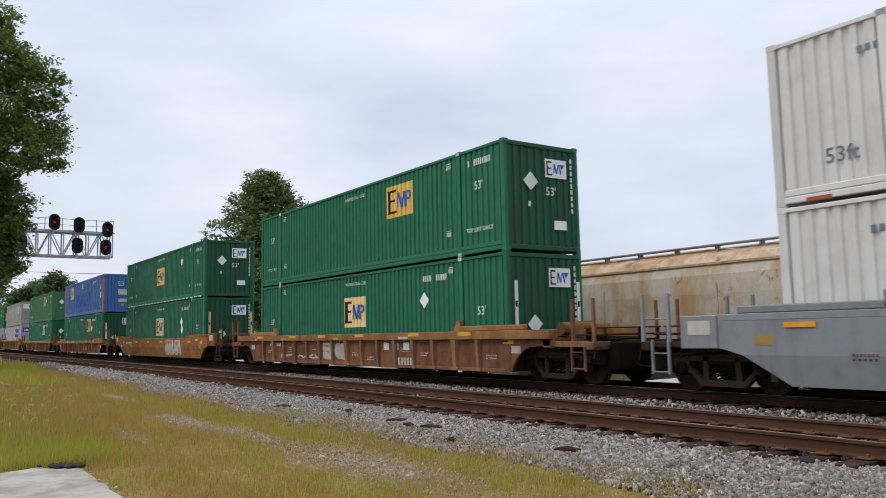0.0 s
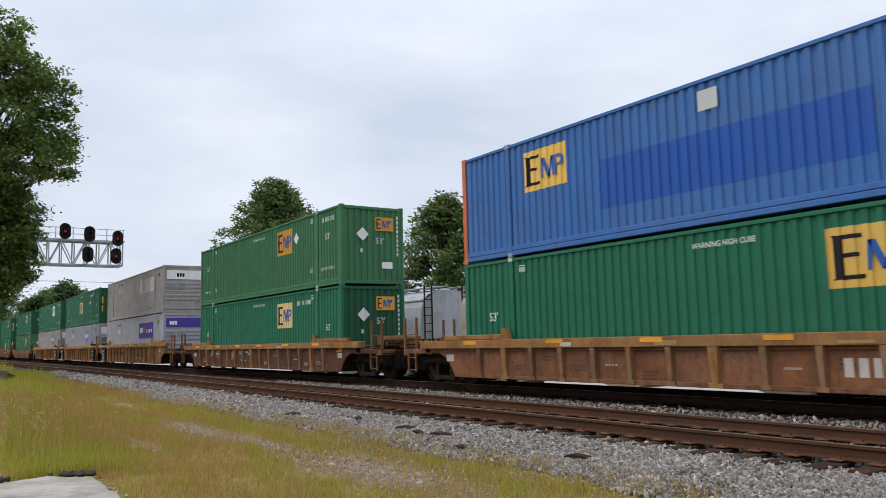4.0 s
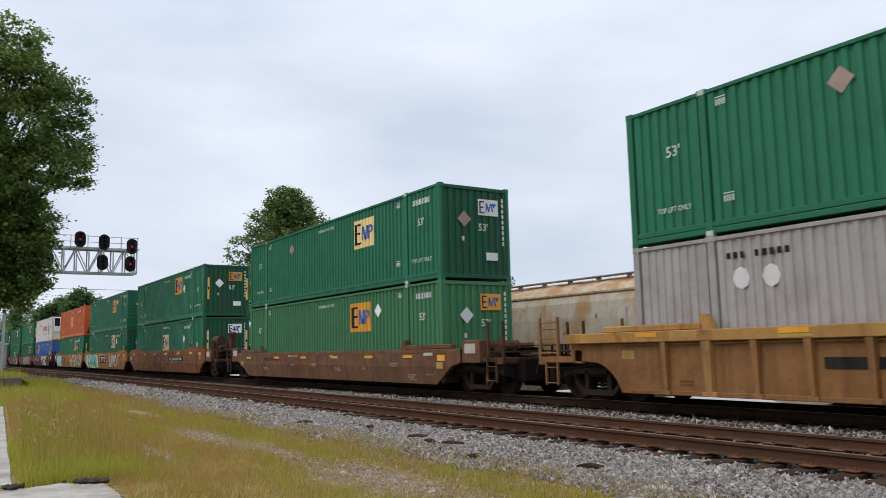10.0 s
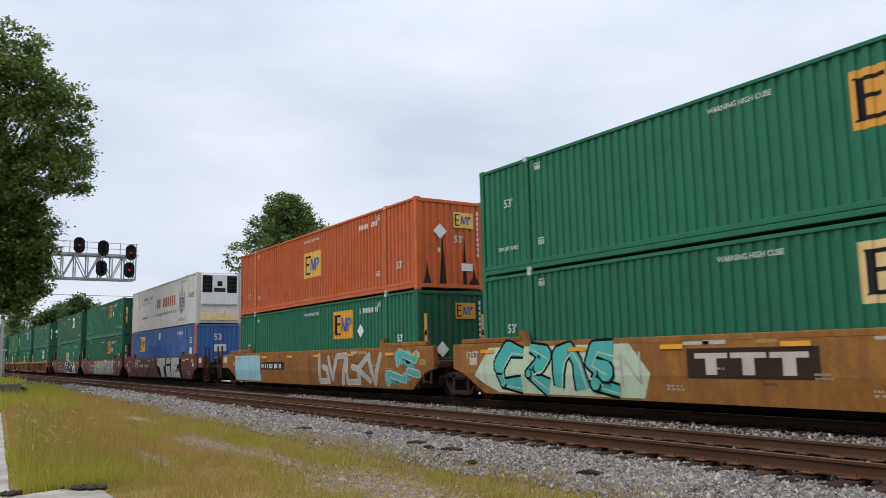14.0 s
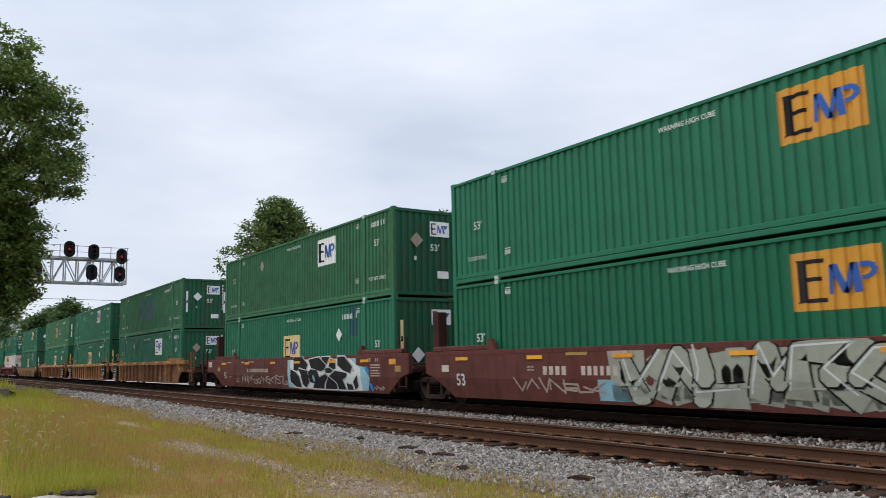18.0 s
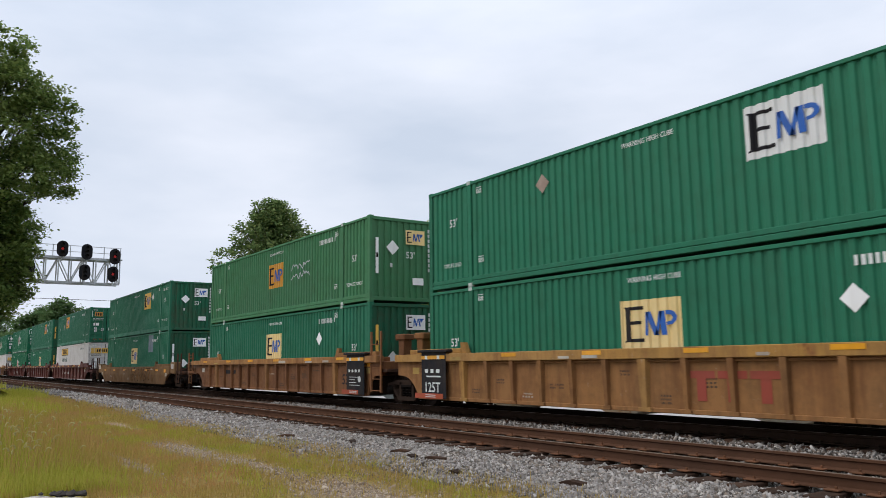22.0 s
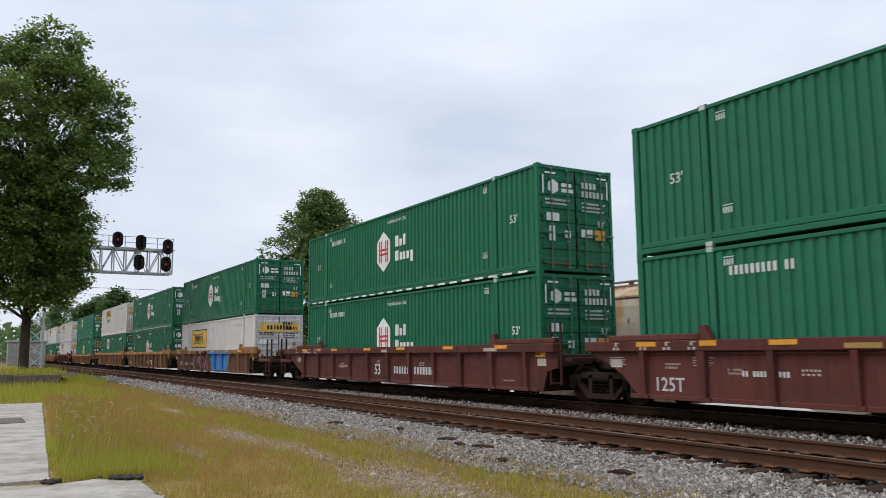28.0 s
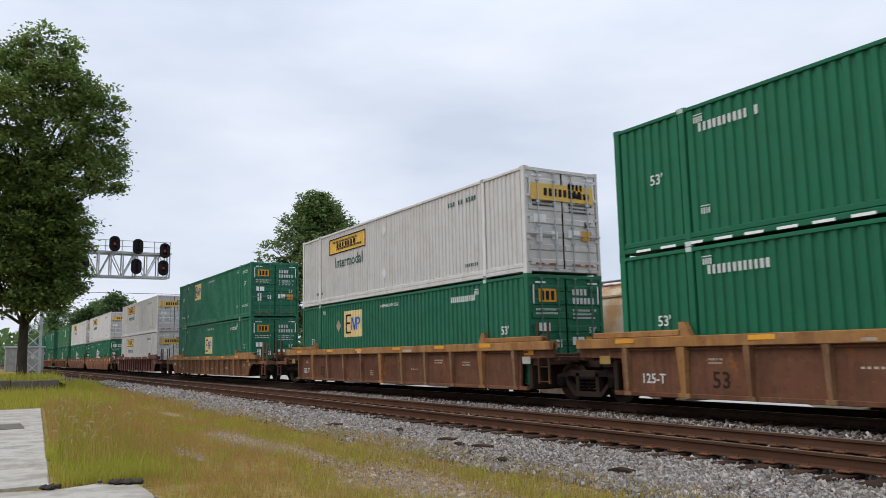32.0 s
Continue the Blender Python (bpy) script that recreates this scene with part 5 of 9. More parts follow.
    part("air_pipe", shared("air_pipe_end", lambda: Geo().tube([(0.8, -1.2, 0.80), (1.6, -1.22, 0.76), (2.3, -1.1, 0.70), (2.9, -0.6, 0.66)], 0.024, seg=6).tube([(0.9, -0.9, 1.06), (1.5, -0.92, 1.10), (2.1, -0.8, 1.06)], 0.02, seg=6), SOOT), None, p)
    part("brake_lever", shared("brake_lever_" + mat.name, lambda: Geo().prism([(1.75, 1.0), (2.2, 1.0), (2.1, 1.2), (1.95, 1.38), (1.75, 1.22)], -0.75, -0.68).box(1.5, 2.5, -0.6, -0.45, 1.02, 1.09, 0.01), mat), None, p)
    if brake:
        part("brake_valve", shared("brake_valve", lambda: Geo().box(1.75, 2.2, -1.2, -0.75, 1.04, 1.36, 0.04).tube([(1.85, -1.0, 1.36), (1.85, -1.0, 1.52)], 0.11, seg=12).box(2.3, 2.75, -1.1, -0.6, 1.30, 1.36, 0.01)
             , SOOT_BROWN), None, p, "sooty brake valve")
        part("brake_stand", shared("brake_" + mat.name, lambda: Geo().box(2.62, 2.84, -0.7, -0.38, 1.0, 2.32, 0.03).prism([(1.9, 1.35), (2.62, 1.75), (2.62, 2.25), (2.4, 2.0), (1.9, 1.62)], -0.66, -0.56).box(2.84, 2.92, -0.62, -0.46, 2.1, 2.32, 0.02)
             .tube([(2.95, -0.54 + 0.27 * math.cos(a), 2.21 + 0.27 * math.sin(a)) for a in [math.pi * i / 8 for i in range(17)]], 0.022, seg=6, caps=False).box(2.93, 2.96, -0.56, -0.52, 1.95, 2.47).box(2.93, 2.96, -0.8, -0.28, 2.19, 2.23).box(2.1, 3.0, -1.05, -0.2, 1.36, 1.52, 0.03).box(2.3, 2.9, -1.2, -0.9, 1.52, 1.66, 0.03), mat), None, p, "hand brake wheel on its stand")
        part("air_tank", shared("air_tank_" + mat.name, lambda: Geo().tube([(1.22, -0.95, 1.92), (1.30, -0.95, 1.92), (2.1, -0.95, 1.92), (2.18, -0.95, 1.92)], 0.235, seg=18).box(1.16, 1.24, -1.15, -0.75, 1.0, 1.85, 0.01).box(1.95, 2.03, -1.1, -0.8, 1.0, 1.75, 0.01), mat), None, p, "brown air reservoir")
    truck(car, 1.45 if not flip else -BOX_L - 1.45)


def end_shared(car, mat, flip, with_truck):
    """Articulated end: short deck over a truck that two units share."""
    base = Matrix() if not flip else Matrix.Translation((-BOX_L, 0, 0)) @ Matrix.Diagonal((-1, 1, 1, 1))
    body, mat = mat, END_OF.get(mat.name, SOOT_BROWN)
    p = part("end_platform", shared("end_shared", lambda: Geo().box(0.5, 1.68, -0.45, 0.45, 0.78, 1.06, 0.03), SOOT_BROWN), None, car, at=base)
    part("bulkhead", shared("bulkhead_low_" + mat.name, lambda: Geo().box(0.2, 0.62, -1.40, 1.40, 0.86, 1.16, 0.02), mat), None, p)
    part("deck_plate", shared("deck_short_" + mat.name, lambda: Geo().box(0.9, 1.3, -1.40, 1.40, 0.98, 1.08, 0.01), mat), None, p)
    if body in TANS:
        part("end_casting", shared("end_casting_" + body.name, lambda: Geo().box(0.55, 1.10, -1.42, -0.55, 1.06, 1.32, 0.03).box(0.62, 0.92, -1.40, -1.05, 1.32, 1.46, 0.02).box(0.55, 1.10, 0.55, 1.42, 1.06, 1.32, 0.03), body), None, p)
        for y in (-0.85, 0.85):
            post = shared("guide_post_" + body.name, lambda: Geo().prism([(-0.10, 1.0), (0.14, 1.0), (0.18, 1.98), (-0.13, 1.98)], -0.14, 0.14).box(-0.25, 0.27, -0.2, 0.2, 1.96, 2.15, 0.03), body)
            part("guide_post", post, None, p, "capped tan container guide post", at=(1.45 if not flip else 1.0, y, 0))
        if not flip:
            part("steps", shared("steps_wide_" + body.name, lambda: Geo().moved(ladder(0.36, 2.25), Matrix.Diagonal((1.5, 1, 1, 1))), body), None, p, "tall tan ladder", at=(0.80, -1.50, 0))
    elif not flip:
        part("steps", shared("steps_tall_" + mat.name, lambda: ladder(0.42, 1.95), mat), None, p, at=(0.78, -1.46, 0))
    if with_truck:
        truck(car, 1.90)
        part("bearing", shared("bearing", lambda: Geo().lathe([(0.0, -0.2), (0.42, -0.2), (0.42, 0.2), (0.0, 0.2)], 20), SOOT), None, p, at=pose(1.90, 0, 0.88, 90))


def well_car(x0, style, mat, zt, front, rear, label, chord=None, brake=False, seed=0, sprayed_ribs=None):
    car = thing("well_car", label, "rail car", pose(x0, RAIL_Y, 0), "cars of the freight train")
    key = f"{style}{zt}{mat.name}"
    mirror = Matrix.Diagonal((1, -1, 1, 1))
    for t in (Matrix(), mirror):
        part("side_wall", shared("well_side_" + key + front + rear, lambda: well_side(style, zt, front, rear), mat), None, car, at=t)
    top = (CHORD_TAN if mat == CAR_TAN else chord) or mat
    ahead, behind = end_profile(style, zt, front, False)[0][0], end_profile(style, zt, rear, True)[0][0]
    for t in (Matrix(), mirror):
        part("top_chord", shared("chord_" + key + top.name + front + rear, lambda: Geo().box(WELL_MID - behind, WELL_MID + ahead, -1.63 if style != "smooth" else -1.505, -1.36, zt - (0.20 if style != "smooth" else 0.11), zt + 0.015, 0.012), top), None, car, at=t)
        for s in (1, -1):
            q = Matrix.Translation((WELL_MID, 0, 0)) @ Matrix.Diagonal((s, 1, 1, 1)) @ t
            part("end_rail", shared("end_rail_" + key + top.name, lambda: Geo().box(6.25, 8.85, -1.50, -1.34, zt + 0.015, zt + 0.15, 0.02).prism([(6.0, zt + 0.015), (6.3, zt + 0.015), (6.3, zt + 0.30), (6.15, zt + 0.30)], -1.50, -1.38), top), None, car, at=q)
    if style != "smooth":
        part("bottom_sill", shared("sill_" + key, lambda: Geo().box(WELL_MID - 8.2, WELL_MID + 8.2, -1.53, -1.40, 0.24, 0.33, 0.01).box(WELL_MID - 8.2, WELL_MID + 8.2, 1.40, 1.53, 0.24, 0.33, 0.01), mat), None, car)
        pitch, ribs = (1.55, 11) if style in ("slope", "square") else (1.02, 15)
        part("brake_pipe", shared("brake_pipe_" + key, lambda: Geo().tube([(WELL_MID - 8.3, -1.535, zt - 0.245), (WELL_MID + 8.3, -1.535, zt - 0.245)], 0.022, seg=6), mat), None, car, "thin pipe under the top chord")
        for i in range(ribs):
            x = WELL_MID + pitch * (i - (ribs - 1) / 2)
            k = i - (ribs - 1) / 2
            main = k in ((-4, 0, 4) if pitch == 1.55 else (-6, 0, 6))
            tone = top if main else RIB_WORN if mat in (CAR_BROWN, CAR_DARK, CAR_RUST) else mat
            if sprayed_ribs and not main and sprayed_ribs[0] < x < sprayed_ribs[1]:
                tone = sprayed_ribs[2]
            rib = shared(f"rib_{zt}{tone.name}{main}", lambda: rib_post(zt, 1.6 if main else 1.0), tone)
            part("rib", rib, None, car, at=(x, 0, 0))
            part("rib", rib, None, car, at=Matrix.Translation((x, 0, 0)) @ mirror)
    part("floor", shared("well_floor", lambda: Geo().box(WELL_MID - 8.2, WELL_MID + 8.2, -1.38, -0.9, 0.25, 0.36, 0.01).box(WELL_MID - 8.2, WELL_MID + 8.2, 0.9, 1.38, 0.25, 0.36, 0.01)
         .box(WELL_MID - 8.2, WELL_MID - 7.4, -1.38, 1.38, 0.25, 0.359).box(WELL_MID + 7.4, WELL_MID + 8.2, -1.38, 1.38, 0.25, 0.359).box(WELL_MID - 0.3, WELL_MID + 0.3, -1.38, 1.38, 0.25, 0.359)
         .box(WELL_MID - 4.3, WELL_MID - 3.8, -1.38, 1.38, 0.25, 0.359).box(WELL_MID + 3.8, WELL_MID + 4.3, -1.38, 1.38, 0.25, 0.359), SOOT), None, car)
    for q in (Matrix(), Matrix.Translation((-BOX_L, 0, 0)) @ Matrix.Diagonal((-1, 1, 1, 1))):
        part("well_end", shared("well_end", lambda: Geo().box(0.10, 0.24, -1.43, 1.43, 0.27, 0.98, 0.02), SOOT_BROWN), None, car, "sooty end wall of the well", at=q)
    if style == "smooth":
        # added dark plate, only there to narrow the bright gap under smooth sides
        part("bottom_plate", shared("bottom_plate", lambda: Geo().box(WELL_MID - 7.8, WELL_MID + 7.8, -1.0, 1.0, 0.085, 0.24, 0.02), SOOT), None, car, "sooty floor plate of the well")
    if style == "slope":
        g = Geo()
        for k, q in enumerate((-16.55, -15.75, -15.1, -14.45)):
            flat_quad(g, q - 0.035, q + 0.035, zt - 0.09, zt - 0.01, -1.636)
            flat_quad(g, q - 0.035, q + 0.10, zt - 0.03, zt - 0.01, -1.637)
            bars(g, q - 0.10, q + 0.14, zt - 0.175, zt - 0.115, -1.636, 2, k)
        part("stencil", g, CREAM_INK, car, "cream load marks on the top chord")
        part("reflector", Geo().box(-14.25, -13.85, -1.638, -1.634, zt - 0.10, zt + 0.0), AMBER_TAG, car)
        g = Geo()
        for k in range(4):
            flat_quad(g, -16.9, -16.45 + 0.05 * (k % 2), zt - 0.34 - 0.05 * k, zt - 0.32 - 0.05 * k, -1.506)
            flat_quad(g, -14.55, -14.05 - 0.06 * (k % 2), zt - 0.34 - 0.05 * k, zt - 0.32 - 0.05 * k, -1.506)
        part("stencil", g, PALE_STENCIL, car, "worn small stencils")
    if front == "single":
        end_single(car, mat, False, style, brake)
    else:
        end_shared(car, mat, False, True)
    if rear == "single":
        end_single(car, mat, True, style)
    else:
        end_shared(car, mat, True, False)
    # amber reflector tape along the side
    rnd = random.Random(seed)
    stencils(car, style, mat, zt, seed)
    tape = shared("reflector", lambda: Geo().box(-0.28, 0.28, -0.004, 0.0, 0, 0.09), AMBER_TAG)
    face = -1.634 if style != "smooth" else -1.524
    for i, xx in enumerate((-15.6, -12.4, -9.6, -6.9, -4.0, -1.5)):
        part("reflector", tape, None, car, at=(xx + rnd.uniform(-0.2, 0.2), face, zt - 0.10 if style != "smooth" else zt - 0.24))
    part("reflector", shared("reflector_wide", lambda: Geo().box(-0.2, 0.2, -0.004, 0.0, 0, 0.17), AMBER_TAG), None, car, at=(0.22, -1.504, zt - 0.32))
    return car


def stencils(car, style, mat, zt, seed):
    """Worn data stencils, paper tags and small plates between the posts."""
    rnd = random.Random(300 + seed)
    pitch = 1.55 if style in ("slope", "square") else 1.02
    dark, pale = Geo(), Geo()
    for k in range(-7, 8):
        x = WELL_MID + pitch * (k + 0.5)
        if abs(x - WELL_MID) > 7.9 or rnd.random() < 0.35:
            continue
        g = pale if rnd.random() < (0.25 if mat in TANS else 0.6) else dark
        z, w = rnd.uniform(0.45, zt - 0.42), rnd.uniform(0.14, 0.30)
        for i in range(rnd.choice((1, 2, 2, 3))):
            bars(g, x - w, x + w * rnd.uniform(0.5, 1.0), z - 0.07 * i, z - 0.07 * i + 0.04, 0.0, rnd.choice((4, 5, 7, 9)), rnd.randrange(99))
    for g, m in ((dark, DARK_STENCIL), (pale, PALE_STENCIL)):
        if g.v:
            g.v = [(a, skin(style, c) - 0.005, c) for a, b, c in g.v]
            part("stencil", g, m, car, "worn small stencils")
    face = -1.634 if style != "smooth" else -1.504
    for i in range(4):
        x, m = WELL_MID + rnd.uniform(-7.8, 7.8), rnd.choice((TAG_PAPER, TAG_MUSTARD, PALE_STENCIL))
        w, h = rnd.uniform(0.10, 0.34), rnd.uniform(0.05, 0.10)
        part("tag", Geo().box(x - w, x + w, face - 0.003, face, zt - 0.17, zt - 0.17 + h), m, car, "faded tag")
    for s in (-1, 1):
        x, z = WELL_MID + s * 8.35 + rnd.uniform(-0.3, 0.3), zt - 0.42
        part("tag", Geo().box(x - 0.17, x + 0.17, -1.504, -1.5, z - 0.12, z + 0.06), rnd.choice((TAG_PAPER, TAG_MUSTARD)), car, "faded tag")


def car_mark(car, style, kind, x, z, h, mat, text="", w=1.0, seed=0, n=0):
    """Writing or a block sign on the near side of a well."""
    g = Geo()
    if text:
        word(g, text, x, z, h, 0.0)
        g.v = [(a, skin(style, c) - 0.006, c) for a, b, c in g.v]
        part("number", g, mat, car, "painted number")
    else:
        bars(g, x - w / 2, x + w / 2, z, z + h, 0.0, n or max(3, int(w / h * 1.35)), seed)
        g.v = [(a, skin(style, c) - 0.006, c) for a, b, c in g.v]
        part("lettering", g, mat, car, "painted block lettering")


def car_patch(car, style, x0, x1, z0, z1, mat, name="panel", label="", lift=0.004):
    g = Geo()
    zs = sorted({z0, z1, *([0.74] if z0 < 0.74 < z1 else [])})
    for a, b in zip(zs, zs[1:]):
        flat_quad(g, x0, x1, a, b, 0.0)
    g.v = [(a, skin(style, c) - lift, c) for a, b, c in g.v]
    part(name, g, mat, car, label)


def stroke(g, pts, w, lift, style):
    """A brush stroke on the near side through (x, z) points."""
    for i in range(len(pts) - 1):
        (ax, az), (bx, bz) = pts[i], pts[i + 1]
        n = max(1, int(math.hypot(bx - ax, bz - az) / 0.12))
        d = Vector((bx - ax, bz - az)).normalized()
        p = Vector((-d.y, d.x)) * w / 2
        for k in range(n):
            q0, q1 = k / n, (k + 1) / n
            a = Vector((ax + (bx - ax) * q0, az + (bz - az) * q0))
            b = Vector((ax + (bx - ax) * q1, az + (bz - az) * q1))
            ring = [a - p, b - p, b + p, a + p]
            g.add([(c.x, skin(style, c.y) - lift, c.y) for c in ring], [(0, 1, 2, 3)])
    for x, z in pts:
        m = 9
        g.add([(x + w / 2 * math.cos(2 * math.pi * i / m), skin(style, z + w / 2 * math.sin(2 * math.pi * i / m)) - lift - 0.0005, z + w / 2 * math.sin(2 * math.pi * i / m)) for i in range(m)], [tuple(range(m))])


def wedge(g, pts, ws, lift, style):
    """A sprayed stroke whose width changes from point to point."""
    for i in range(len(pts) - 1):
        a, b, wa, wb = Vector(pts[i]), Vector(pts[i + 1]), ws[i], ws[i + 1]
        d = (b - a).normalized()
        p = Vector((-d.y, d.x))
        n = max(1, int((b - a).length / 0.1))
        for k in range(n):
            q0, q1 = k / n, (k + 1) / n
            c0, c1, w0, w1 = a.lerp(b, q0), a.lerp(b, q1), (wa + (wb - wa) * q0) / 2, (wa + (wb - wa) * q1) / 2
            g.add([(c.x, skin(style, c.y) - lift, c.y) for c in (c0 - p * w0, c1 - p * w1, c1 + p * w1, c0 + p * w0)], [(0, 1, 2, 3)])
        if i:
            g.add([(a.x + wa / 2 * math.cos(0.4 + math.pi / 4 * k), skin(style, a.y) - lift - 0.0003, a.y + wa / 2 * math.sin(0.4 + math.pi / 4 * k)) for k in range(8)], [tuple(range(8))])


def wildstyle(car, style, x0, x1, z0, z1, n, fill, line, edge, seed, back=None, fat=0.3):
    """Overlapping fat slanted shapes, no letters, with dark outlines and thin pale edges over a sprayed ground."""
    rnd = random.Random(seed)
    mid = (z0 + z1) / 2
    low, high = z0 - 0.04, z1 + 0.02
    if back:
        g = Geo()
        for i in range(int((x1 - x0) / 0.3) + 1):
            x = x0 - 0.1 + 0.3 * i + rnd.uniform(-0.1, 0.1)
            wedge(g, [(x, z0 + rnd.uniform(0.0, 0.10)), (x + rnd.uniform(-0.15, 0.15), mid), (x + rnd.uniform(-0.2, 0.3), z1 - rnd.uniform(0.0, 0.16))], [0.45, 0.5, 0.4], 0.003, style)
        part("spray_cloud", g, back, car, "sprayed background")
    ga, gb, gc = Geo(), Geo(), Geo()
    step = (x1 - x0) / n
    lift = 0.006
    for i in range(n):
        a, m, b = x0 + step * (i + 0.02), x0 + step * (i + 0.5), x0 + step * (i + 1.0)
        lo, hi = z0 + 0.16, z1 - 0.16
        kinds = [[(a, hi), (a + 0.1, mid), (a, lo), (b, lo + 0.05)], [(a, lo), (m - 0.1, hi), (m + 0.15, mid - 0.05), (b, hi)], [(a, lo), (a, hi), (b, hi - 0.05), (m, mid), (b, lo)],
                 [(b, hi), (m - 0.1, hi), (a, mid), (m, lo), (b, lo + 0.08)], [(a, hi), (m, lo), (b, hi)], [(a, lo), (m, hi), (b, lo)]]
        pts = [(x + rnd.uniform(-0.12, 0.12) * step, z + rnd.uniform(-0.06, 0.06)) for x, z in kinds[(i + seed) % len(kinds)]]
        ws = [fat * rnd.uniform(0.55, 1.25) for _ in pts]
        wedge(gb, pts, [w + 0.075 for w in ws], lift, style)
        wedge(ga, pts, ws, lift + 0.0012, style)
        wedge(gc, [(x - 0.28 * w, z + 0.28 * w) for (x, z), w in zip(pts, ws)], [0.035] * len(pts), lift + 0.0022, style)
        lift += 0.0025
    for g in (ga, gb, gc):
        g.v = [(a, b, min(max(c, low), high)) for a, b, c in g.v]
    part("spray_outline", gb, line, car, "sprayed dark outline")
    part("spray_fill", ga, fill, car, "sprayed fat shapes")
    part("spray_edge", gc, edge, car, "thin sprayed highlight")


def clipped(pts, z, above):
    """The part of a polygon of (x, z) above or below a height."""
    out = []
    for (ax, az), (bx, bz) in zip(pts, pts[1:] + pts[:1]):
        if (az >= z) == above:
            out.append((ax, az))
        if (az >= z) != (bz >= z):
            out.append((ax + (bx - ax) * (z - az) / (bz - az), z))
    return out


def sprayed(g, pts, lift, style):
    """A filled polygon of (x, z) on the near side."""
    for q in ((clipped(pts, 0.74, True), clipped(pts, 0.74, False)) if style == "smooth" else (pts,)):
        if len(q) > 2:
            g.add([(x, skin(style, z) - lift, z) for x, z in q], [tuple(range(len(q)))])


def mural(car, style, fills, fill, line, edge, strokes=(), ground=None, back=None, w=0.34):
    """Large sprayed blocks and fat strokes with dark outlines and pale edges."""
    if ground:
        g = Geo()
        sprayed(g, ground, 0.003, style)
        part("spray_cloud", g, back, car, "sprayed background")
    gl, gf, ge = Geo(), Geo(), Geo()
    for k, pts in enumerate(fills):
        sprayed(gf, pts, 0.007 + 0.0006 * k, style)
        stroke(gl, pts + pts[:1], 0.09, 0.0045 + 0.0006 * k, style)
        mid = sum(p[0] for p in pts) / len(pts)
        stroke(ge, [p for p in pts if p[0] > mid], 0.05, 0.0095 + 0.0006 * k, style)
    lift = 0.006
    for pts in strokes:
        ws = [w * (0.8 + 0.35 * math.sin(2.1 * i + pts[0][0])) for i in range(len(pts))]
        wedge(gl, pts, [q + 0.12 for q in ws], lift, style)
        wedge(gf, pts, ws, lift + 0.0012, style)
        wedge(ge, [(a + 0.36 * q, b - 0.30 * q) for (a, b), q in zip(pts, ws)], [0.035] * len(pts), lift + 0.0022, style)
        lift += 0.0026
    part("spray_outline", gl, line, car, "sprayed dark outline")
    part("spray_fill", gf, fill, car, "sprayed fat shapes")
    part("spray_edge", ge, edge, car, "thin sprayed highlight")


def graffiti(car, style, x0, x1, z0, z1, n, fill, line, seed, back=None, w=0.16):
    """Sprayed shapes, no letters: fat bent strokes with an outline over an optional cloud."""
    rnd = random.Random(seed)
    if back:
        g = Geo()
        for i in range(int((x1 - x0) / 0.35)):
            x = x0 + 0.35 * i + rnd.uniform(0, 0.2)
            stroke(g, [(x, z0 + 0.16 + rnd.uniform(0, 0.08)), (x + rnd.uniform(-0.2, 0.3), z1 - 0.16 - rnd.uniform(0, 0.12))], 0.44, 0.003, style)
        part("spray_cloud", g, back, car, "sprayed background")
    ga, gb = Geo(), Geo()
    step = (x1 - x0) / n
    for i in range(n):
        a, b = x0 + step * i + 0.08, x0 + step * (i + 1) + 0.05
        m = (a + b) / 2
        lo, hi, mid = z0 + 0.12, z1 - 0.12, (z0 + z1) / 2
        shapes = [[(a, hi), (a, lo), (b, lo), (b, mid), (m, mid)], [(b, hi), (a, hi), (a, mid), (b, mid), (b, lo), (a, lo)], [(a, lo), (m, hi), (b, lo)], [(a, hi), (m, lo), (b, hi)],
                  [(a, lo), (a, hi), (b, lo), (b, hi)], [(b, hi), (a, mid), (b, lo)], [(a, hi), (b, hi), (m, lo)]]
        pts = [(x + rnd.uniform(-0.1, 0.1) * step, z + rnd.uniform(-0.07, 0.07)) for x, z in shapes[rnd.randrange(len(shapes))]]
        stroke(gb, pts, w + (0.015 if fill is line else 0.09), 0.006 + 0.0004 * i, style)
        stroke(ga, pts, w, 0.0095 + 0.0004 * i, style)
    part("spray_outline", gb, line, car, "sprayed outline")
    part("spray_fill", ga, fill, car, "sprayed letters like shapes")

# ---- the cars and their loads, from the head of the train to its tail ----
MOVING = []


def emp(x0, level, paint, label, panel="yellow", at=(-5.1, 2.05), z53=None, seed=0, dashes=False, diamonds=(), front="wall", front_panel="white", strips="", ribs="wide", warn=True, lift=True, rear=False):
    z = 0.36 if level == 0 else 3.256
    z53 = (1.75 if level else 1.33) if z53 is None else z53
    c = container("container", pose(x0, RAIL_Y, z), paint, label, front, ribs)
    lettering(c, ribs, z53, seed, dashes, diamonds, lift and level == 1, warn, rear_serial=rear)
    if panel:
        sign(c, ribs, panel, *at)
    if front in ("wall", "slat"):
        front_marks(c, front_panel, seed, strips, lower=(level == 0 and strips != ""))
    else:
        door_marks(c, front_panel if front_panel != "white" else "cream", seed)
    MOVING.append((c, x0, z))
    return c


def hub(x0, level, dashes=False, seed=0):
    z = 0.36 if level == 0 else 3.256
    c = container("container", pose(x0, RAIL_Y, z), GREEN_HUB, "deep green steel container with white hexagon sign and doors", "door")
    lettering(c, "wide", 1.45 if level else 1.33, seed, dashes, (), False, rear_serial=True)
    hex_sign(c, "wide", -8.95, 1.55 if level else 1.38, 1.45)
    door_marks(c, "hex", seed)
    MOVING.append((c, x0, z))


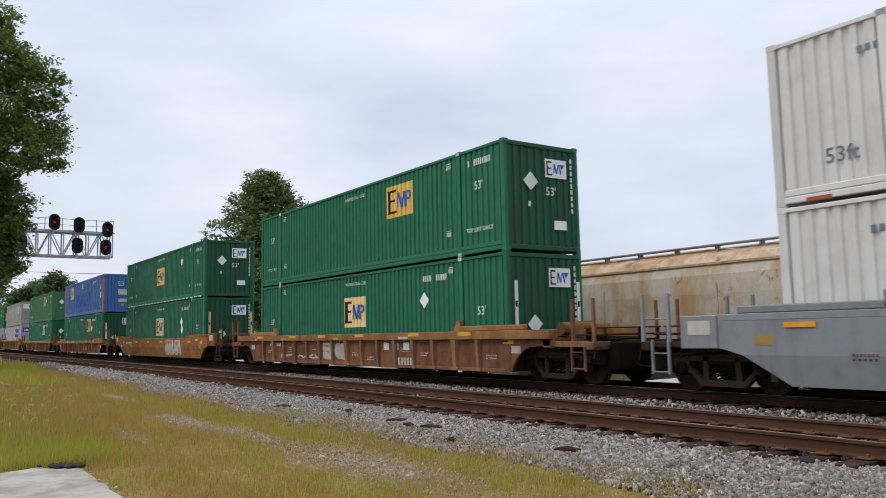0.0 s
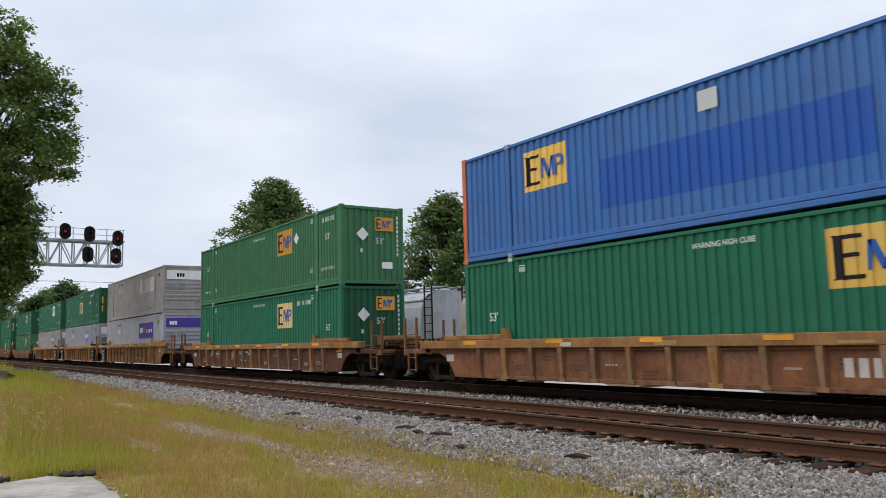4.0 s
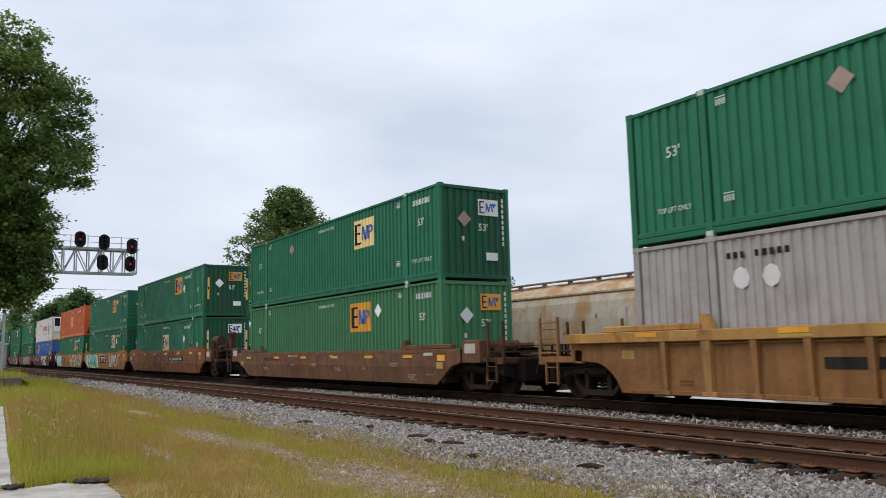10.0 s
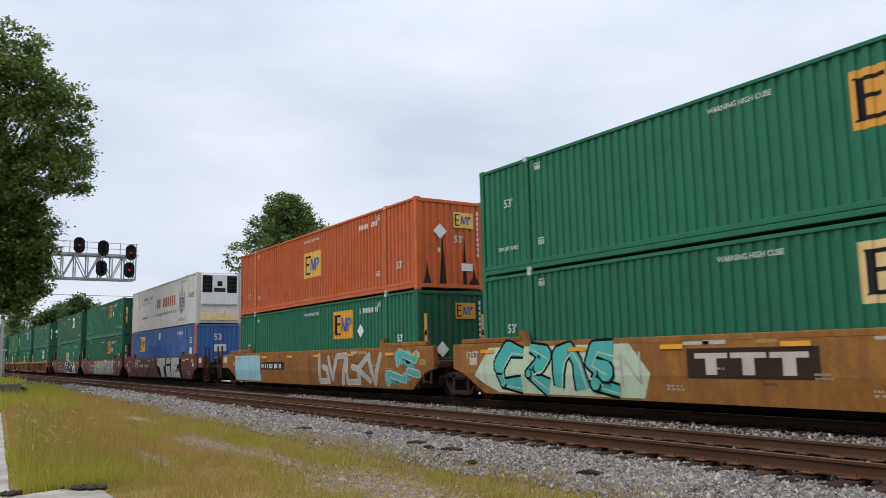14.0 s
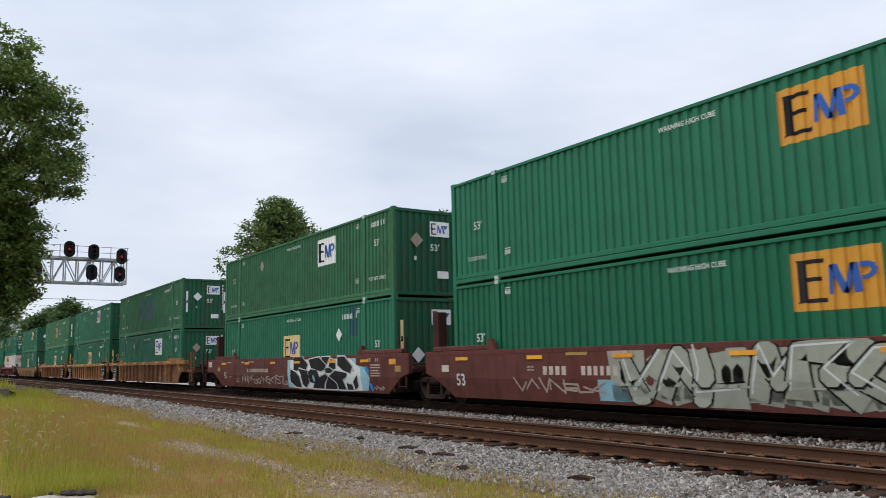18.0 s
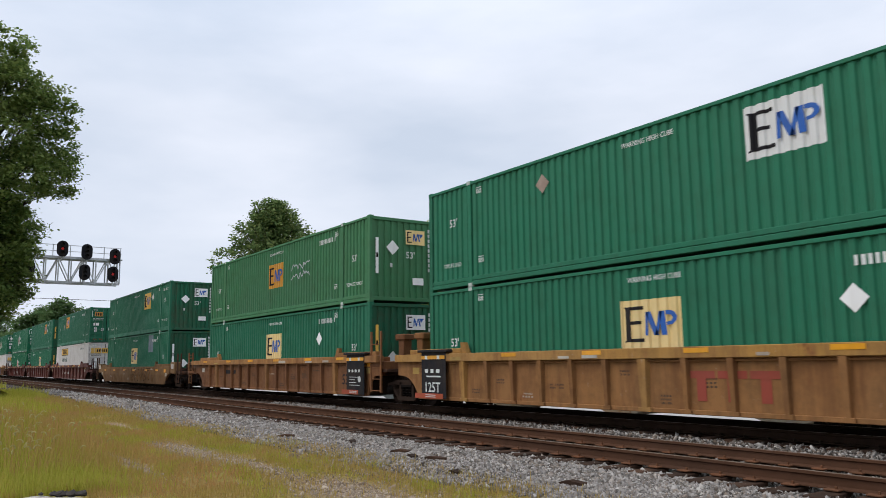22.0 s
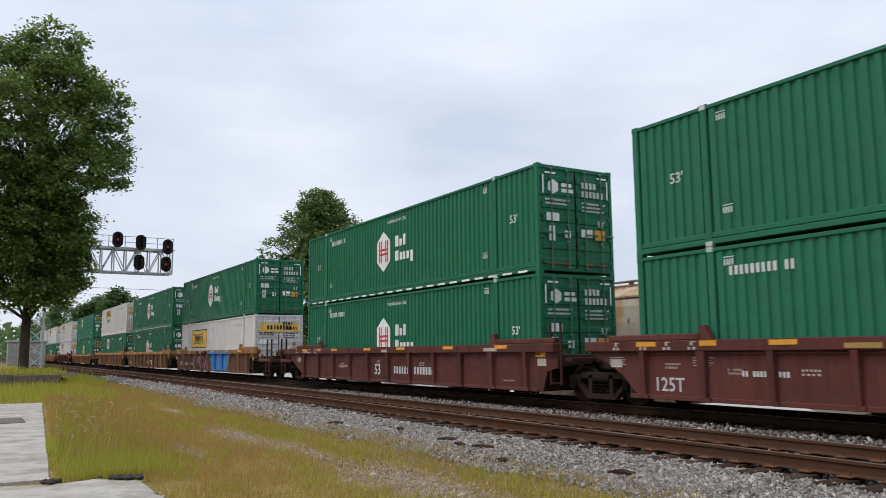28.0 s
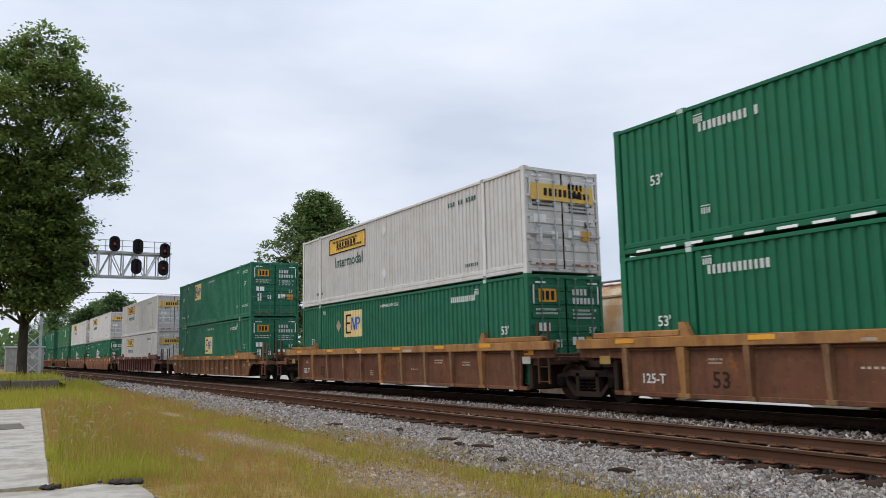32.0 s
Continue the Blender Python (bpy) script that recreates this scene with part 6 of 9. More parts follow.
def jb(x0, level, seed=0, big=False, word_under=False):
    z = 0.36 if level == 0 else 3.256
    c = container("container", pose(x0, RAIL_Y, z), WHITE_BOX, "white ribbed steel container with yellow sign and doors", "door", "fine")
    g = Geo()
    bars(g, -3.9, -2.3, 2.38, 2.52, SIDE_Y, 11, seed)
    bars(g, -3.0, -2.3, 0.45, 0.55, SIDE_Y, 7, seed + 1)
    bars(g, -14.6, -13.9, 0.45, 0.55, SIDE_Y, 7, seed + 2)
    if word_under:
        word(g, "Intermodal", -11.35, 1.42, 0.42, SIDE_Y)
    part("side_lettering", g, PALE_INK if not word_under else painted("dark_green_lettering", (0.02, 0.10, 0.07), 0.5), c, "printed lettering")
    if big:
        bar_sign(c, "fine", -13.4, -9.6, 1.28, 2.42, YELLOW_PANEL, BLACK_INK, 6, "yellow sign panel with black blocks")
    else:
        bar_sign(c, "fine", -13.2, -9.8, 1.98, 2.62, YELLOW_PANEL, BLACK_INK, 6, "yellow sign panel with black blocks")
    g = Geo()
    for zc in (0.8, 2.35):
        diamond(g, -8.3, zc, 0.2, SIDE_Y - 0.003)
    part("placard_holder", g, WHITE_COOL, c, "metal placard holders")
    door_marks(c, "yellow", seed, True)
    MOVING.append((c, x0, z))


def courier(x0, level, paint, faded, label, hx=-11.8):
    z = 0.36 if level == 0 else 3.256
    c = container("container", pose(x0, RAIL_Y, z), paint, label, "slat", "fine")
    g = Geo()
    drape(g, "fine", -5.95, -2.35, 1.45, 2.45)
    if faded == 2:
        g = Geo()
        for i in range(17):
            drape(g, "fine", -5.95 + 0.21 * i, -5.85 + 0.21 * i, 1.5, 2.4)
        p = part("peeled_panel", g, WHITE_COOL, c, "peeled pale sign panel")
    else:
        p = part("sign_panel", g, PURPLE_FADED if faded else PURPLE_PANEL, c, "faded purple sign panel" if faded else "purple sign panel")
        g = Geo()
        bars(g, -5.7, -4.85, 1.8, 2.15, SIDE_Y - 0.006, 3, 2)
        if not faded:
            bars(g, -4.1, -2.6, 1.8, 2.02, SIDE_Y - 0.006, 9, 4)
        part("sign_lettering", g, WHITE_CLEAN, p)
        g = Geo()
        bars(g, -4.82, -4.25, 1.8, 2.15, SIDE_Y - 0.006, 2, 8)
        part("sign_lettering", g, RED_FADED if not faded else WHITE_CLEAN, p)
    if faded == 1:
        g = Geo()
        for i in range(9):
            drape(g, "fine", -4.5 + 0.24 * i, -4.4 + 0.24 * i, 1.45, 2.4, 0.009)
        part("peeled_strip", g, paint, c, "bare peeled strips")
    g = Geo()
    for x in (hx - 0.31, hx + 0.31):
        g.add([(x + 0.18 * math.cos(t), SIDE_Y - 0.003, 2.05 + 0.21 * math.sin(t)) for t in [math.pi / 4 * i for i in range(8)]], [tuple(range(8))])
    part("placard_holder", g, WHITE_COOL if not faded == 2 else HOPPER_WHITE, c, "pale placard holders")
    g = Geo()
    bars(g, hx - 0.6, hx + 0.75, 2.42, 2.54, SIDE_Y, 9, 3)
    bars(g, -1.3, -0.9, 2.3, 2.5, SIDE_Y, 3, 5)
    word(g, "TOP LIFT ONLY", -3.0, 0.4, 0.12, SIDE_Y)
    part("side_lettering", g, BLACK_INK, c, "small dark lettering")
    g = Geo()
    front_quad(g, -1.1, 1.1, 2.05, 2.6, 0.004)
    p = part("front_sign", g, WHITE_CLEAN if faded else PURPLE_PANEL, c, "white panel" if faded else "purple panel")
    g = Geo()
    for k in range(3):
        front_quad(g, -0.5 + 0.16 * k - (0.4 if not faded else 0), -0.38 + 0.16 * k - (0.4 if not faded else 0), 2.2, 2.42, 0.009)
    part("sign_lettering", g, SOOT if faded else WHITE_CLEAN, p)
    g = Geo()
    for y in (-0.85, -0.2):
        g.add([(0.012, y + 0.24 * math.cos(t), 1.62 + 0.2 * math.sin(t)) for t in [math.pi / 4 * i for i in range(8)]], [tuple(range(8))])
    front_quad(g, 0.82, 1.05, 0.62, 0.95, 0.012)
    part("placard_holder", g, SILVER, c, "grey placard holders")
    MOVING.append((c, x0, z))


def blue_box(x0, level, seed):
    z = 0.36 if level == 0 else 3.256
    c = container("container", pose(x0, RAIL_Y, z), BLUE, "blue steel container with orange corner posts", "wall", "wide", post=ORANGE_POST)
    sign(c, "wide", "yellow", -12.8, 2.05)
    g = Geo()
    drape(g, "wide", -11.0, -5.0, 0.75, 1.85)
    part("painted_patch", g, BLUE_PATCH, c, "brighter blue painted-over patch")
    g = Geo()
    flat_quad(g, -8.3, -7.85, 2.25, 2.65, SIDE_Y)
    flat_quad(g, -1.2, -0.7, 1.15, 1.6, SIDE_Y)
    word(g, "53", -0.95, 1.85, 0.34, SIDE_Y)
    bars(g, -3.9, -2.6, 2.4, 2.58, SIDE_Y, 10, seed)
    word_front(g, "53", -0.05, 2.0, 0.36, 0.01)
    front_quad(g, -0.25, 0.45, 1.35, 1.75, 0.01)
    front_quad(g, -0.2, 0.45, 0.8, 1.05, 0.01)
    part("side_lettering", g, WHITE_INK, c, "white lettering and stickers")
    g = Geo()
    front_quad(g, -0.02, 0.2, 0.5, 0.68, 0.01)
    flat_quad(g, -0.95, -0.7, 0.35, 0.55, SIDE_Y)
    part("sticker", g, AMBER_PANEL, c, "amber sticker")
    MOVING.append((c, x0, z))


def reefer(x0):
    z = 3.256
    c = container("refrigerated_container", pose(x0, RAIL_Y, z), WHITE_BOX, "white refrigerated container with dark cooling vents", "none", "flat")
    g = Geo().box(-0.09, -0.05, -1.19, 1.19, 0.1, BOX_H - 0.02)
    part("front_wall", g, WHITE_BOX, c)
    u = part("cooling_unit", Geo().box(-0.05, 0.10, -1.05, 1.05, 1.05, 2.82, 0.06), WHITE_CLEAN, c, "white cooling unit")
    for y0, y1 in ((-0.98, -0.42), (0.42, 0.98)):
        g = Geo().box(0.10, 0.112, y0, y1, 1.75, 2.72, 0.005)
        part("vent", g, BLACK_PANEL, u, "black louvred vent")
        for k in range(4):
            part("louvre", Geo().box(0.112, 0.13, y0 + 0.03, y1 - 0.03, 1.85 + 0.22 * k, 1.93 + 0.22 * k, 0.004), SOOT, u)
    part("control_panel", Geo().box(0.10, 0.118, -0.32, 0.32, 1.80, 2.02, 0.005).box(0.10, 0.118, -0.14, 0.14, 2.12, 2.40, 0.005), BLACK_PANEL, u)
    part("lower_bay", Geo().box(-0.05, 0.02, -1.05, 1.05, 0.2, 0.62, 0.01).box(-0.05, 0.05, -0.4, -0.34, 0.12, 0.72).box(-0.05, 0.05, 0.34, 0.40, 0.12, 0.72), CREAM_PANEL, c, "stained pallet bay")
    for i in range(12):
        g = Geo()
        flat_quad(g, -15.604 + 1.3 * i, -15.596 + 1.3 * i, 0.2, 2.75, SIDE_Y)
        part("seam", g, WHITE_COOL, c)
    g = Geo()
    bars(g, -13.3, -10.1, 2.06, 2.28, SIDE_Y - 0.003, 18, 2)
    bars(g, -13.3, -10.6, 1.86, 1.92, SIDE_Y - 0.003, 30, 3)
    bars(g, -13.2, -11.6, 0.85, 0.98, SIDE_Y - 0.003, 13, 6)
    word(g, "GLOBAL TRANSPORTATION", -6.5, 0.88, 0.17, SIDE_Y - 0.003, 1.55)
    word(g, "TOP LIFT ONLY", -3.0, 0.30, 0.17, SIDE_Y - 0.003)
    word(g, "TOP LIFT ONLY", -13.2, 0.30, 0.13, SIDE_Y - 0.003)
    word(g, "STACK LIMIT 3 HIGH", -3.0, 2.55, 0.12, SIDE_Y - 0.003)
    bars(g, -1.5, -0.5, 1.55, 1.85, SIDE_Y - 0.003, 8, 3)
    part("side_lettering", g, SLATE_INK, c, "slate blue-grey lettering")
    g = Geo()
    bars(g, -8.9, -4.2, 1.35, 1.95, SIDE_Y - 0.003, 9, 12)
    part("sign_lettering", g, RED_FADED, c, "brick red block lettering")
    g = Geo()
    g.add([(-3.4, SIDE_Y - 0.003, 1.7), (-3.35, SIDE_Y - 0.003, 1.0), (-3.0, SIDE_Y - 0.003, 0.72), (-2.65, SIDE_Y - 0.003, 1.0), (-2.6, SIDE_Y - 0.003, 1.7)], [(0, 1, 2, 3, 4)])
    p = part("crest", g, BLUE_INK, c, "blue and gold shield")
    g = Geo()
    for zz in (1.0, 1.22, 1.44):
        flat_quad(g, -3.22, -2.78, zz, zz + 0.12, SIDE_Y - 0.006)
    part("crest_bars", g, AMBER_PANEL, p)
    g = Geo()
    for s in (-1, 1):
        g.add([(-3.0 + s * 0.42, SIDE_Y - 0.003, 1.0), (-3.0 + s * 0.6, SIDE_Y - 0.003, 0.85), (-3.0 + s * 0.62, SIDE_Y - 0.003, 1.95), (-3.0 + s * 0.45, SIDE_Y - 0.003, 2.05)], [(0, 1, 2, 3)])
    g.add([(-3.35, SIDE_Y - 0.003, 1.75), (-2.65, SIDE_Y - 0.003, 1.75), (-2.85, SIDE_Y - 0.003, 2.2), (-3.0, SIDE_Y - 0.003, 2.42), (-3.15, SIDE_Y - 0.003, 2.2)], [(0, 1, 2, 3, 4)])
    part("crest_figures", g, SILVER, p)
    g = Geo()
    for zc in (1.0, 1.5):
        diamond(g, -9.3, zc, 0.2, SIDE_Y - 0.003)
    part("placard_holder", g, HOPPER_WHITE, c, "metal placard holders")
    MOVING.append((c, x0, z))


def scrawl(c, x0, x1, z0, z1, seed):
    """Faint pale scribbles on the side of a container."""
    rnd = random.Random(seed)
    g = Geo()
    for row in range(2):
        z = z0 + (z1 - z0) * (0.08 + 0.5 * row)
        a = (x0, z)
        for i in range(16):
            b = (x0 + (x1 - x0) * (i + 1) / 16, z + rnd.uniform(0, 0.4) * (z1 - z0))
            d = Vector((b[0] - a[0], b[1] - a[1])).normalized() * 0.022
            g.add([(a[0] - d.y, SIDE_Y - 0.002, a[1] + d.x), (a[0] + d.y, SIDE_Y - 0.002, a[1] - d.x), (b[0] + d.y, SIDE_Y - 0.002, b[1] - d.x), (b[0] - d.y, SIDE_Y - 0.002, b[1] + d.x)], [(0, 1, 2, 3)])
            a = b
    part("spray_edge", g, HOPPER_WHITE, c, "faint pale scribble")


def white_box(x0, level):
    z = 0.36 if level == 0 else 3.256
    c = container("container", pose(x0, RAIL_Y, z), WHITE_COOL, "white ribbed steel container", "door", "wide")
    g = Geo()
    word(g, "53ft", -14.95, 0.62, 0.26, SIDE_Y)
    bars(g, -14.6, -14.2, 2.3, 2.42, SIDE_Y, 3, 2)
    bars(g, -3.9, -2.5, 2.38, 2.52, SIDE_Y, 10, 4)
    part("side_lettering", g, SLATE_INK, c, "slate grey lettering")
    g = Geo()
    for i in range(9):
        flat_quad(g, -15.6 + 1.8 * i, -15.15 + 1.8 * i, 0.05, 0.11, -BOX_W - 0.003)
    part("reflective_tape", g, RED_FADED, c, "red and white reflective tape")
    door_marks(c, None, 3, True)
    MOVING.append((c, x0, z))


def car(x0, *args, **kw):
    w = well_car(x0, *args, **kw)
    MOVING.append((w, x0, 0.0))
    return w


def block_emblem(w, style, x0, x1, z0, z1, ink=None):
    """Three stepped blocks, white on a dark board or in one faded ink on the bare side."""
    if not ink:
        car_patch(w, style, x0, x1, z0, z1, SOOT_BROWN, "sign_board", "dark sign board", 0.004)
    g, h, n = Geo(), z1 - z0, (x1 - x0) * 0.27
    y = min(skin(style, z0 + 0.1), skin(style, z1)) - 0.009
    for k in range(3):
        a = x0 + (x1 - x0) * (0.07 + 0.295 * k)
        flat_quad(g, a, a + n, z1 - h * 0.34, z1 - h * 0.16, y)
        flat_quad(g, a + n * 0.33, a + n * 0.67, z0 + h * 0.12, z1 - h * 0.34, y)
    part("sign_lettering", g, ink or CREAM_INK, w, "faded block emblem" if ink else "white block emblem")


def end_column(w):
    part("end_column", shared("end_column", lambda: Geo().box(-17.05, -16.75, -1.42, -1.12, 1.40, 2.58, 0.02), END_MAROON), None, w, "sooty upright column")


def panel_pair(w, style, zt, front, rear):
    """Black stencil boards of the tan units, with a red foot."""
    for x in ([-0.32] if front else []) + ([-15.48] if rear else []):
        car_patch(w, style, x - 0.60, x + 0.60, 0.28, zt + 0.06, BLACK_PANEL, "stencil_board", "black stencil board", 0.14)
        y = -1.646
        part("board_shelf", Geo().box(x - 0.74, x + 0.72, -1.70, -1.40, zt + 0.06, zt + 0.13, 0.01), BLACK_PANEL, w, "black shelf over the stencil board")
        part("reflector", Geo().box(x - 0.62, x + 0.55, -1.648, -1.642, zt - 0.13, zt - 0.03), AMBER_TAG, w, "amber reflector band")
        g = Geo()
        if x < -8:
            word(g, "125T", x - 0.03, 0.46, 0.27, y)
            bars(g, x - 0.42, x + 0.42, 0.98, 1.08, y, 3, 4)
            flat_quad(g, x - 0.35, x + 0.35, 0.86, 0.90, y)
        else:
            bars(g, x - 0.46, x + 0.42, 0.98, 1.07, y, 4, 4)
            for k, q in ((0, 0.30), (1, 0.05), (2, 0.0), (3, 0.34)):
                flat_quad(g, x - 0.40, x + q, 0.56 + 0.085 * k, 0.58 + 0.085 * k, y)
            g.add([(x + 0.28 + 0.10 * math.cos(a), y, 0.76 + 0.10 * math.sin(a)) for a in [math.pi / 6 * i for i in range(12)]], [tuple(range(12))])
        for k in (-0.35, 0.25):
            flat_quad(g, x + k - 0.06, x + k + 0.06, zt - 0.13, zt - 0.03, -1.652)
        part("stencil_number", g, WHITE_INK, w, "white stencil marks")
        car_patch(w, style, x - 0.95, x + (0.45 if x < -8 else 0.2), 0.28, 0.42, RED_FADED, "red_foot", "faded red patch", 0.143)
        g = Geo()
        for k in range(2):
            flat_quad(g, x - 0.4, x + 0.1, 0.315 + 0.05 * k, 0.335 + 0.05 * k, -1.648)
        part("foot_marks", g, WHITE_INK, w)


OFFSETS = {"0": 8.47, "A": -15.05, "B": -38.65, "C": -62.29, "E": -85.87, "F": -109.41, "G": -128.95, "H": -148.53, "I": -172.14, "J": -195.86, "K": -215.36, "L": -234.88,
           "M": -258.51, "N": -277.99, "O": -297.43, "R": -321.12, "S": -340.70, "T": -360.42, "U": -384.00, "V": -407.65, "X": -427.35, "Y": -446.95, "Z": -470.50, "a": -490.0,
           "b": -509.57, "c": -533.1, "d": -556.8}
x = OFFSETS
SINGLE, MIDDLE = "single", "shared"

# grey car with white boxes at the head
w = car(x["0"], "smooth", CAR_GREY, 1.45, SINGLE, SINGLE, "clean grey smooth-sided well car", seed=1)
white_box(x["0"], 0), white_box(x["0"], 1)

w = car(x["A"], "rib", CAR_RUST, 1.25, SINGLE, SINGLE, "rust-brown ribbed well car with chalk graffiti", CHORD_YEL, seed=2)
car_mark(w, "rib", "", -4.9, 0.76, 0.28, WHITE_INK, "", 1.7, 4, 3)
car_mark(w, "rib", "", -4.6, 0.32, 0.22, PALE_SPRAY, "", 1.0, 5)
car_mark(w, "rib", "", -14.1, 0.85, 0.12, WHITE_INK, "", 1.1, 7)
graffiti(w, "rib", -9.9, -8.3, 0.45, 1.1, 3, PALE_SPRAY, GREY_SPRAY, 3, None, 0.2)
graffiti(w, "rib", -13.6, -12.6, 0.35, 0.62, 3, PALE_SPRAY, PALE_SPRAY, 8, None, 0.05)
graffiti(w, "rib", -12.1, -10.4, 0.38, 0.62, 4, PALE_SPRAY, PALE_SPRAY, 9, None, 0.04)
emp(x["A"], 0, GREEN, "green steel container with cream and blue sign in a well", "cream", (-8.05, 1.62), seed=1, diamonds=[(-3.8, 1.82)], front_panel="white", strips="white")
emp(x["A"], 1, GREEN, "green steel container with yellow and blue sign", "yellow", (-5.1, 2.05), seed=2, front_panel="white")

w = car(x["B"], "smooth", CAR_ORANGE, 1.25, SINGLE, SINGLE, "orange-brown smooth well car with white graffiti", None, seed=3)
graffiti(w, "smooth", -6.0, -3.2, 0.35, 1.2, 5, PALE_SPRAY, PALE_SPRAY, 12, PALE_SPRAY, 0.06)
car_mark(w, "smooth", "", -0.95, 0.62, 0.24, BLACK_INK, "53")
car_mark(w, "smooth", "", -14.4, 0.92, 0.14, WHITE_INK, "", 1.5, 4)
emp(x["B"], 0, GREEN, "green steel container with cream and blue sign in a well", "cream", (-8.1, 1.55), seed=3, diamonds=[(-3.85, 1.75), (-3.75, 1.35)], front_panel="white", strips="cream")
emp(x["B"], 1, GREEN, "green steel container with yellow sign and white dashes", "yellow", (-8.1, 1.57), seed=4, dashes=True, diamonds=[(-3.9, 2.09)], front_panel="white")

w = car(x["C"], "rib", CAR_RUST, 1.2, SINGLE, SINGLE, "orange-rust ribbed well car under a blue container", CHORD_YEL, seed=5)
car_mark(w, "rib", "", -5.0, 0.5, 0.3, PALE_SPRAY, "", 1.4, 6)
emp(x["C"], 0, GREEN, "green steel container with yellow sign in a well", "yellow", (-5.2, 2.05), seed=5, diamonds=[(-3.9, 1.81)], front_panel="white", strips="cream")
blue_box(x["C"], 1, 3)

w = car(x["E"], "rib", CAR_DARK, 1.25, SINGLE, SINGLE, "dark brown ribbed well car with blue scrawl", CHORD_YEL, seed=6)
graffiti(w, "rib", -9.8, -8.5, 0.75, 1.05, 5, SKY_SPRAY, SKY_SPRAY, 21, None, 0.05)
graffiti(w, "rib", -9.6, -8.9, 0.42, 0.66, 4, SKY_SPRAY, SKY_SPRAY, 23, None, 0.03)
car_patch(w, "rib", -13.66, -13.08, 0.80, 1.01, TAG_PAPER, "number_board", "worn pale number board")
car_patch(w, "rib", -12.92, -12.16, 0.80, 1.01, TAG_PAPER, "number_board", "worn pale number board")
car_mark(w, "rib", "", -13.35, 0.84, 0.13, BLACK_INK, "", 0.46, 8, 4)
car_mark(w, "rib", "", -12.54, 0.84, 0.13, BLACK_INK, "", 0.62, 9, 6)
car_mark(w, "rib", "", -12.5, 0.66, 0.07, TAG_MUSTARD, "", 0.7, 9, 9)
g = Geo()
g.add([(-10.58 + 0.16 * math.cos(a), -1.506, 0.81 + 0.17 * math.sin(a)) for a in [math.pi / 8 * i for i in range(16)]], [tuple(range(16))])
part("tag", g, TAG_MUSTARD, w, "round mustard tag")
emp(x["E"], 0, GREEN, "green steel container with amber and blue sign in a well", "cream", (-5.1, 2.01), seed=7, front_panel="amber")
emp(x["E"], 1, GREEN_LIGHT, "light green steel container with amber and blue sign", "amber", (-5.1, 2.08), seed=8, front_panel="amber", diamonds=[(-3.9, 2.1)])

w = car(x["F"], "rib", CAR_TAN, 1.48, SINGLE, MIDDLE, "yellow-tan ribbed well car unit", CHORD_YEL, seed=9)
car_mark(w, "rib", "", -1.28, 0.58, 0.34, BLACK_INK, "53")
panel_pair(w, "rib", 1.48, False, True)
car_patch(w, "rib", -12.15, -9.36, 0.78, 0.97, BLACK_PANEL, "number_board", "black number board", 0.01)
car_mark(w, "rib", "", -11.55, 0.82, 0.11, WHITE_INK, "", 0.9, 2)
car_mark(w, "rib", "", -10.55, 0.82, 0.11, WHITE_INK, "", 0.7, 3)
for q in (-12.65, -3.5, -14.6):
    car_mark(w, "rib", "", q, 0.62, 0.06, DARK_STENCIL, "", 0.5, 4)
courier(x["F"], 0, GREY_COOL, 0, "cool grey steel container with purple sign", -12.02)
courier(x["F"], 1, GREY_WARM, 2, "warm grey container with a peeled white sign")
w = car(x["G"], "rib", CAR_TAN, 1.48, MIDDLE, MIDDLE, "yellow-tan ribbed well car unit with red mark", CHORD_YEL, seed=10)
panel_pair(w, "rib", 1.48, True, True)
block_emblem(w, "rib", -7.2, -4.95, 0.40, 1.17, RED_WORN)
car_mark(w, "rib", "", -1.28, 0.58, 0.34, BLACK_INK, "53")
courier(x["G"], 0, GREY_COOL, 1, "pale grey container with a torn purple sign")
emp(x["G"], 1, GREEN, "green steel container with cream and blue sign", "cream", (-8.1, 1.59), seed=11, diamonds=[(-3.9, 1.84)], front_panel="white", strips="yellow", z53=1.45)
w = car(x["H"], "rib", CAR_TAN, 1.48, MIDDLE, SINGLE, "yellow-tan ribbed well car end unit", CHORD_YEL, seed=11)
panel_pair(w, "rib", 1.48, True, False)
car_mark(w, "rib", "", -1.28, 0.58, 0.34, BLACK_INK, "53")
car_patch(w, "rib", -11.95, -9.2, 0.78, 0.97, BLACK_PANEL, "number_board", "black number board", 0.01)
car_mark(w, "rib", "", -11.4, 0.82, 0.11, WHITE_INK, "", 0.8, 2)
car_mark(w, "rib", "", -10.4, 0.82, 0.11, WHITE_INK, "", 0.8, 5)
courier(x["H"], 0, GREY_WARM, 1, "pale grey container with a worn purple sign", -13.25)
emp(x["H"], 1, GREEN, "green steel container with white and blue sign", "white", (-5.0, 2.06), seed=12, diamonds=[(-11.4, 2.27)], front_panel="white")

w = car(x["I"], "smooth", CAR_OCHRE, 1.22, SINGLE, SINGLE, "dull brown smooth well car", None, seed=13)
car_mark(w, "smooth", "", -13.0, 0.90, 0.13, BLACK_INK, "", 1.6, 5)
emp(x["I"], 0, GREEN_LIGHT, "light green steel container with amber sign in a well", "amber", (-5.2, 2.02), seed=14, diamonds=[(-3.9, 2.18)], front_panel="amber", z53=1.75)
emp(x["I"], 1, GREEN, "green steel container with white and yellow sign", "cream", (-4.9, 2.02), seed=15, diamonds=[(-11.3, 2.2)], front_panel="white")

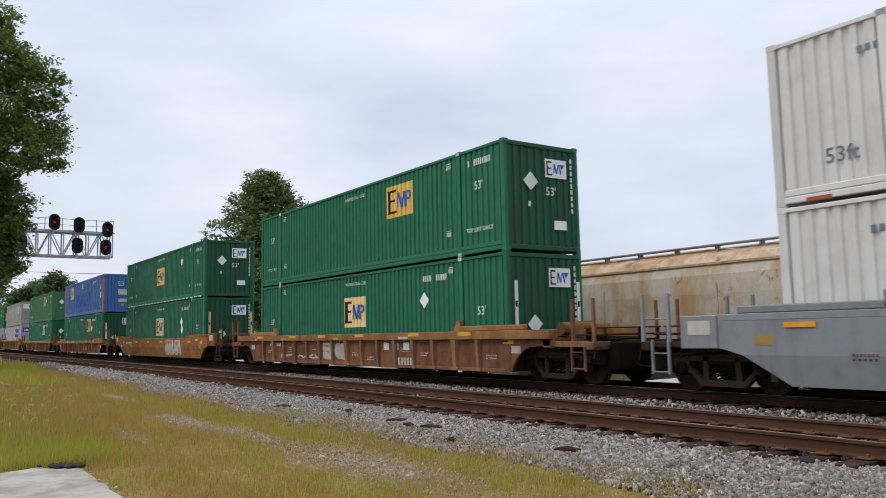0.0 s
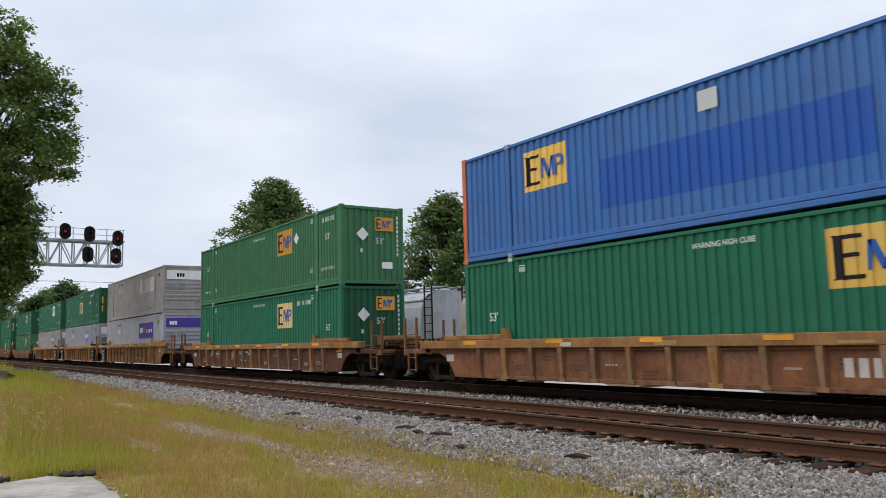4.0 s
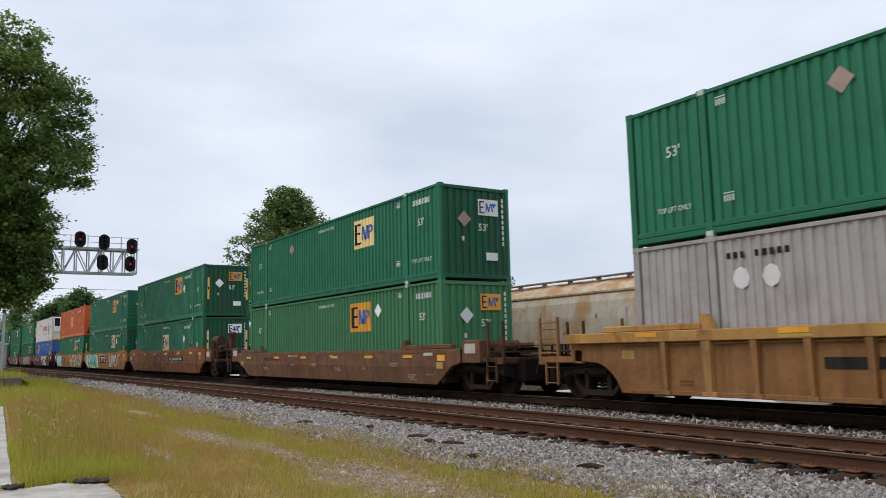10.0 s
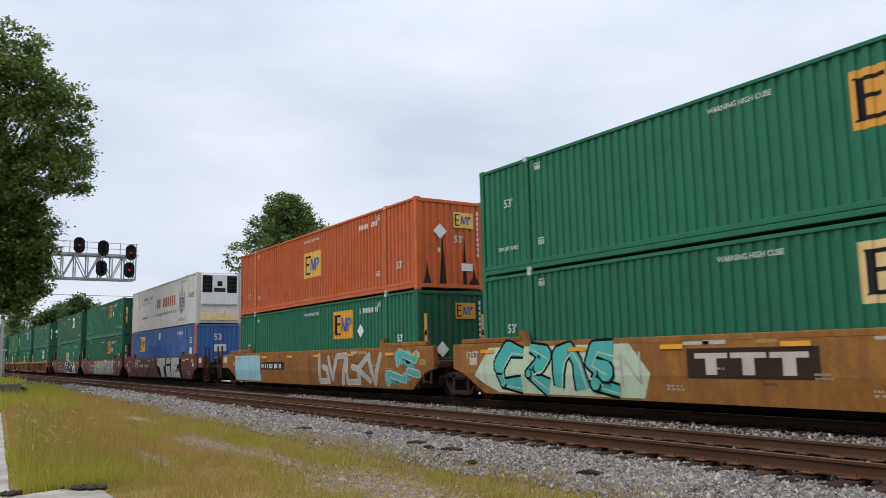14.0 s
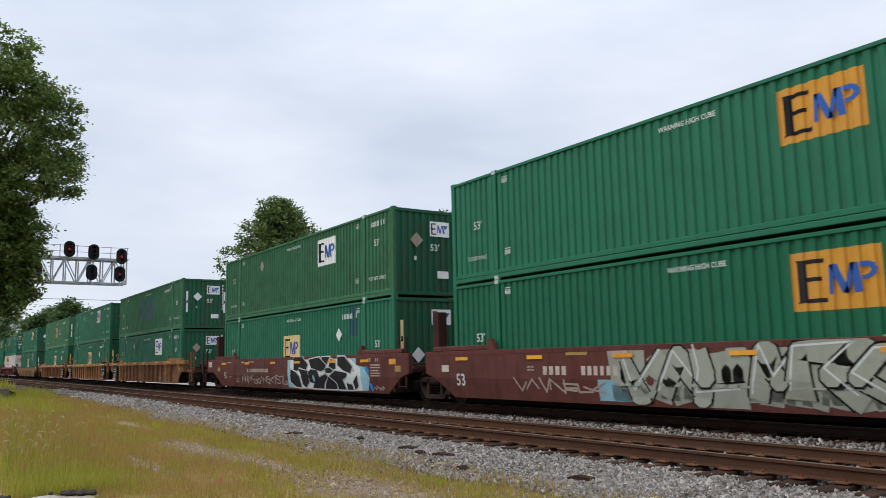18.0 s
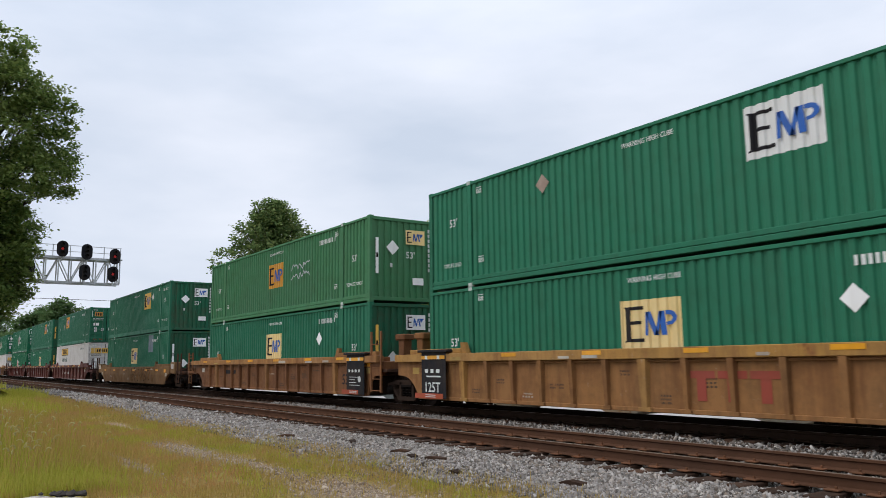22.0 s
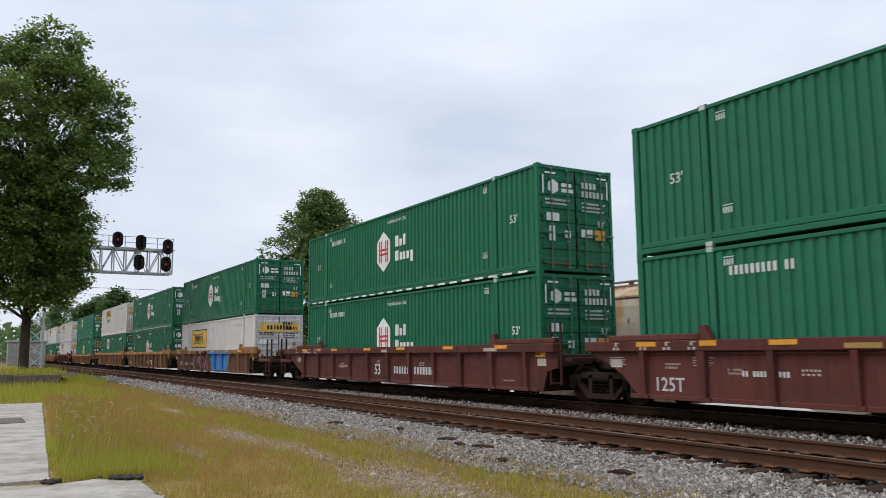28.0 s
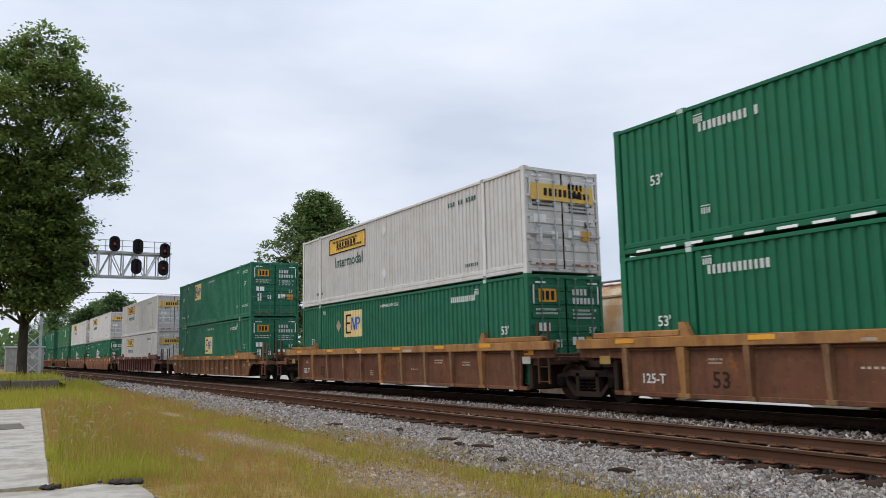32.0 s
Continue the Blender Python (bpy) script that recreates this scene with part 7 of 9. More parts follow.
w = car(x["J"], "smooth", CAR_RED_RUST, 1.50, SINGLE, MIDDLE, "rust-orange smooth well car end unit with hand brake", None, brake=True, seed=16)
car_patch(w, "smooth", -6.3, -3.1, 0.86, 1.12, SOOT_BROWN, "number_board", "dark number board", 0.004)
car_mark(w, "smooth", "", -4.7, 0.91, 0.16, WHITE_INK, "", 2.7, 9)
car_mark(w, "smooth", "", -15.2, 0.62, 0.28, DARK_STENCIL, "53")
graffiti(w, "smooth", -13.6, -9.8, 0.40, 1.30, 7, CAR_ORANGE, DARK_STENCIL, 19, CAR_ORANGE, 0.05)
emp(x["J"], 0, GREEN, "green steel container with cream sign in a well", "cream", (-8.0, 1.63), seed=16, diamonds=[(-3.8, 1.78)], front_panel="white", strips="cream")
emp(x["J"], 1, GREEN, "green steel container with amber and blue sign", "amber", (-5.2, 2.08), seed=17, diamonds=[(-3.9, 1.82)], front_panel="amber", strips="yellow", z53=1.45)
w = car(x["K"], "smooth", CAR_ORANGE, 1.50, MIDDLE, MIDDLE, "rust-orange smooth well unit with teal and brown graffiti", None, seed=18)
mural(w, "smooth", [], TEAL_SPRAY, SOOT, MINT_SPRAY, [[(-14.25, 1.25), (-14.85, 1.36), (-15.25, 0.95), (-15.15, 0.50), (-14.4, 0.48)], [(-14.0, 1.38), (-13.45, 1.20), (-13.7, 0.92), (-14.1, 0.75), (-13.4, 0.42)],
                                               [(-13.05, 0.45), (-12.95, 1.15), (-12.6, 1.34), (-12.35, 1.0), (-12.25, 0.42)], [(-11.25, 1.24), (-11.8, 1.32), (-11.98, 1.0), (-11.5, 0.82), (-11.85, 0.55), (-11.15, 0.40)]],
      [(-16.35, 0.68), (-15.6, 1.49), (-12.0, 1.49), (-10.8, 1.40), (-10.25, 0.78), (-10.5, 0.27), (-15.35, 0.27), (-15.9, 0.45)], MINT_SPRAY, 0.40)
graffiti(w, "smooth", -11.6, -10.6, 0.45, 1.3, 2, PALE_SPRAY, PALE_SPRAY, 3, None, 0.04)
block_emblem(w, "smooth", -9.32, -6.62, 0.70, 1.26)
wildstyle(w, "smooth", -5.4, -1.9, 0.30, 1.36, 5, PALE_SPRAY, SOOT_BROWN, PALE_SPRAY, 6, None, 0.28)
car_mark(w, "smooth", "", -16.4, 1.12, 0.2, WHITE_INK, "125T")
emp(x["K"], 0, GREEN, "green steel container with cream and blue sign in a well", "cream", (-5.2, 2.04), seed=19, diamonds=[(-3.8, 2.02)], front_panel="white", z53=1.4)
emp(x["K"], 1, GREEN, "green container with amber sign and a banded end wall", "amber", (-5.1, 1.95), seed=20, diamonds=[(-3.8, 2.22)], front="slat", front_panel="amber")
w = car(x["L"], "smooth", CAR_ORANGE, 1.50, MIDDLE, SINGLE, "ochre smooth well unit with pale blue paint and graffiti", None, seed=21)
car_patch(w, "smooth", -16.2, -12.9, 0.30, 1.40, SKY_SPRAY, "spray_block", "pale blue sprayed block", 0.003)
car_patch(w, "smooth", -12.85, -10.1, 0.78, 1.10, SOOT_BROWN, "number_board", "dark number board", 0.004)
car_mark(w, "smooth", "", -11.5, 0.84, 0.18, WHITE_INK, "", 2.4, 9)
graffiti(w, "smooth", -6.8, -2.1, 0.30, 1.40, 6, GREY_SPRAY, PALE_SPRAY, 14, None, 0.12)
for a, b, c0, c1 in ((-1.6, -0.6, 0.35, 0.75), (-0.9, 0.1, 0.95, 1.4), (-0.3, 0.25, 0.65, 0.85)):
    graffiti(w, "smooth", a, b, c0, c1, 1, TEAL_SPRAY, PALE_SPRAY, 2, TEAL_SPRAY, 0.16)
emp(x["L"], 0, GREEN, "green steel container with amber and blue sign in a well", "amber", (-5.2, 2.03), seed=22, diamonds=[(-3.8, 1.76)], front_panel="amber", strips="yellow")
c = emp(x["L"], 1, ORANGE, "orange steel container with small yellow sign and scorched end", "yellow", (-7.9, 1.6), seed=23, front_panel="yellow", z53=0.75, lift=False)
for y0, y1, z1 in ((-1.05, -0.75, 0.9), (-0.45, -0.2, 1.9), (0.45, 0.6, 1.7), (0.65, 1.1, 0.8)):
    g = Geo()
    m = 0.5 * (y0 + y1)
    g.add([(-0.026, y0, 0.19), (-0.026, y1, 0.19), (-0.026, m + 0.05, z1 * 0.6), (-0.026, m, z1), (-0.026, m - 0.06, z1 * 0.5)], [(0, 1, 2, 3, 4)])
    part("scorch_stain", g, SOOT_BROWN, c, "dark soot streak")

w = car(x["M"], "smooth", CAR_MAROON, 1.45, SINGLE, MIDDLE, "maroon smooth well unit with grey block graffiti", None, seed=24)
mural(w, "smooth", [[(-7.6, 1.43), (-5.6, 1.43), (-5.6, 0.95), (-6.0, 0.97), (-5.9, 0.28), (-6.6, 0.28), (-6.85, 0.85), (-7.6, 0.98)], [(-5.45, 1.24), (-5.2, 1.40), (-4.55, 1.43), (-4.47, 1.10), (-5.3, 1.04)],
                    [(-5.43, 0.94), (-4.43, 0.95), (-4.33, 0.28), (-5.36, 0.28)], [(-4.25, 1.43), (-2.5, 1.43), (-2.5, 1.05), (-3.5, 0.98), (-2.95, 0.95), (-2.97, 0.72), (-3.5, 0.63), (-2.3, 0.58), (-2.3, 0.28), (-4.2, 0.28)]],
      GREY_SPRAY, SOOT, PALE_SPRAY, ground=[(-7.75, 1.44), (-2.0, 1.44), (-1.9, 0.27), (-7.1, 0.27), (-7.7, 0.8)], back=SOOT)
car_mark(w, "smooth", "", -15.8, 0.55, 0.34, WHITE_INK, "53")
car_mark(w, "smooth", "", -11.82, 0.84, 0.20, CREAM_INK, "", 0.85, 5, 4)
car_mark(w, "smooth", "", -10.4, 0.84, 0.20, CREAM_INK, "", 1.15, 6, 6)
graffiti(w, "smooth", -14.0, -12.8, 0.8, 1.4, 3, PALE_SPRAY, PALE_SPRAY, 7, None, 0.05)
end_column(w)
blue_box(x["M"], 0, 8)
reefer(x["M"])
w = car(x["N"], "smooth", CAR_MAROON, 1.45, MIDDLE, MIDDLE, "maroon smooth well unit with silver wildstyle graffiti", None, seed=26)
wildstyle(w, "smooth", -9.7, -1.9, 0.30, 1.42, 8, OLIVE_SPRAY, SOOT, WHITE_INK, 28, OLIVE_SPRAY, 0.46)
car_mark(w, "smooth", "", -15.6, 0.55, 0.32, WHITE_INK, "53")
car_mark(w, "smooth", "", -11.82, 0.84, 0.20, CREAM_INK, "", 0.85, 5, 4)
car_mark(w, "smooth", "", -10.4, 0.84, 0.20, CREAM_INK, "", 1.15, 6, 6)
graffiti(w, "smooth", -13.4, -10.3, 0.36, 0.82, 7, PALE_STENCIL, PALE_STENCIL, 41, None, 0.03)
car_patch(w, "smooth", -10.5, -9.6, 0.30, 0.75, SKY_SPRAY, "spray_block", "pale blue sprayed block", 0.003)
end_column(w)
emp(x["N"], 0, GREEN_HUB, "clean green container with amber sign in a well", "amber", (-5.2, 2.06), seed=27, diamonds=[(-3.9, 1.85)], front_panel="amber", strips="yellow")
emp(x["N"], 1, GREEN, "clean green container with amber and blue sign", "amber", (-5.2, 2.08), seed=28, diamonds=[(-3.8, 1.83)], front_panel="amber", strips="yellow", z53=1.45)
w = car(x["O"], "smooth", CAR_MAROON, 1.45, MIDDLE, SINGLE, "maroon smooth well unit with black and white graffiti", None, seed=29)
g = Geo()
sprayed(g, [(-7.95, 1.42), (-2.2, 1.42), (-2.2, 1.13), (-1.6, 1.05), (-1.25, 0.7), (-1.45, 0.29), (-7.98, 0.29)], 0.002, "smooth")
part("spray_cloud", g, SKY_SPRAY, w, "pale blue sprayed background")
g = Geo()
sprayed(g, [(-7.72, 1.38), (-7.4, 1.43), (-2.77, 1.43), (-2.2, 1.13), (-1.9, 1.03), (-1.83, 0.28), (-7.3, 0.28), (-7.71, 0.52)], 0.004, "smooth")
part("spray_block", g, WHITE_INK, w, "white sprayed ground between black blocks")
blocks = [[(-7.29, 1.40), (-6.5, 1.41), (-6.09, 1.17), (-6.24, 0.99), (-6.83, 1.08), (-6.96, 0.96), (-7.28, 0.99)], [(-7.61, 0.93), (-7.11, 0.83), (-6.85, 0.71), (-6.75, 0.31), (-7.22, 0.37), (-7.64, 0.53)],
          [(-6.92, 0.96), (-6.08, 0.89), (-5.98, 0.53), (-6.28, 0.34), (-6.52, 0.45), (-6.67, 0.81)], [(-5.86, 1.31), (-5.04, 1.41), (-4.53, 1.15), (-4.57, 0.99), (-4.93, 0.94), (-5.67, 1.05)],
          [(-5.98, 0.84), (-5.7, 0.94), (-5.2, 0.9), (-5.05, 0.71), (-4.59, 0.81), (-4.39, 0.72), (-4.72, 0.48), (-4.77, 0.31), (-5.65, 0.31), (-5.48, 0.5), (-5.85, 0.55)]]
blocks += [[(-4.82, 1.41), (-4.19, 1.41), (-4.42, 1.17), (-4.76, 1.29)], [(-4.07, 1.31), (-3.75, 1.27), (-3.71, 1.04), (-3.97, 0.99), (-4.22, 1.1)], [(-4.39, 0.61), (-4.25, 0.7), (-3.69, 0.47), (-3.71, 0.31), (-4.56, 0.31)],
           [(-4.12, 0.73), (-3.72, 0.89), (-2.88, 0.82), (-2.95, 0.69), (-3.19, 0.62), (-3.01, 0.31), (-3.55, 0.31), (-3.62, 0.53)], [(-4.48, 0.88), (-4.1, 0.86), (-3.85, 0.93), (-4.2, 1.04), (-4.5, 1.0)],
           [(-3.49, 1.14), (-3.49, 1.40), (-3.0, 1.41), (-2.49, 1.09), (-2.62, 0.89), (-3.16, 0.99)], [(-2.88, 0.5), (-2.52, 0.46), (-2.46, 0.31), (-2.87, 0.31)], [(-2.41, 0.56), (-2.12, 0.75), (-2.08, 0.45), (-2.3, 0.31)]]
grown = []
for b in blocks:
    mx, mz = sum(p[0] for p in b) / len(b), sum(p[1] for p in b) / len(b)
    grown.append([(mx + 1.13 * (px - mx), min(1.42, max(0.30, mz + 1.18 * (pz - mz)))) for px, pz in b])
mural(w, "smooth", grown, BLACK_INK, WHITE_INK, GREY_SPRAY)
g = Geo()
stroke(g, [(-5.55, 0.70), (-5.5, 0.62)], 0.17, 0.016, "smooth")
part("spray_eye", g, SKY_SPRAY, w, "pale blue sprayed ring centre")
g = Geo()
stroke(g, [(-1.5, 1.02), (-1.38, 0.92)], 0.16, 0.006, "smooth")
stroke(g, [(-1.22, 0.46), (-1.16, 0.36)], 0.17, 0.006, "smooth")
part("spray_dab", g, BLUE_SPRAY, w, "bright blue sprayed dabs")
for z, span in ((1.10, 0.62), (1.02, 0.64), (0.92, 0.52), (0.84, 0.62), (0.76, 0.60)):
    car_patch(w, "smooth", -1.19, -1.19 + span, z, z + 0.035, PALE_STENCIL, "stencil_line", "pale stencilled line")
for a in (-1.35, -0.86):
    car_mark(w, "smooth", "", a + 0.1, 1.22, 0.12, PALE_STENCIL, "", 0.24, 3, 2)
graffiti(w, "smooth", -1.1, -0.4, 0.28, 0.50, 4, PALE_STENCIL, PALE_STENCIL, 44, None, 0.03)
end_column(w)
part("guide_pipe", Geo().tube([(-16.95, -1.0, 2.45), (-17.5, -1.0, 2.4), (-18.0, -1.05, 2.2), (-18.1, -1.1, 1.2)], 0.025, seg=6), END_TAN, w)
graffiti(w, "smooth", -13.2, -8.1, 0.34, 0.82, 14, PALE_STENCIL, PALE_STENCIL, 33, None, 0.035)
car_mark(w, "smooth", "", -15.4, 0.60, 0.26, WHITE_INK, "53")
car_mark(w, "smooth", "", -11.25, 0.87, 0.15, PALE_STENCIL, "", 2.5, 6)
c = emp(x["O"], 0, GREEN, "green steel container with cream sign in a well", "cream", (-8.15, 1.46), seed=31, diamonds=[(-3.9, 1.83)], front_panel="white", strips="cream")
g = Geo()
drape(g, "wide", -3.1, -2.55, 1.75, 2.75)
part("painted_patch", g, painted("blue_green_patch", (0.016, 0.085, 0.095), 0.6, streak=0.5), c, "dark blue-green painted-over patch")
emp(x["O"], 1, GREEN_FADED, "faded green container with white and blue sign", "white", (-4.95, 2.04), seed=32, diamonds=[(-11.4, 2.2)], front_panel="white")

w = car(x["R"], "rib", CAR_TAN_RED, 1.48, SINGLE, MIDDLE, "rust-tan ribbed well car end unit", CHORD_YEL, seed=33)
car_mark(w, "rib", "", -1.28, 0.58, 0.34, BLACK_INK, "53")
panel_pair(w, "rib", 1.48, False, True)
emp(x["R"], 0, GREEN, "green steel container with white and blue sign in a well", "white", (-5.0, 2.02), seed=34, diamonds=[(-11.4, 2.2)], front_panel="white", z53=1.65)
c = emp(x["R"], 1, GREEN_FADED, "faded green container with a painted-over sign", None, seed=35, front_panel="white", strips="white", z53=1.45)
g = Geo()
drape(g, "wide", -9.6, -6.5, 0.9, 2.2)
part("painted_patch", g, painted("grey_green_patch", (0.048, 0.135, 0.125), 0.6, streak=0.5), c, "grey-green painted-over patch")
w = car(x["S"], "rib", CAR_TAN, 1.48, MIDDLE, MIDDLE, "yellow-tan ribbed well unit with red mark", CHORD_YEL, seed=36)
panel_pair(w, "rib", 1.48, True, True)
block_emblem(w, "rib", -7.2, -4.95, 0.40, 1.17, RED_WORN)
car_mark(w, "rib", "", -1.28, 0.58, 0.34, BLACK_INK, "53")
emp(x["S"], 0, GREEN, "green steel container with cream and blue sign in a well", "cream", (-8.1, 1.63), seed=37, diamonds=[(-3.9, 1.84)], front_panel="white", strips="cream")
emp(x["S"], 1, GREEN, "green container with white and blue sign", "white", (-4.9, 2.07), seed=38, diamonds=[(-11.2, 2.25)], front_panel="white")
w = car(x["T"], "rib", CAR_TAN_RED, 1.48, MIDDLE, SINGLE, "yellow-tan ribbed well end unit", CHORD_YEL, seed=39)
panel_pair(w, "rib", 1.48, True, False)
car_mark(w, "rib", "", -1.28, 0.58, 0.34, BLACK_INK, "53")
car_patch(w, "rib", -13.4, -11.8, 0.88, 1.04, BLACK_PANEL, "number_board", "black number board", 0.01)
emp(x["T"], 0, GREEN, "green steel container with cream sign in a well", "cream", (-8.1, 1.64), seed=40, diamonds=[(-3.8, 1.81)], front_panel="white", strips="yellow")
emp(x["T"], 1, GREEN_LIGHT, "faded light green container with amber sign and scrawl", "amber", (-8.0, 1.63), seed=41, front_panel="cream", strips="white", z53=1.45)
scrawl(MOVING[-1][0], -6.4, -4.7, 1.25, 1.95, 3)

w = car(x["U"], "smooth", CAR_UMBER, 1.22, SINGLE, SINGLE, "brown smooth well car with faded graffiti", None, seed=42)
graffiti(w, "smooth", -7.8, -3.1, 0.35, 1.15, 6, CAR_ORANGE, SOOT_BROWN, 44, None, 0.1)
c = emp(x["U"], 0, GREEN, "green steel container with cream sign in a well", "cream", (-8.1, 1.57), seed=43, front_panel="white", strips="white")
g = Geo()
drape(g, "wide", -4.55, -3.45, 1.75, 2.8)
part("painted_patch", g, painted("bare_patch", (0.22, 0.27, 0.31), 0.6, streak=0.5), c, "bare grey patch")
emp(x["U"], 1, GREEN, "green steel container with yellow and blue sign", "yellow", (-5.2, 2.06), seed=44, diamonds=[(-3.9, 2.22)], front_panel="white")

w = car(x["V"], "slope", CAR_MAROON, 1.42, SINGLE, MIDDLE, "maroon ribbed well car end unit", None, seed=45)
car_mark(w, "rib", "", -10.5, 0.62, 0.34, WHITE_INK, "53")
car_mark(w, "rib", "", -8.2, 0.66, 0.2, WHITE_INK, "", 2.6, 4)
jb(x["V"], 0, 4, big=False, word_under=True)
emp(x["V"], 1, GREEN, "green container with amber sign and doors", "amber", (-10.8, 2.12), seed=46, front="door", front_panel="amber", diamonds=[(-12.5, 1.8)], z53=1.45)
w = car(x["X"], "slope", CAR_MAROON, 1.42, MIDDLE, MIDDLE, "maroon ribbed well unit", None, seed=47)
car_mark(w, "rib", "", -10.4, 0.50, 0.40, WHITE_INK, "53")
car_mark(w, "rib", "", -15.15, 0.42, 0.28, WHITE_INK, "125T")
car_mark(w, "rib", "", -12.9, 0.75, 0.1, WHITE_INK, "", 1.0, 4)
emp(x["X"], 0, GREEN, "green steel container with cream and blue sign in a well", "cream", (-8.0, 1.58), seed=48, front_panel="white", strips="yellow", z53=0.8, rear=True)
emp(x["X"], 1, GREEN, "green container with amber and blue sign", "amber", (-5.1, 2.09), seed=49, diamonds=[(-3.8, 1.84)], front_panel="amber", strips="yellow", z53=1.45, lift=False)
w = car(x["Y"], "slope", CAR_MAROON, 1.42, MIDDLE, SINGLE, "maroon ribbed well end unit with lifting frame", None, seed=50)
car_mark(w, "rib", "", -8.95, 0.50, 0.36, WHITE_INK, "53")
car_mark(w, "rib", "", -7.15, 0.55, 0.23, WHITE_INK, "", 1.1, 4)
car_mark(w, "rib", "", -5.66, 0.55, 0.23, WHITE_INK, "", 1.3, 5)
car_mark(w, "rib", "", -11.9, 0.72, 0.08, PALE_STENCIL, "", 0.8, 6)
hub(x["Y"], 0, seed=51), hub(x["Y"], 1, True, 52)

w = car(x["Z"], "square", CAR_BROWN, 1.45, SINGLE, MIDDLE, "dark brown ribbed well car with bright blue graffiti", CHORD_YEL, seed=53, sprayed_ribs=(-7.3, -3.8, BLUE_SPRAY))
wildstyle(w, "rib", -11.9, -7.95, 0.30, 1.24, 6, PINK_SPRAY, SOOT, PINK_SPRAY, 54, None, 0.22)
g = Geo()
for a, b in ((-10.5, -9.8), (-9.7, -9.0), (-8.9, -8.0)):
    n = 8
    g.add([(a + (b - a) * k / n, -1.634, 1.255) for k in range(n + 1)] + [(a + (b - a) * k / n, -1.634, 1.27 + 0.16 * math.sin(math.pi * (0.1 + 0.8 * k / n))) for k in range(n, -1, -1)], [tuple(range(2 * n + 2))])
part("spray_fill", g, SOOT_BROWN, w, "dark spray over the top chord")
mural(w, "rib", [[(-7.75, 0.95), (-7.6, 1.24), (-6.9, 1.24), (-6.45, 1.0), (-6.5, 0.34), (-7.3, 0.30)], [(-6.38, 1.24), (-5.6, 1.24), (-5.5, 0.34), (-6.4, 0.34)], [(-5.42, 1.24), (-4.75, 1.24), (-4.62, 0.34), (-5.4, 0.34)], [(-4.66, 1.24), (-3.8, 1.22), (-4.2, 0.34), (-4.55, 0.34)]],
      BLUE_SPRAY, BLUE_PATCH, SKY_SPRAY)
g = Geo()
for a, b in ((-7.8, -6.5), (-6.35, -5.55), (-5.4, -4.7), (-4.6, -3.8)):
    n = 9
    g.add([(a + (b - a) * k / n, -1.634, 1.255) for k in range(n + 1)] + [(a + (b - a) * k / n, -1.634, 1.27 + 0.17 * math.sin(math.pi * (0.08 + 0.84 * k / n))) for k in range(n, -1, -1)], [tuple(range(2 * n + 2))])
part("spray_fill", g, BLUE_SPRAY, w, "blue spray over the top chord")
car_mark(w, "rib", "", -12.1, 0.55, 0.16, WHITE_INK, "", 1.0, 6)
car_mark(w, "rib", "", -13.6, 0.55, 0.16, WHITE_INK, "", 0.7, 6)
car_mark(w, "rib", "", -15.1, 0.55, 0.22, WHITE_INK, "125-T")
jb(x["Z"], 0, 6, big=True)
hub(x["Z"], 1, False, 56)
w = car(x["a"], "square", CAR_BROWN, 1.45, MIDDLE, MIDDLE, "brown ribbed well unit with white block sign", CHORD_YEL, seed=57)
car_mark(w, "rib", "", -15.1, 0.52, 0.20, WHITE_INK, "125-T")
car_mark(w, "rib", "", -13.4, 0.46, 0.32, SOOT_BROWN, "53")
block_emblem(w, "rib", -7.45, -5.25, 0.40, 0.92)
hub(x["a"], 0, False, 58), hub(x["a"], 1, True, 59)
w = car(x["b"], "square", CAR_BROWN, 1.45, MIDDLE, SINGLE, "brown ribbed well end unit with rusty top chord", CHORD_YEL, seed=60)
car_mark(w, "rib", "", -13.4, 0.46, 0.32, SOOT_BROWN, "53")
car_mark(w, "rib", "", -15.1, 0.52, 0.20, WHITE_INK, "125-T")
emp(x["b"], 0, GREEN, "green container with cream sign and doors in a well", "cream", (-11.0, 2.04), seed=61, front="door", front_panel="amber", diamonds=[(-12.3, 2.0)])
jb(x["b"], 1, 7, False, True)

w = car(x["c"], "rib", CAR_RUST, 1.30, SINGLE, SINGLE, "rust-brown ribbed well car", CHORD_YEL, seed=62)
emp(x["c"], 0, GREEN, "green container with cream sign and doors in a well", "cream", (-8.4, 1.6), seed=63, front="door", front_panel="amber")
emp(x["c"], 1, GREEN, "green container with cream sign and doors", "cream", (-11.2, 2.15), seed=64, front="door", front_panel="amber")
w = car(x["d"], "rib", CAR_MAROON, 1.40, SINGLE, SINGLE, "dark maroon ribbed well car", None, seed=65)
jb(x["d"], 0, 8, False, True), jb(x["d"], 1, 9, False, True)
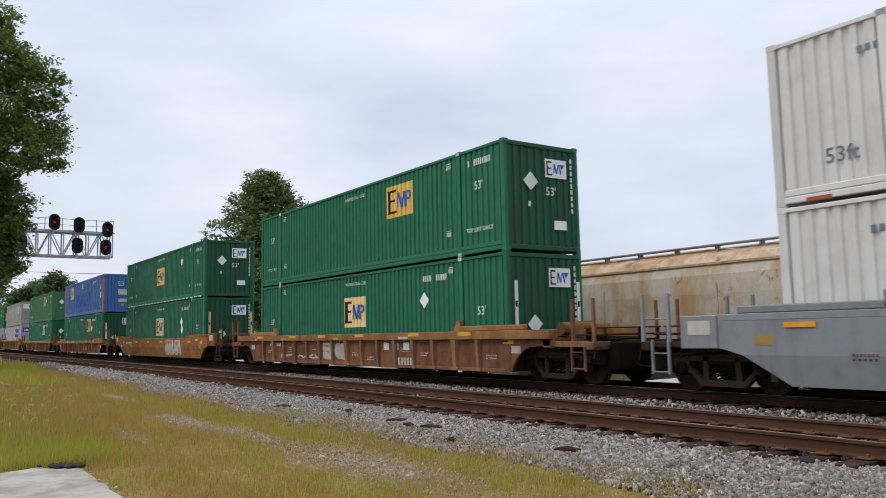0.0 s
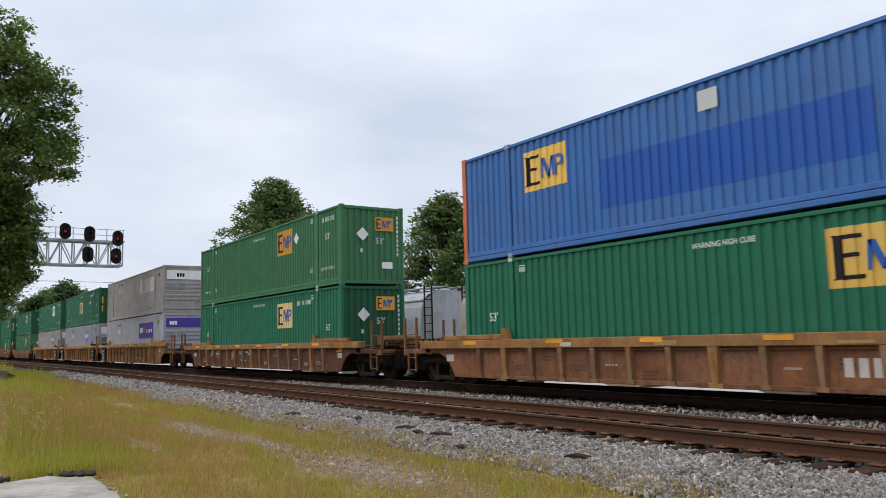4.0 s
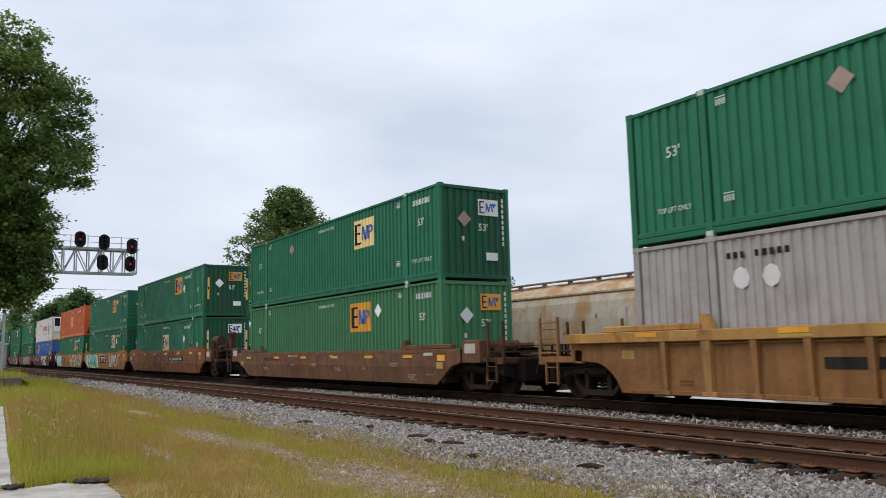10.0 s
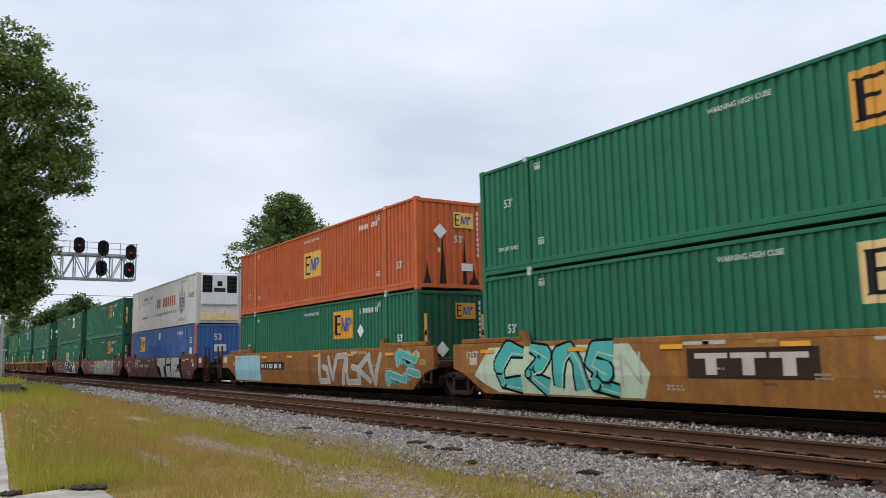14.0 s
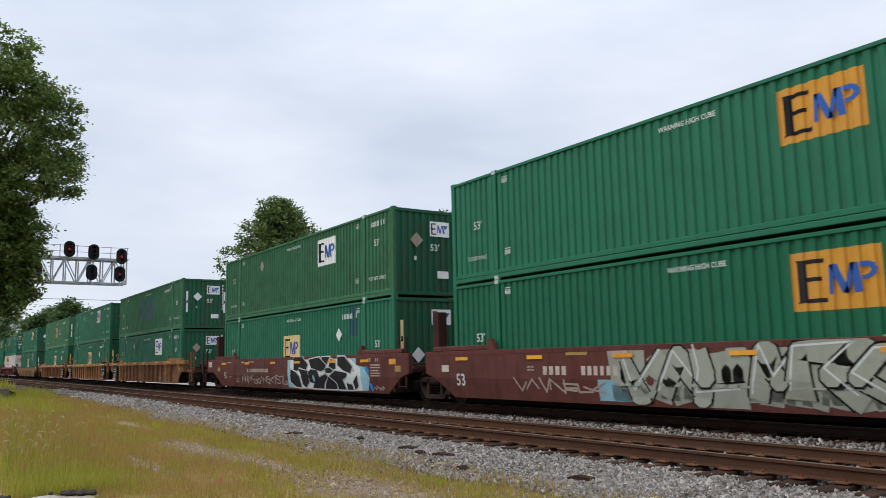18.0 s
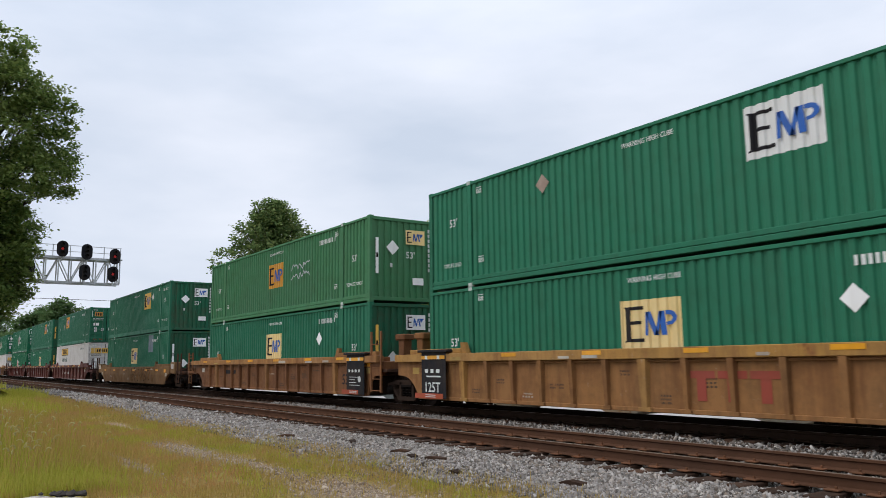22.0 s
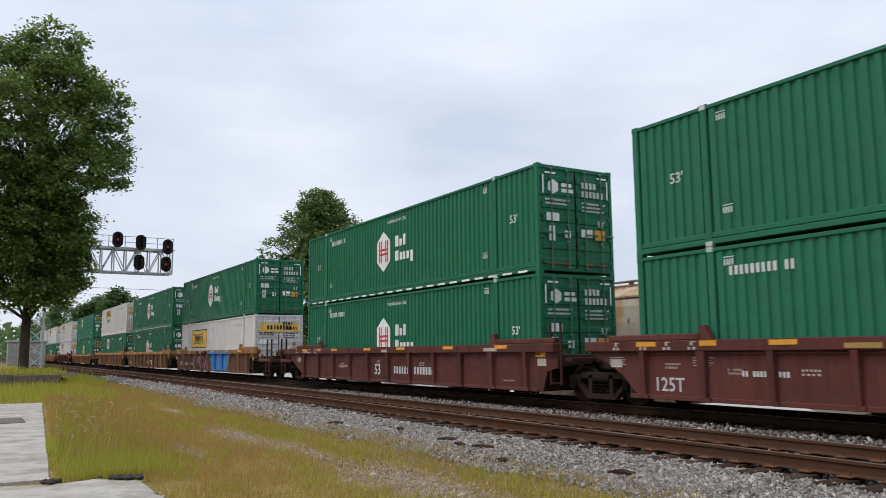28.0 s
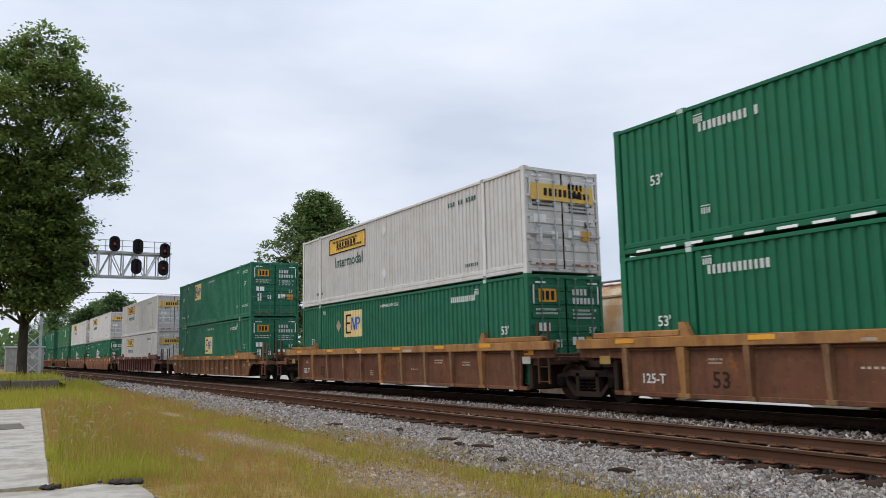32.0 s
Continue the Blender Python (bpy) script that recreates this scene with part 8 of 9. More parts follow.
# the tail, far down the line
tail, far_loads = x["d"] - 23.63, ("hub", "hub", "emp", "emp", "hub", "emp")
for i, kind in enumerate(far_loads):
    smooth = i < 2
    w = car(tail, "smooth" if smooth else "rib", CAR_BROWN if i % 3 else CAR_RUST, 1.4, SINGLE if i % 3 == 0 else MIDDLE, MIDDLE if i % 3 < 2 else SINGLE, "dusty brown well car near the tail", None, seed=70 + i)
    if kind == "hub":
        hub(tail, 0, False, 80 + i)
    else:
        emp(tail, 0, GREEN, "green steel container in a well far down the train", "cream", (-8.1, 1.6), seed=90 + i, front_panel="white")
    if i < 2:
        jb(tail, 1, 20 + i, False, True)
    elif kind == "hub":
        hub(tail, 1, False, 85 + i)
    else:
        emp(tail, 1, GREEN if i % 2 else GREEN_LIGHT, "green steel container far down the train", "yellow", (-5.1, 2.05), seed=95 + i, front_panel="white")
    tail -= 19.55 if i % 3 < 2 else 23.63

# ---- standing hopper cars in the yard ----


def hopper(x1, length, side, roof, label):
    """A covered hopper whose right-hand end stands at x1."""
    t = thing("hopper_car", label, "rail car", pose(x1, YARD_Y, YARD_Z), "hopper cars standing in the yard")
    sec = [(1.42, 1.05), (1.52, 1.5), (1.57, 2.2), (1.56, 3.0), (1.50, 3.55), (1.38, 3.85)]
    a, b = -length + 1.1, -1.1
    for s in (-1, 1):
        g, m = Geo(), len(sec)
        g.add([(x, s * y, z) for x in (a, b) for y, z in sec], [(i, i + 1, i + 1 + m, i + m) for i in range(m - 1)])
        part("side", g, side, t, "stained curved side sheet")
        g = Geo()
        n = 4
        for k in range(1, n):
            x = a + (b - a) * k / n
            g.box(x - 0.03, x + 0.03, s * 1.575 - 0.01, s * 1.575 + 0.01, 1.2, 3.3)
        part("seam", g, side, t)
        part("side_sill", Geo().box(-length + 0.2, -0.2, min(s * 1.40, s * 1.52), max(s * 1.40, s * 1.52), 0.95, 1.15, 0.02), side, t)
        part("eave", Geo().box(a, b, min(s * 1.34, s * 1.44), max(s * 1.34, s * 1.44), 3.83, 3.91, 0.01), roof, t, "rusty eave rail")
    rs = [(1.38, 3.87), (1.15, 4.12), (0.7, 4.30), (0.0, 4.36)]
    rs = [(-y, z) for y, z in rs] + [(y, z) for y, z in rs[-2::-1]]
    g, m = Geo(), len(rs)
    g.add([(x, y, z) for x in (a, b) for y, z in rs], [(i, i + m, i + 1 + m, i + 1) for i in range(m - 1)])
    part("roof", g, roof, t, "cream roof streaked with rust")
    for k in range(9):
        x = a + 0.8 + (b - a - 1.6) * k / 8
        part("roof_rib", Geo().prism([(x - 0.04, 0), (x + 0.04, 0), (x + 0.04, 0.03), (x - 0.04, 0.03)], -0.9, 0.9), roof, t, at=(0, 0, 4.30))
    for k in range(4):
        x = a + 1.8 + (b - a - 3.6) * k / 3
        part("hatch", Geo().box(x - 1.5, x + 1.5, -0.32, 0.32, 4.32, 4.42, 0.03), roof, t)
    for s in (-1, 1):
        part("roof_walk", Geo().box(a - 0.3, b + 0.3, s * 0.62 - 0.22, s * 0.62 + 0.22, 4.46, 4.50, 0.01), GALV, t, "grey steel roof walkway")
        for k in range(12):
            x = a + 0.5 + (b - a - 1.0) * k / 11
            part("walk_bracket", shared(f"walk_bracket_{s}", lambda: Geo().box(-0.018, 0.018, s * 0.62 - 0.03, s * 0.62 + 0.2, 4.28, 4.46), GALV), None, t, at=(x, 0, 0))
    for x in (a, b):
        s = 1 if x == b else -1
        prof = sec + [(0.7, 4.30), (0.0, 4.36)]
        ring = [(y, z) for y, z in prof] + [(-y, z) for y, z in prof[-2::-1]]
        g = Geo().add([(x, y, z) for y, z in ring], [tuple(range(len(ring)))])
        part("end_sheet", g, roof, t, "rust-stained end sheet")
        part("end_frame", Geo().box(min(x, x + s * 1.0), max(x, x + s * 1.0), -1.4, 1.4, 0.85, 1.1, 0.02).box(x + s * 0.9 - 0.04, x + s * 0.9 + 0.04, -1.45, -1.35, 0.6, 2.2).box(x + s * 0.9 - 0.04, x + s * 0.9 + 0.04, 1.35, 1.45, 0.6, 2.2), side, t)
        part("ladder", Geo().moved(ladder(0.6, 4.5), pose(x + s * 0.08, -1.2, 0, 0, 0, 90)), SOOT_BROWN, t, "rusty ladder")
    g = Geo()
    for k in range(3):
        x = a + (b - a) * (k + 0.5) / 3
        w2 = (b - a) / 6
        g.prism([(x - w2, 1.05), (x + w2, 1.05), (x + 0.4, 0.35), (x - 0.4, 0.35)], -1.3, 1.3)
    part("hopper_bay", g, side, t)
    truck(t, -2.2)
    truck(t, -length + 2.2)
    return t


GAP_X = -23.3 * 20.2 / 16.7
hopper(-8.3, -8.3 - GAP_X - 0.45, HOPPER_SIDE, HOPPER_RUST, "cream covered hopper car streaked with orange rust")
hopper(GAP_X - 0.45, 17.6, HOPPER_WHITE, HOPPER_WHITE, "pale grey covered hopper car standing in the yard")
hopper(11.0, 18.8, HOPPER_SIDE, HOPPER_RUST, "stained cream covered hopper car")
YARD_SETS = len(WHEELSETS) - 12

# ---- signal bridge ----
GX, G_LOW, G_HIGH = -70.5, 8.15, 10.15


def signal_bridge():
    t = thing("signal_bridge", "galvanised lattice signal gantry over the tracks", "signal gantry", pose(GX, 0, 0))
    y0, y1 = 4.2, 14.6
    for x in (-0.55, 0.55):
        for z in (G_LOW, G_HIGH):
            part("chord", Geo().box(x - 0.07, x + 0.07, y0, y1, z - 0.08, z + 0.08, 0.01), GALV, t)
        n = 11
        for k in range(n + 1):
            y = y0 + (y1 - y0) * k / n
            part("upright", shared("g_upright", lambda: Geo().box(-0.04, 0.04, -0.05, 0.05, G_LOW, G_HIGH, 0.006), GALV), None, t, at=(x, y, 0))
            if k < n:
                y2 = y0 + (y1 - y0) * (k + 1) / n
                part("brace", Geo().tube([(x, y, G_LOW if k % 2 else G_HIGH), (x, y2, G_HIGH if k % 2 else G_LOW)], 0.045, seg=6), GALV, t)
    part("walkway", Geo().box(-0.9, 0.6, y0, y1 + 0.2, G_HIGH + 0.08, G_HIGH + 0.13), GALV, t, "grated walkway")
    for z in (0.55, 1.05):
        part("hand_rail", Geo().tube([(0.6, y0, G_HIGH + z), (0.6, y1 + 0.1, G_HIGH + z)], 0.028, seg=6), GALV, t)
    for k in range(9):
        y = y0 + (y1 - y0) * k / 8
        part("rail_post", shared("g_post", lambda: Geo().box(-0.03, 0.03, -0.03, 0.03, G_HIGH, G_HIGH + 1.1), GALV), None, t, at=(0.6, y, 0))
    for x in (-0.55, 0.55):
        for y in (3.8, 4.9):
            part("mast_leg", Geo().box(x - 0.07, x + 0.07, y - 0.07, y + 0.07, -0.5, G_HIGH, 0.01), GALV, t)
    g = Geo()
    for k in range(9):
        z = 0.2 + k * 1.05
        g.tube([(0.55, 3.8, z), (0.55, 4.9, z + 1.05)], 0.035, seg=5).tube([(0.55, 4.9, z), (0.55, 3.8, z + 1.05)], 0.035, seg=5)
    part("mast_lattice", g, GALV, t)


def signal_head(y, z, lit):
    """Oval black backboard with three hooded lenses."""
    t = thing("railway_signal", "black oval railway signal showing red" if lit else "black oval railway signal, back of an unlit head", "railway signal", pose(GX + 0.95, y, z), "signal heads on the gantry")
    pts = [(0.43 * math.cos(a), (0.25 if math.sin(a) > 0 else -0.25) + 0.41 * math.sin(a)) for a in [2 * math.pi * (i + 0.5) / 24 for i in range(24)]]
    g, m = Geo(), 24
    g.add([(0.0, p, q) for p, q in pts] + [(0.04, p, q) for p, q in pts], [tuple(range(m))[::-1], tuple(range(m, 2 * m))] + [(i, (i + 1) % m, (i + 1) % m + m, i + m) for i in range(m)])
    part("backboard", g, BLACK_PANEL, t, "black oval board")
    part("bracket", Geo().box(-0.5, 0.0, -0.06, 0.06, -0.3, -0.2).box(-0.15, -0.05, -0.05, 0.05, -1.0, -0.3), GALV, t)
    for k, dz in enumerate((0.34, 0.0, -0.34)):
        hood = Geo()
        hood.add([(x, 0.13 * math.cos(a), dz + 0.13 * math.sin(a)) for x in (0.04, 0.32) for a in [math.pi * i / 8 - 0.25 for i in range(10)]], [(i, i + 1, i + 11, i + 10) for i in range(9)])
        part("hood", hood, SOOT, t)
        lens = Geo().add([(0.05, 0.11 * math.cos(a), dz + 0.11 * math.sin(a)) for a in [2 * math.pi * i / 12 for i in range(12)]], [tuple(range(12))])
        on = lit and k == 1
        part("lens", lens, RED_LAMP if on else BLACK_INK, t, "glowing red lens" if on else "")


signal_bridge()
for y, z, lit in ((10.05, 10.85, True), (11.9, 10.7, False), (14.1, 10.45, True), (7.7, 9.1, False), (11.8, 9.0, False), (14.0, 8.95, True)):
    signal_head(y, z, lit)
cable = Geo().tube([(-72 + 2.5 * k * 0.2, -20 + 4 * k, 7.35 - 0.9 * math.sin(math.pi * k / 25)) for k in range(26)], 0.018, seg=5)
tagged(new("overhead_cable", cable.mesh("overhead_cable", SOOT)), "thin dark overhead cable beyond the gantry", "cable")

# ---- trees ----


def leaf_cloud(lobes, n, size, seed, mat, clump=0.55, name="crown", per=22):
    rng = np.random.default_rng(seed)
    pts = []
    vol = np.array([r ** 2 for *_, r in lobes])
    share = (n * vol / vol.sum()).astype(int)
    for (cx, cy, cz, r), k in zip(lobes, share):
        m = max(1, k // per)
        d = rng.normal(size=(m, 3))
        d /= np.linalg.norm(d, axis=1, keepdims=True)
        rad = r * rng.uniform(0.45, 1.06, (m, 1)) ** 0.7
        cen = np.array([cx, cy, cz]) + d * rad * np.array([1, 1, 0.9])
        q = np.repeat(cen, per, 0) + rng.normal(0, clump, (m * per, 3)) * np.array([1, 1, 0.6])
        pts.append(q)
    p = np.concatenate(pts)
    base = [(-0.5, 0, 0), (-0.12, -0.34, 0.05), (0.5, 0, 0), (-0.12, 0.34, 0.05)]
    s = size * rng.uniform(0.6, 1.3, (len(p), 1)) * np.ones((1, 3))
    tilt, way = rng.normal(0, 0.75, len(p)), rng.uniform(0, 2 * np.pi, len(p))
    q = np.stack([np.cos(tilt / 2), np.sin(tilt / 2) * np.cos(way), np.sin(tilt / 2) * np.sin(way), rng.normal(0, 0.5, len(p))], 1)
    return scatter_mesh(name, base, [(0, 1, 2, 3)], p, s, q, mat)


def tree(x, y, z, trunk_r, trunk_h, lobes, n, size, mat, label, seed, clump=0.55, per=22):
    t = thing("tree", label, "tree", pose(x, y, z))
    rnd = random.Random(seed)
    g = Geo()
    top = max(l[2] for l in lobes)
    g.tube([(rnd.uniform(-0.12, 0.12) * k, rnd.uniform(-0.12, 0.12) * k, -0.4 + (top * 0.8) * k / 7) for k in range(8)], trunk_r, trunk_r * 0.25, 12)
    part("trunk", g, BARK, t, "grey-brown trunk")
    for cx, cy, cz, r in lobes:
        g = Geo()
        z0 = min(cz * 0.62, max(trunk_h, cz - 4.0))
        mid = (cx * 0.45 + rnd.uniform(-0.3, 0.3), cy * 0.45 + rnd.uniform(-0.3, 0.3), z0 + (cz - z0) * 0.55)
        g.tube([(0, 0, z0), mid, (cx, cy, cz)], trunk_r * 0.34, 0.04, 7)
        for k in range(4):
            e = (cx + rnd.uniform(-0.8, 0.8) * r, cy + rnd.uniform(-0.8, 0.8) * r, cz + rnd.uniform(-0.6, 0.8) * r)
            g.tube([mid, ((mid[0] + e[0]) / 2, (mid[1] + e[1]) / 2, (mid[2] + e[2]) / 2 + 0.2), e], trunk_r * 0.16, 0.02, 5)
        part("limb", g, BARK, t)
    part("crown", leaf_cloud(lobes, n, size, seed, mat, clump, "crown", per), None, t, "ragged crown of leaves")
    return t


BIG = [(0.5, 0.4, 20.6, 2.3), (-1.2, 2.4, 19.2, 1.8), (0.8, 3.7, 17.6, 1.8), (-0.6, 4.2, 15.4, 1.8), (0.8, 4.2, 13.0, 1.5), (-0.5, 2.1, 10.4, 1.5), (1.2, 2.0, 8.0, 1.6), (0.5, 2.0, 6.0, 1.4),
       (1.5, 1.4, 15.5, 2.4), (-1.5, 0.0, 12.5, 2.5), (1.6, -0.5, 8.4, 2.2), (-0.8, -2.5, 19.5, 2.4), (0.8, -4.8, 17.0, 2.6), (-0.5, -5.6, 13.4, 2.4), (0.6, -4.6, 9.6, 2.4), (0.5, -2.8, 6.4, 1.8), (2.2, -1.8, 16.5, 2.2), (1.8, 0.8, 18.2, 2.0), (0, 0.9, 5.4, 1.2), (0.5, 1.0, 7.5, 2.0), (1.0, -1.0, 5.8, 1.7), (0.3, 2.3, 5.4, 1.2), (-1.0, 2.1, 9.0, 1.7), (1.5, 0.6, 10.8, 2.0), (2.0, 2.4, 13.2, 1.8), (1.8, -2.6, 11.5, 2.2), (1.5, 2.3, 9.6, 1.4), (1.9, 1.8, 7.4, 1.4), (1.7, 0.7, 5.6, 1.3), (2.1, -0.6, 7.0, 1.5), (1.6, -2.2, 8.0, 1.7), (1.5, 1.2, 9.0, 1.5), (1.6, 1.6, 4.9, 1.2), (1.6, -1.4, 4.8, 1.3), (2.0, 0.1, 4.5, 1.1), (1.2, 2.4, 6.4, 1.2), (1.4, -3.0, 5.2, 1.3), (2.4, -1.2, 13.6, 2.0), (2.6, 1.2, 12.0, 1.7), (2.5, -0.2, 10.0, 1.8), (2.2, -3.4, 14.4, 1.9)]
tree(-55.9, 2.9, 0.25, 0.31, 4.2, BIG, 112000, 0.26, LEAF, "tall broadleaf tree with a dense ragged green crown", 11, 0.30, 46)


def crown(rx, h0, h1, n, seed, peak=0.42, cone=0.0):
    """Lobes of an egg-shaped crown between two heights."""
    rnd = random.Random(seed)
    out = []
    for i in range(n):
        k = (i + rnd.uniform(0.2, 0.8)) / n
        zz = h0 + (h1 - h0) * k
        d = (k - peak) / (1 - peak if k > peak else peak + 0.12)
        wide = rx * math.sqrt(max(0.04, 1 - d * d))
        if k > peak:
            wide += cone * (rx * max(0.06, 1 - d) - wide)
        r = min(rx * 0.24, wide * 0.62) * rnd.uniform(0.75, 1.1)
        a = i * 2.4 + rnd.uniform(-0.5, 0.5)
        q = max(0.0, wide - r) * rnd.uniform(0.7, 1.0)
        out.append((q * math.cos(a), q * math.sin(a), min(zz, h1 - r * 0.8), r))
        if i % 3 == 0:
            out.append((0.3 * q * math.cos(a + 2), 0.3 * q * math.sin(a + 2), min(zz, h1 - r * 0.8), r * 1.1))
    return out


tree(-99.1, 40.0, -0.8, 0.6, 3.5, crown(10.6, 4.5, 24.2, 52, 5, 0.26, 0.5), 46000, 0.46, LEAF_DARK, "broad dark green tree beyond the yard", 21, 0.42)
tree(-66.5, 45.6, -0.8, 0.45, 3.5, crown(6.2, 3.5, 17.0, 36, 8, 0.35, 0.25), 26000, 0.42, LEAF_DARK, "rounded dark green tree beyond the yard", 22, 0.36)
tree(-131.0, 42.0, -0.8, 0.4, 3.0, crown(4.6, 3.0, 14.0, 14, 12), 9000, 0.7, LEAF_DARK, "small tree beyond the yard", 23, 0.7)
for i, (tx, ty, hh, rr) in enumerate(((-190, 28.5, 16.3, 6), (-205, 24.5, 14.5, 6), (-185, 37, 12.5, 6), (-330, 28, 21, 9), (-335, 43, 25, 10), (-420, 34, 24, 11), (-430, 24, 19, 6.5), (-240, -1, 13, 7), (-215, -4, 13, 8), (-150, -9, 9, 6), (-170, 0.0, 8.5, 5), (-160, 31, 7.0, 4.5), (-280, 30, 14, 9), (-190, -18, 14, 9))):
    tree(tx, ty, -0.5, 0.4, 2.0, crown(rr, hh * 0.1, hh, 14, 40 + i), 7000, 0.80, LEAF_FAR, "leafy tree far along the line", 60 + i, 0.8)

# far woods close the view behind
rng = np.random.default_rng(5)
wx, wy = rng.uniform(-700, -290, 9000), rng.uniform(-60, 160, 9000)
wm = scatter_mesh("woods", [(-0.5, 0, 0), (0, -0.4, 0.05), (0.5, 0, 0), (0, 0.4, 0.05)], [(0, 1, 2, 3)], np.stack([wx, wy, rng.uniform(0, 1, 9000) ** 0.8 * (10 + 3 * np.sin(wy * 0.08))], 1), rng.uniform(1.6, 3.4, (9000, 1)) * np.ones((1, 3)), rng.normal(size=(9000, 4)), LEAF_FAR)
tagged(new("woods", wm), "distant leafy woods at the end of the line", "woods", kind="stuff")

# ---- shed behind the tree ----
shed = thing("shed", "grey metal equipment shed with a pale roof edge", "shed", pose(-97.0, 5.3, 0.2))
part("wall", Geo().box(-2.0, 0.0, -1.85, 1.85, 0, 2.5, 0.03), SHED_GREY, shed)
part("roof", Geo().box(-2.1, 0.12, -2.0, 2.0, 2.5, 2.68, 0.03), GALV, shed, "pale flat roof")
part("door", Geo().box(0.0, 0.05, -0.9, 0.0, 0.05, 2.05, 0.01), SHED_GREY, shed)
part("sign", Geo().box(0.0, 0.03, 0.6, 0.9, 1.3, 1.65, 0.005), WHITE_INK, shed)

# ---- grass and weeds ----


def blades(name, n, region, h, w, mat, seed, label, lean=0.5):
    rng = np.random.default_rng(seed)
    x, y = region(rng, n)
    z = np.array([ground_z(a, b) for a, b in zip(x, y)])
    base = [(-0.5, 0, 0), (0.5, 0, 0), (0.28, 0.10, 0.55), (-0.28, 0.10, 0.55), (0.0, 0.34, 1.0)]
    k = len(x)
    hh = h * rng.lognormal(0, 0.35, k)
    s = np.stack([np.full(k, w) * rng.uniform(0.7, 1.4, k), hh * lean * rng.uniform(0.2, 1.6, k), hh], 1)
    yaw = rng.uniform(0, 2 * np.pi, k)
    q = np.stack([np.cos(yaw / 2), rng.normal(0, 0.06, k), rng.normal(0, 0.06, k), np.sin(yaw / 2)], 1)
    me = scatter_mesh(name, base, [(0, 1, 2), (0, 2, 3), (3, 2, 4)], np.stack([x, y, z - 0.01], 1), s, q, mat)
    tagged(new(name, me), label, "grass", kind="stuff")


def bare_at(x, y):
    v = 0
    for cx, cy, rx, ry in ((-15.6, 4.72, 2.6, 0.5), (-9.1, 4.95, 2.7, 0.75), (-12.6, 4.92, 1.9, 0.3), (-14.5, 3.35, 2.2, 0.18), (-24, 5.2, 2.6, 0.35)):
        v = np.maximum(v, np.exp(-(((x - cx) / rx) ** 2 + ((y - cy) / ry) ** 2)))
    return v


def field(x0, x1, y0, y1, power=1.0):
    def pick(rng, n):
        u = rng.uniform(0, 1, n) ** power
        x = x1 + (x0 - x1) * u
        y = rng.uniform(y0, y1, n)
        clump = np.array([noise.noise((a * 0.9, b * 1.6, 2)) for a, b in zip(x, y)])
        keep = (rng.uniform(0, 1, n) > bare_at(x, y) * 0.93) & (clump > rng.uniform(-0.75, 0.25, n)) & ((x < -11.5) | (y > 2.05)) & (y > 1.1 + np.clip(-(x + 12) * 0.067, 0, 1.5))
        return x[keep], y[keep]
    return pick


blades("grass", 130000, field(-27, -5, 1.0, 6.9), 0.085, 0.0095, GRASS, 1, "short dry yellow-green grass")
blades("grass", 60000, field(-62, -27, 1.6, 6.9), 0.12, 0.016, GRASS, 2, "dry yellow-green grass along the track")
blades("grass", 16000, field(-34, -13, 1.4, 3.6), 0.26, 0.011, GRASS, 3, "taller dry grass")


def weed_bed(rng, n):
    x = -11.45 - np.abs(rng.normal(0, 1, n)) * 2.4
    y = 1.0 + np.clip(-(x + 12) * 0.067, 0, 1.4) + np.abs(rng.normal(0, 0.5, n)) + np.where(x > -14.5, 0.9, 0.0) * rng.uniform(0, 1, n)
    return x, y


blades("weeds", 7000, weed_bed, 0.15, 0.013, GRASS_GREEN, 4, "bright green weeds beside the slab", 0.9)


def far_weeds(rng, n):
    x = rng.uniform(-58, -31, n)
    return x, np.where(x < -47, rng.uniform(4.3, 6.6, n), rng.uniform(-3, 5.0, n))


blades("weeds", 14000, far_weeds, 0.30, 0.022, GRASS_GREEN, 5, "green weeds in front of the kerb wall", 0.5)


def bank_weeds(rng, n):
    return rng.uniform(-56, -47.8, n), rng.uniform(-3, 4.6, n)


rng = np.random.default_rng(15)
bx, by = bank_weeds(rng, 9000)
bh = rng.lognormal(0, 0.45, 9000) * 0.20
bm = scatter_mesh("weeds", [(-0.5, 0, 0), (0.5, 0, 0), (0.28, 0.1, 0.55), (-0.28, 0.1, 0.55), (0.0, 0.34, 1.0)], [(0, 1, 2), (0, 2, 3), (3, 2, 4)], np.stack([bx, by, np.full(9000, 0.22)], 1),
                  np.stack([np.full(9000, 0.025), bh * 0.6, bh], 1), np.stack([np.cos(by * 9), bx * 0, bx * 0, np.sin(by * 9)], 1), GRASS_GREEN)
tagged(new("weeds", bm), "tangled green weeds on the bank below the tree", "weeds", kind="stuff")


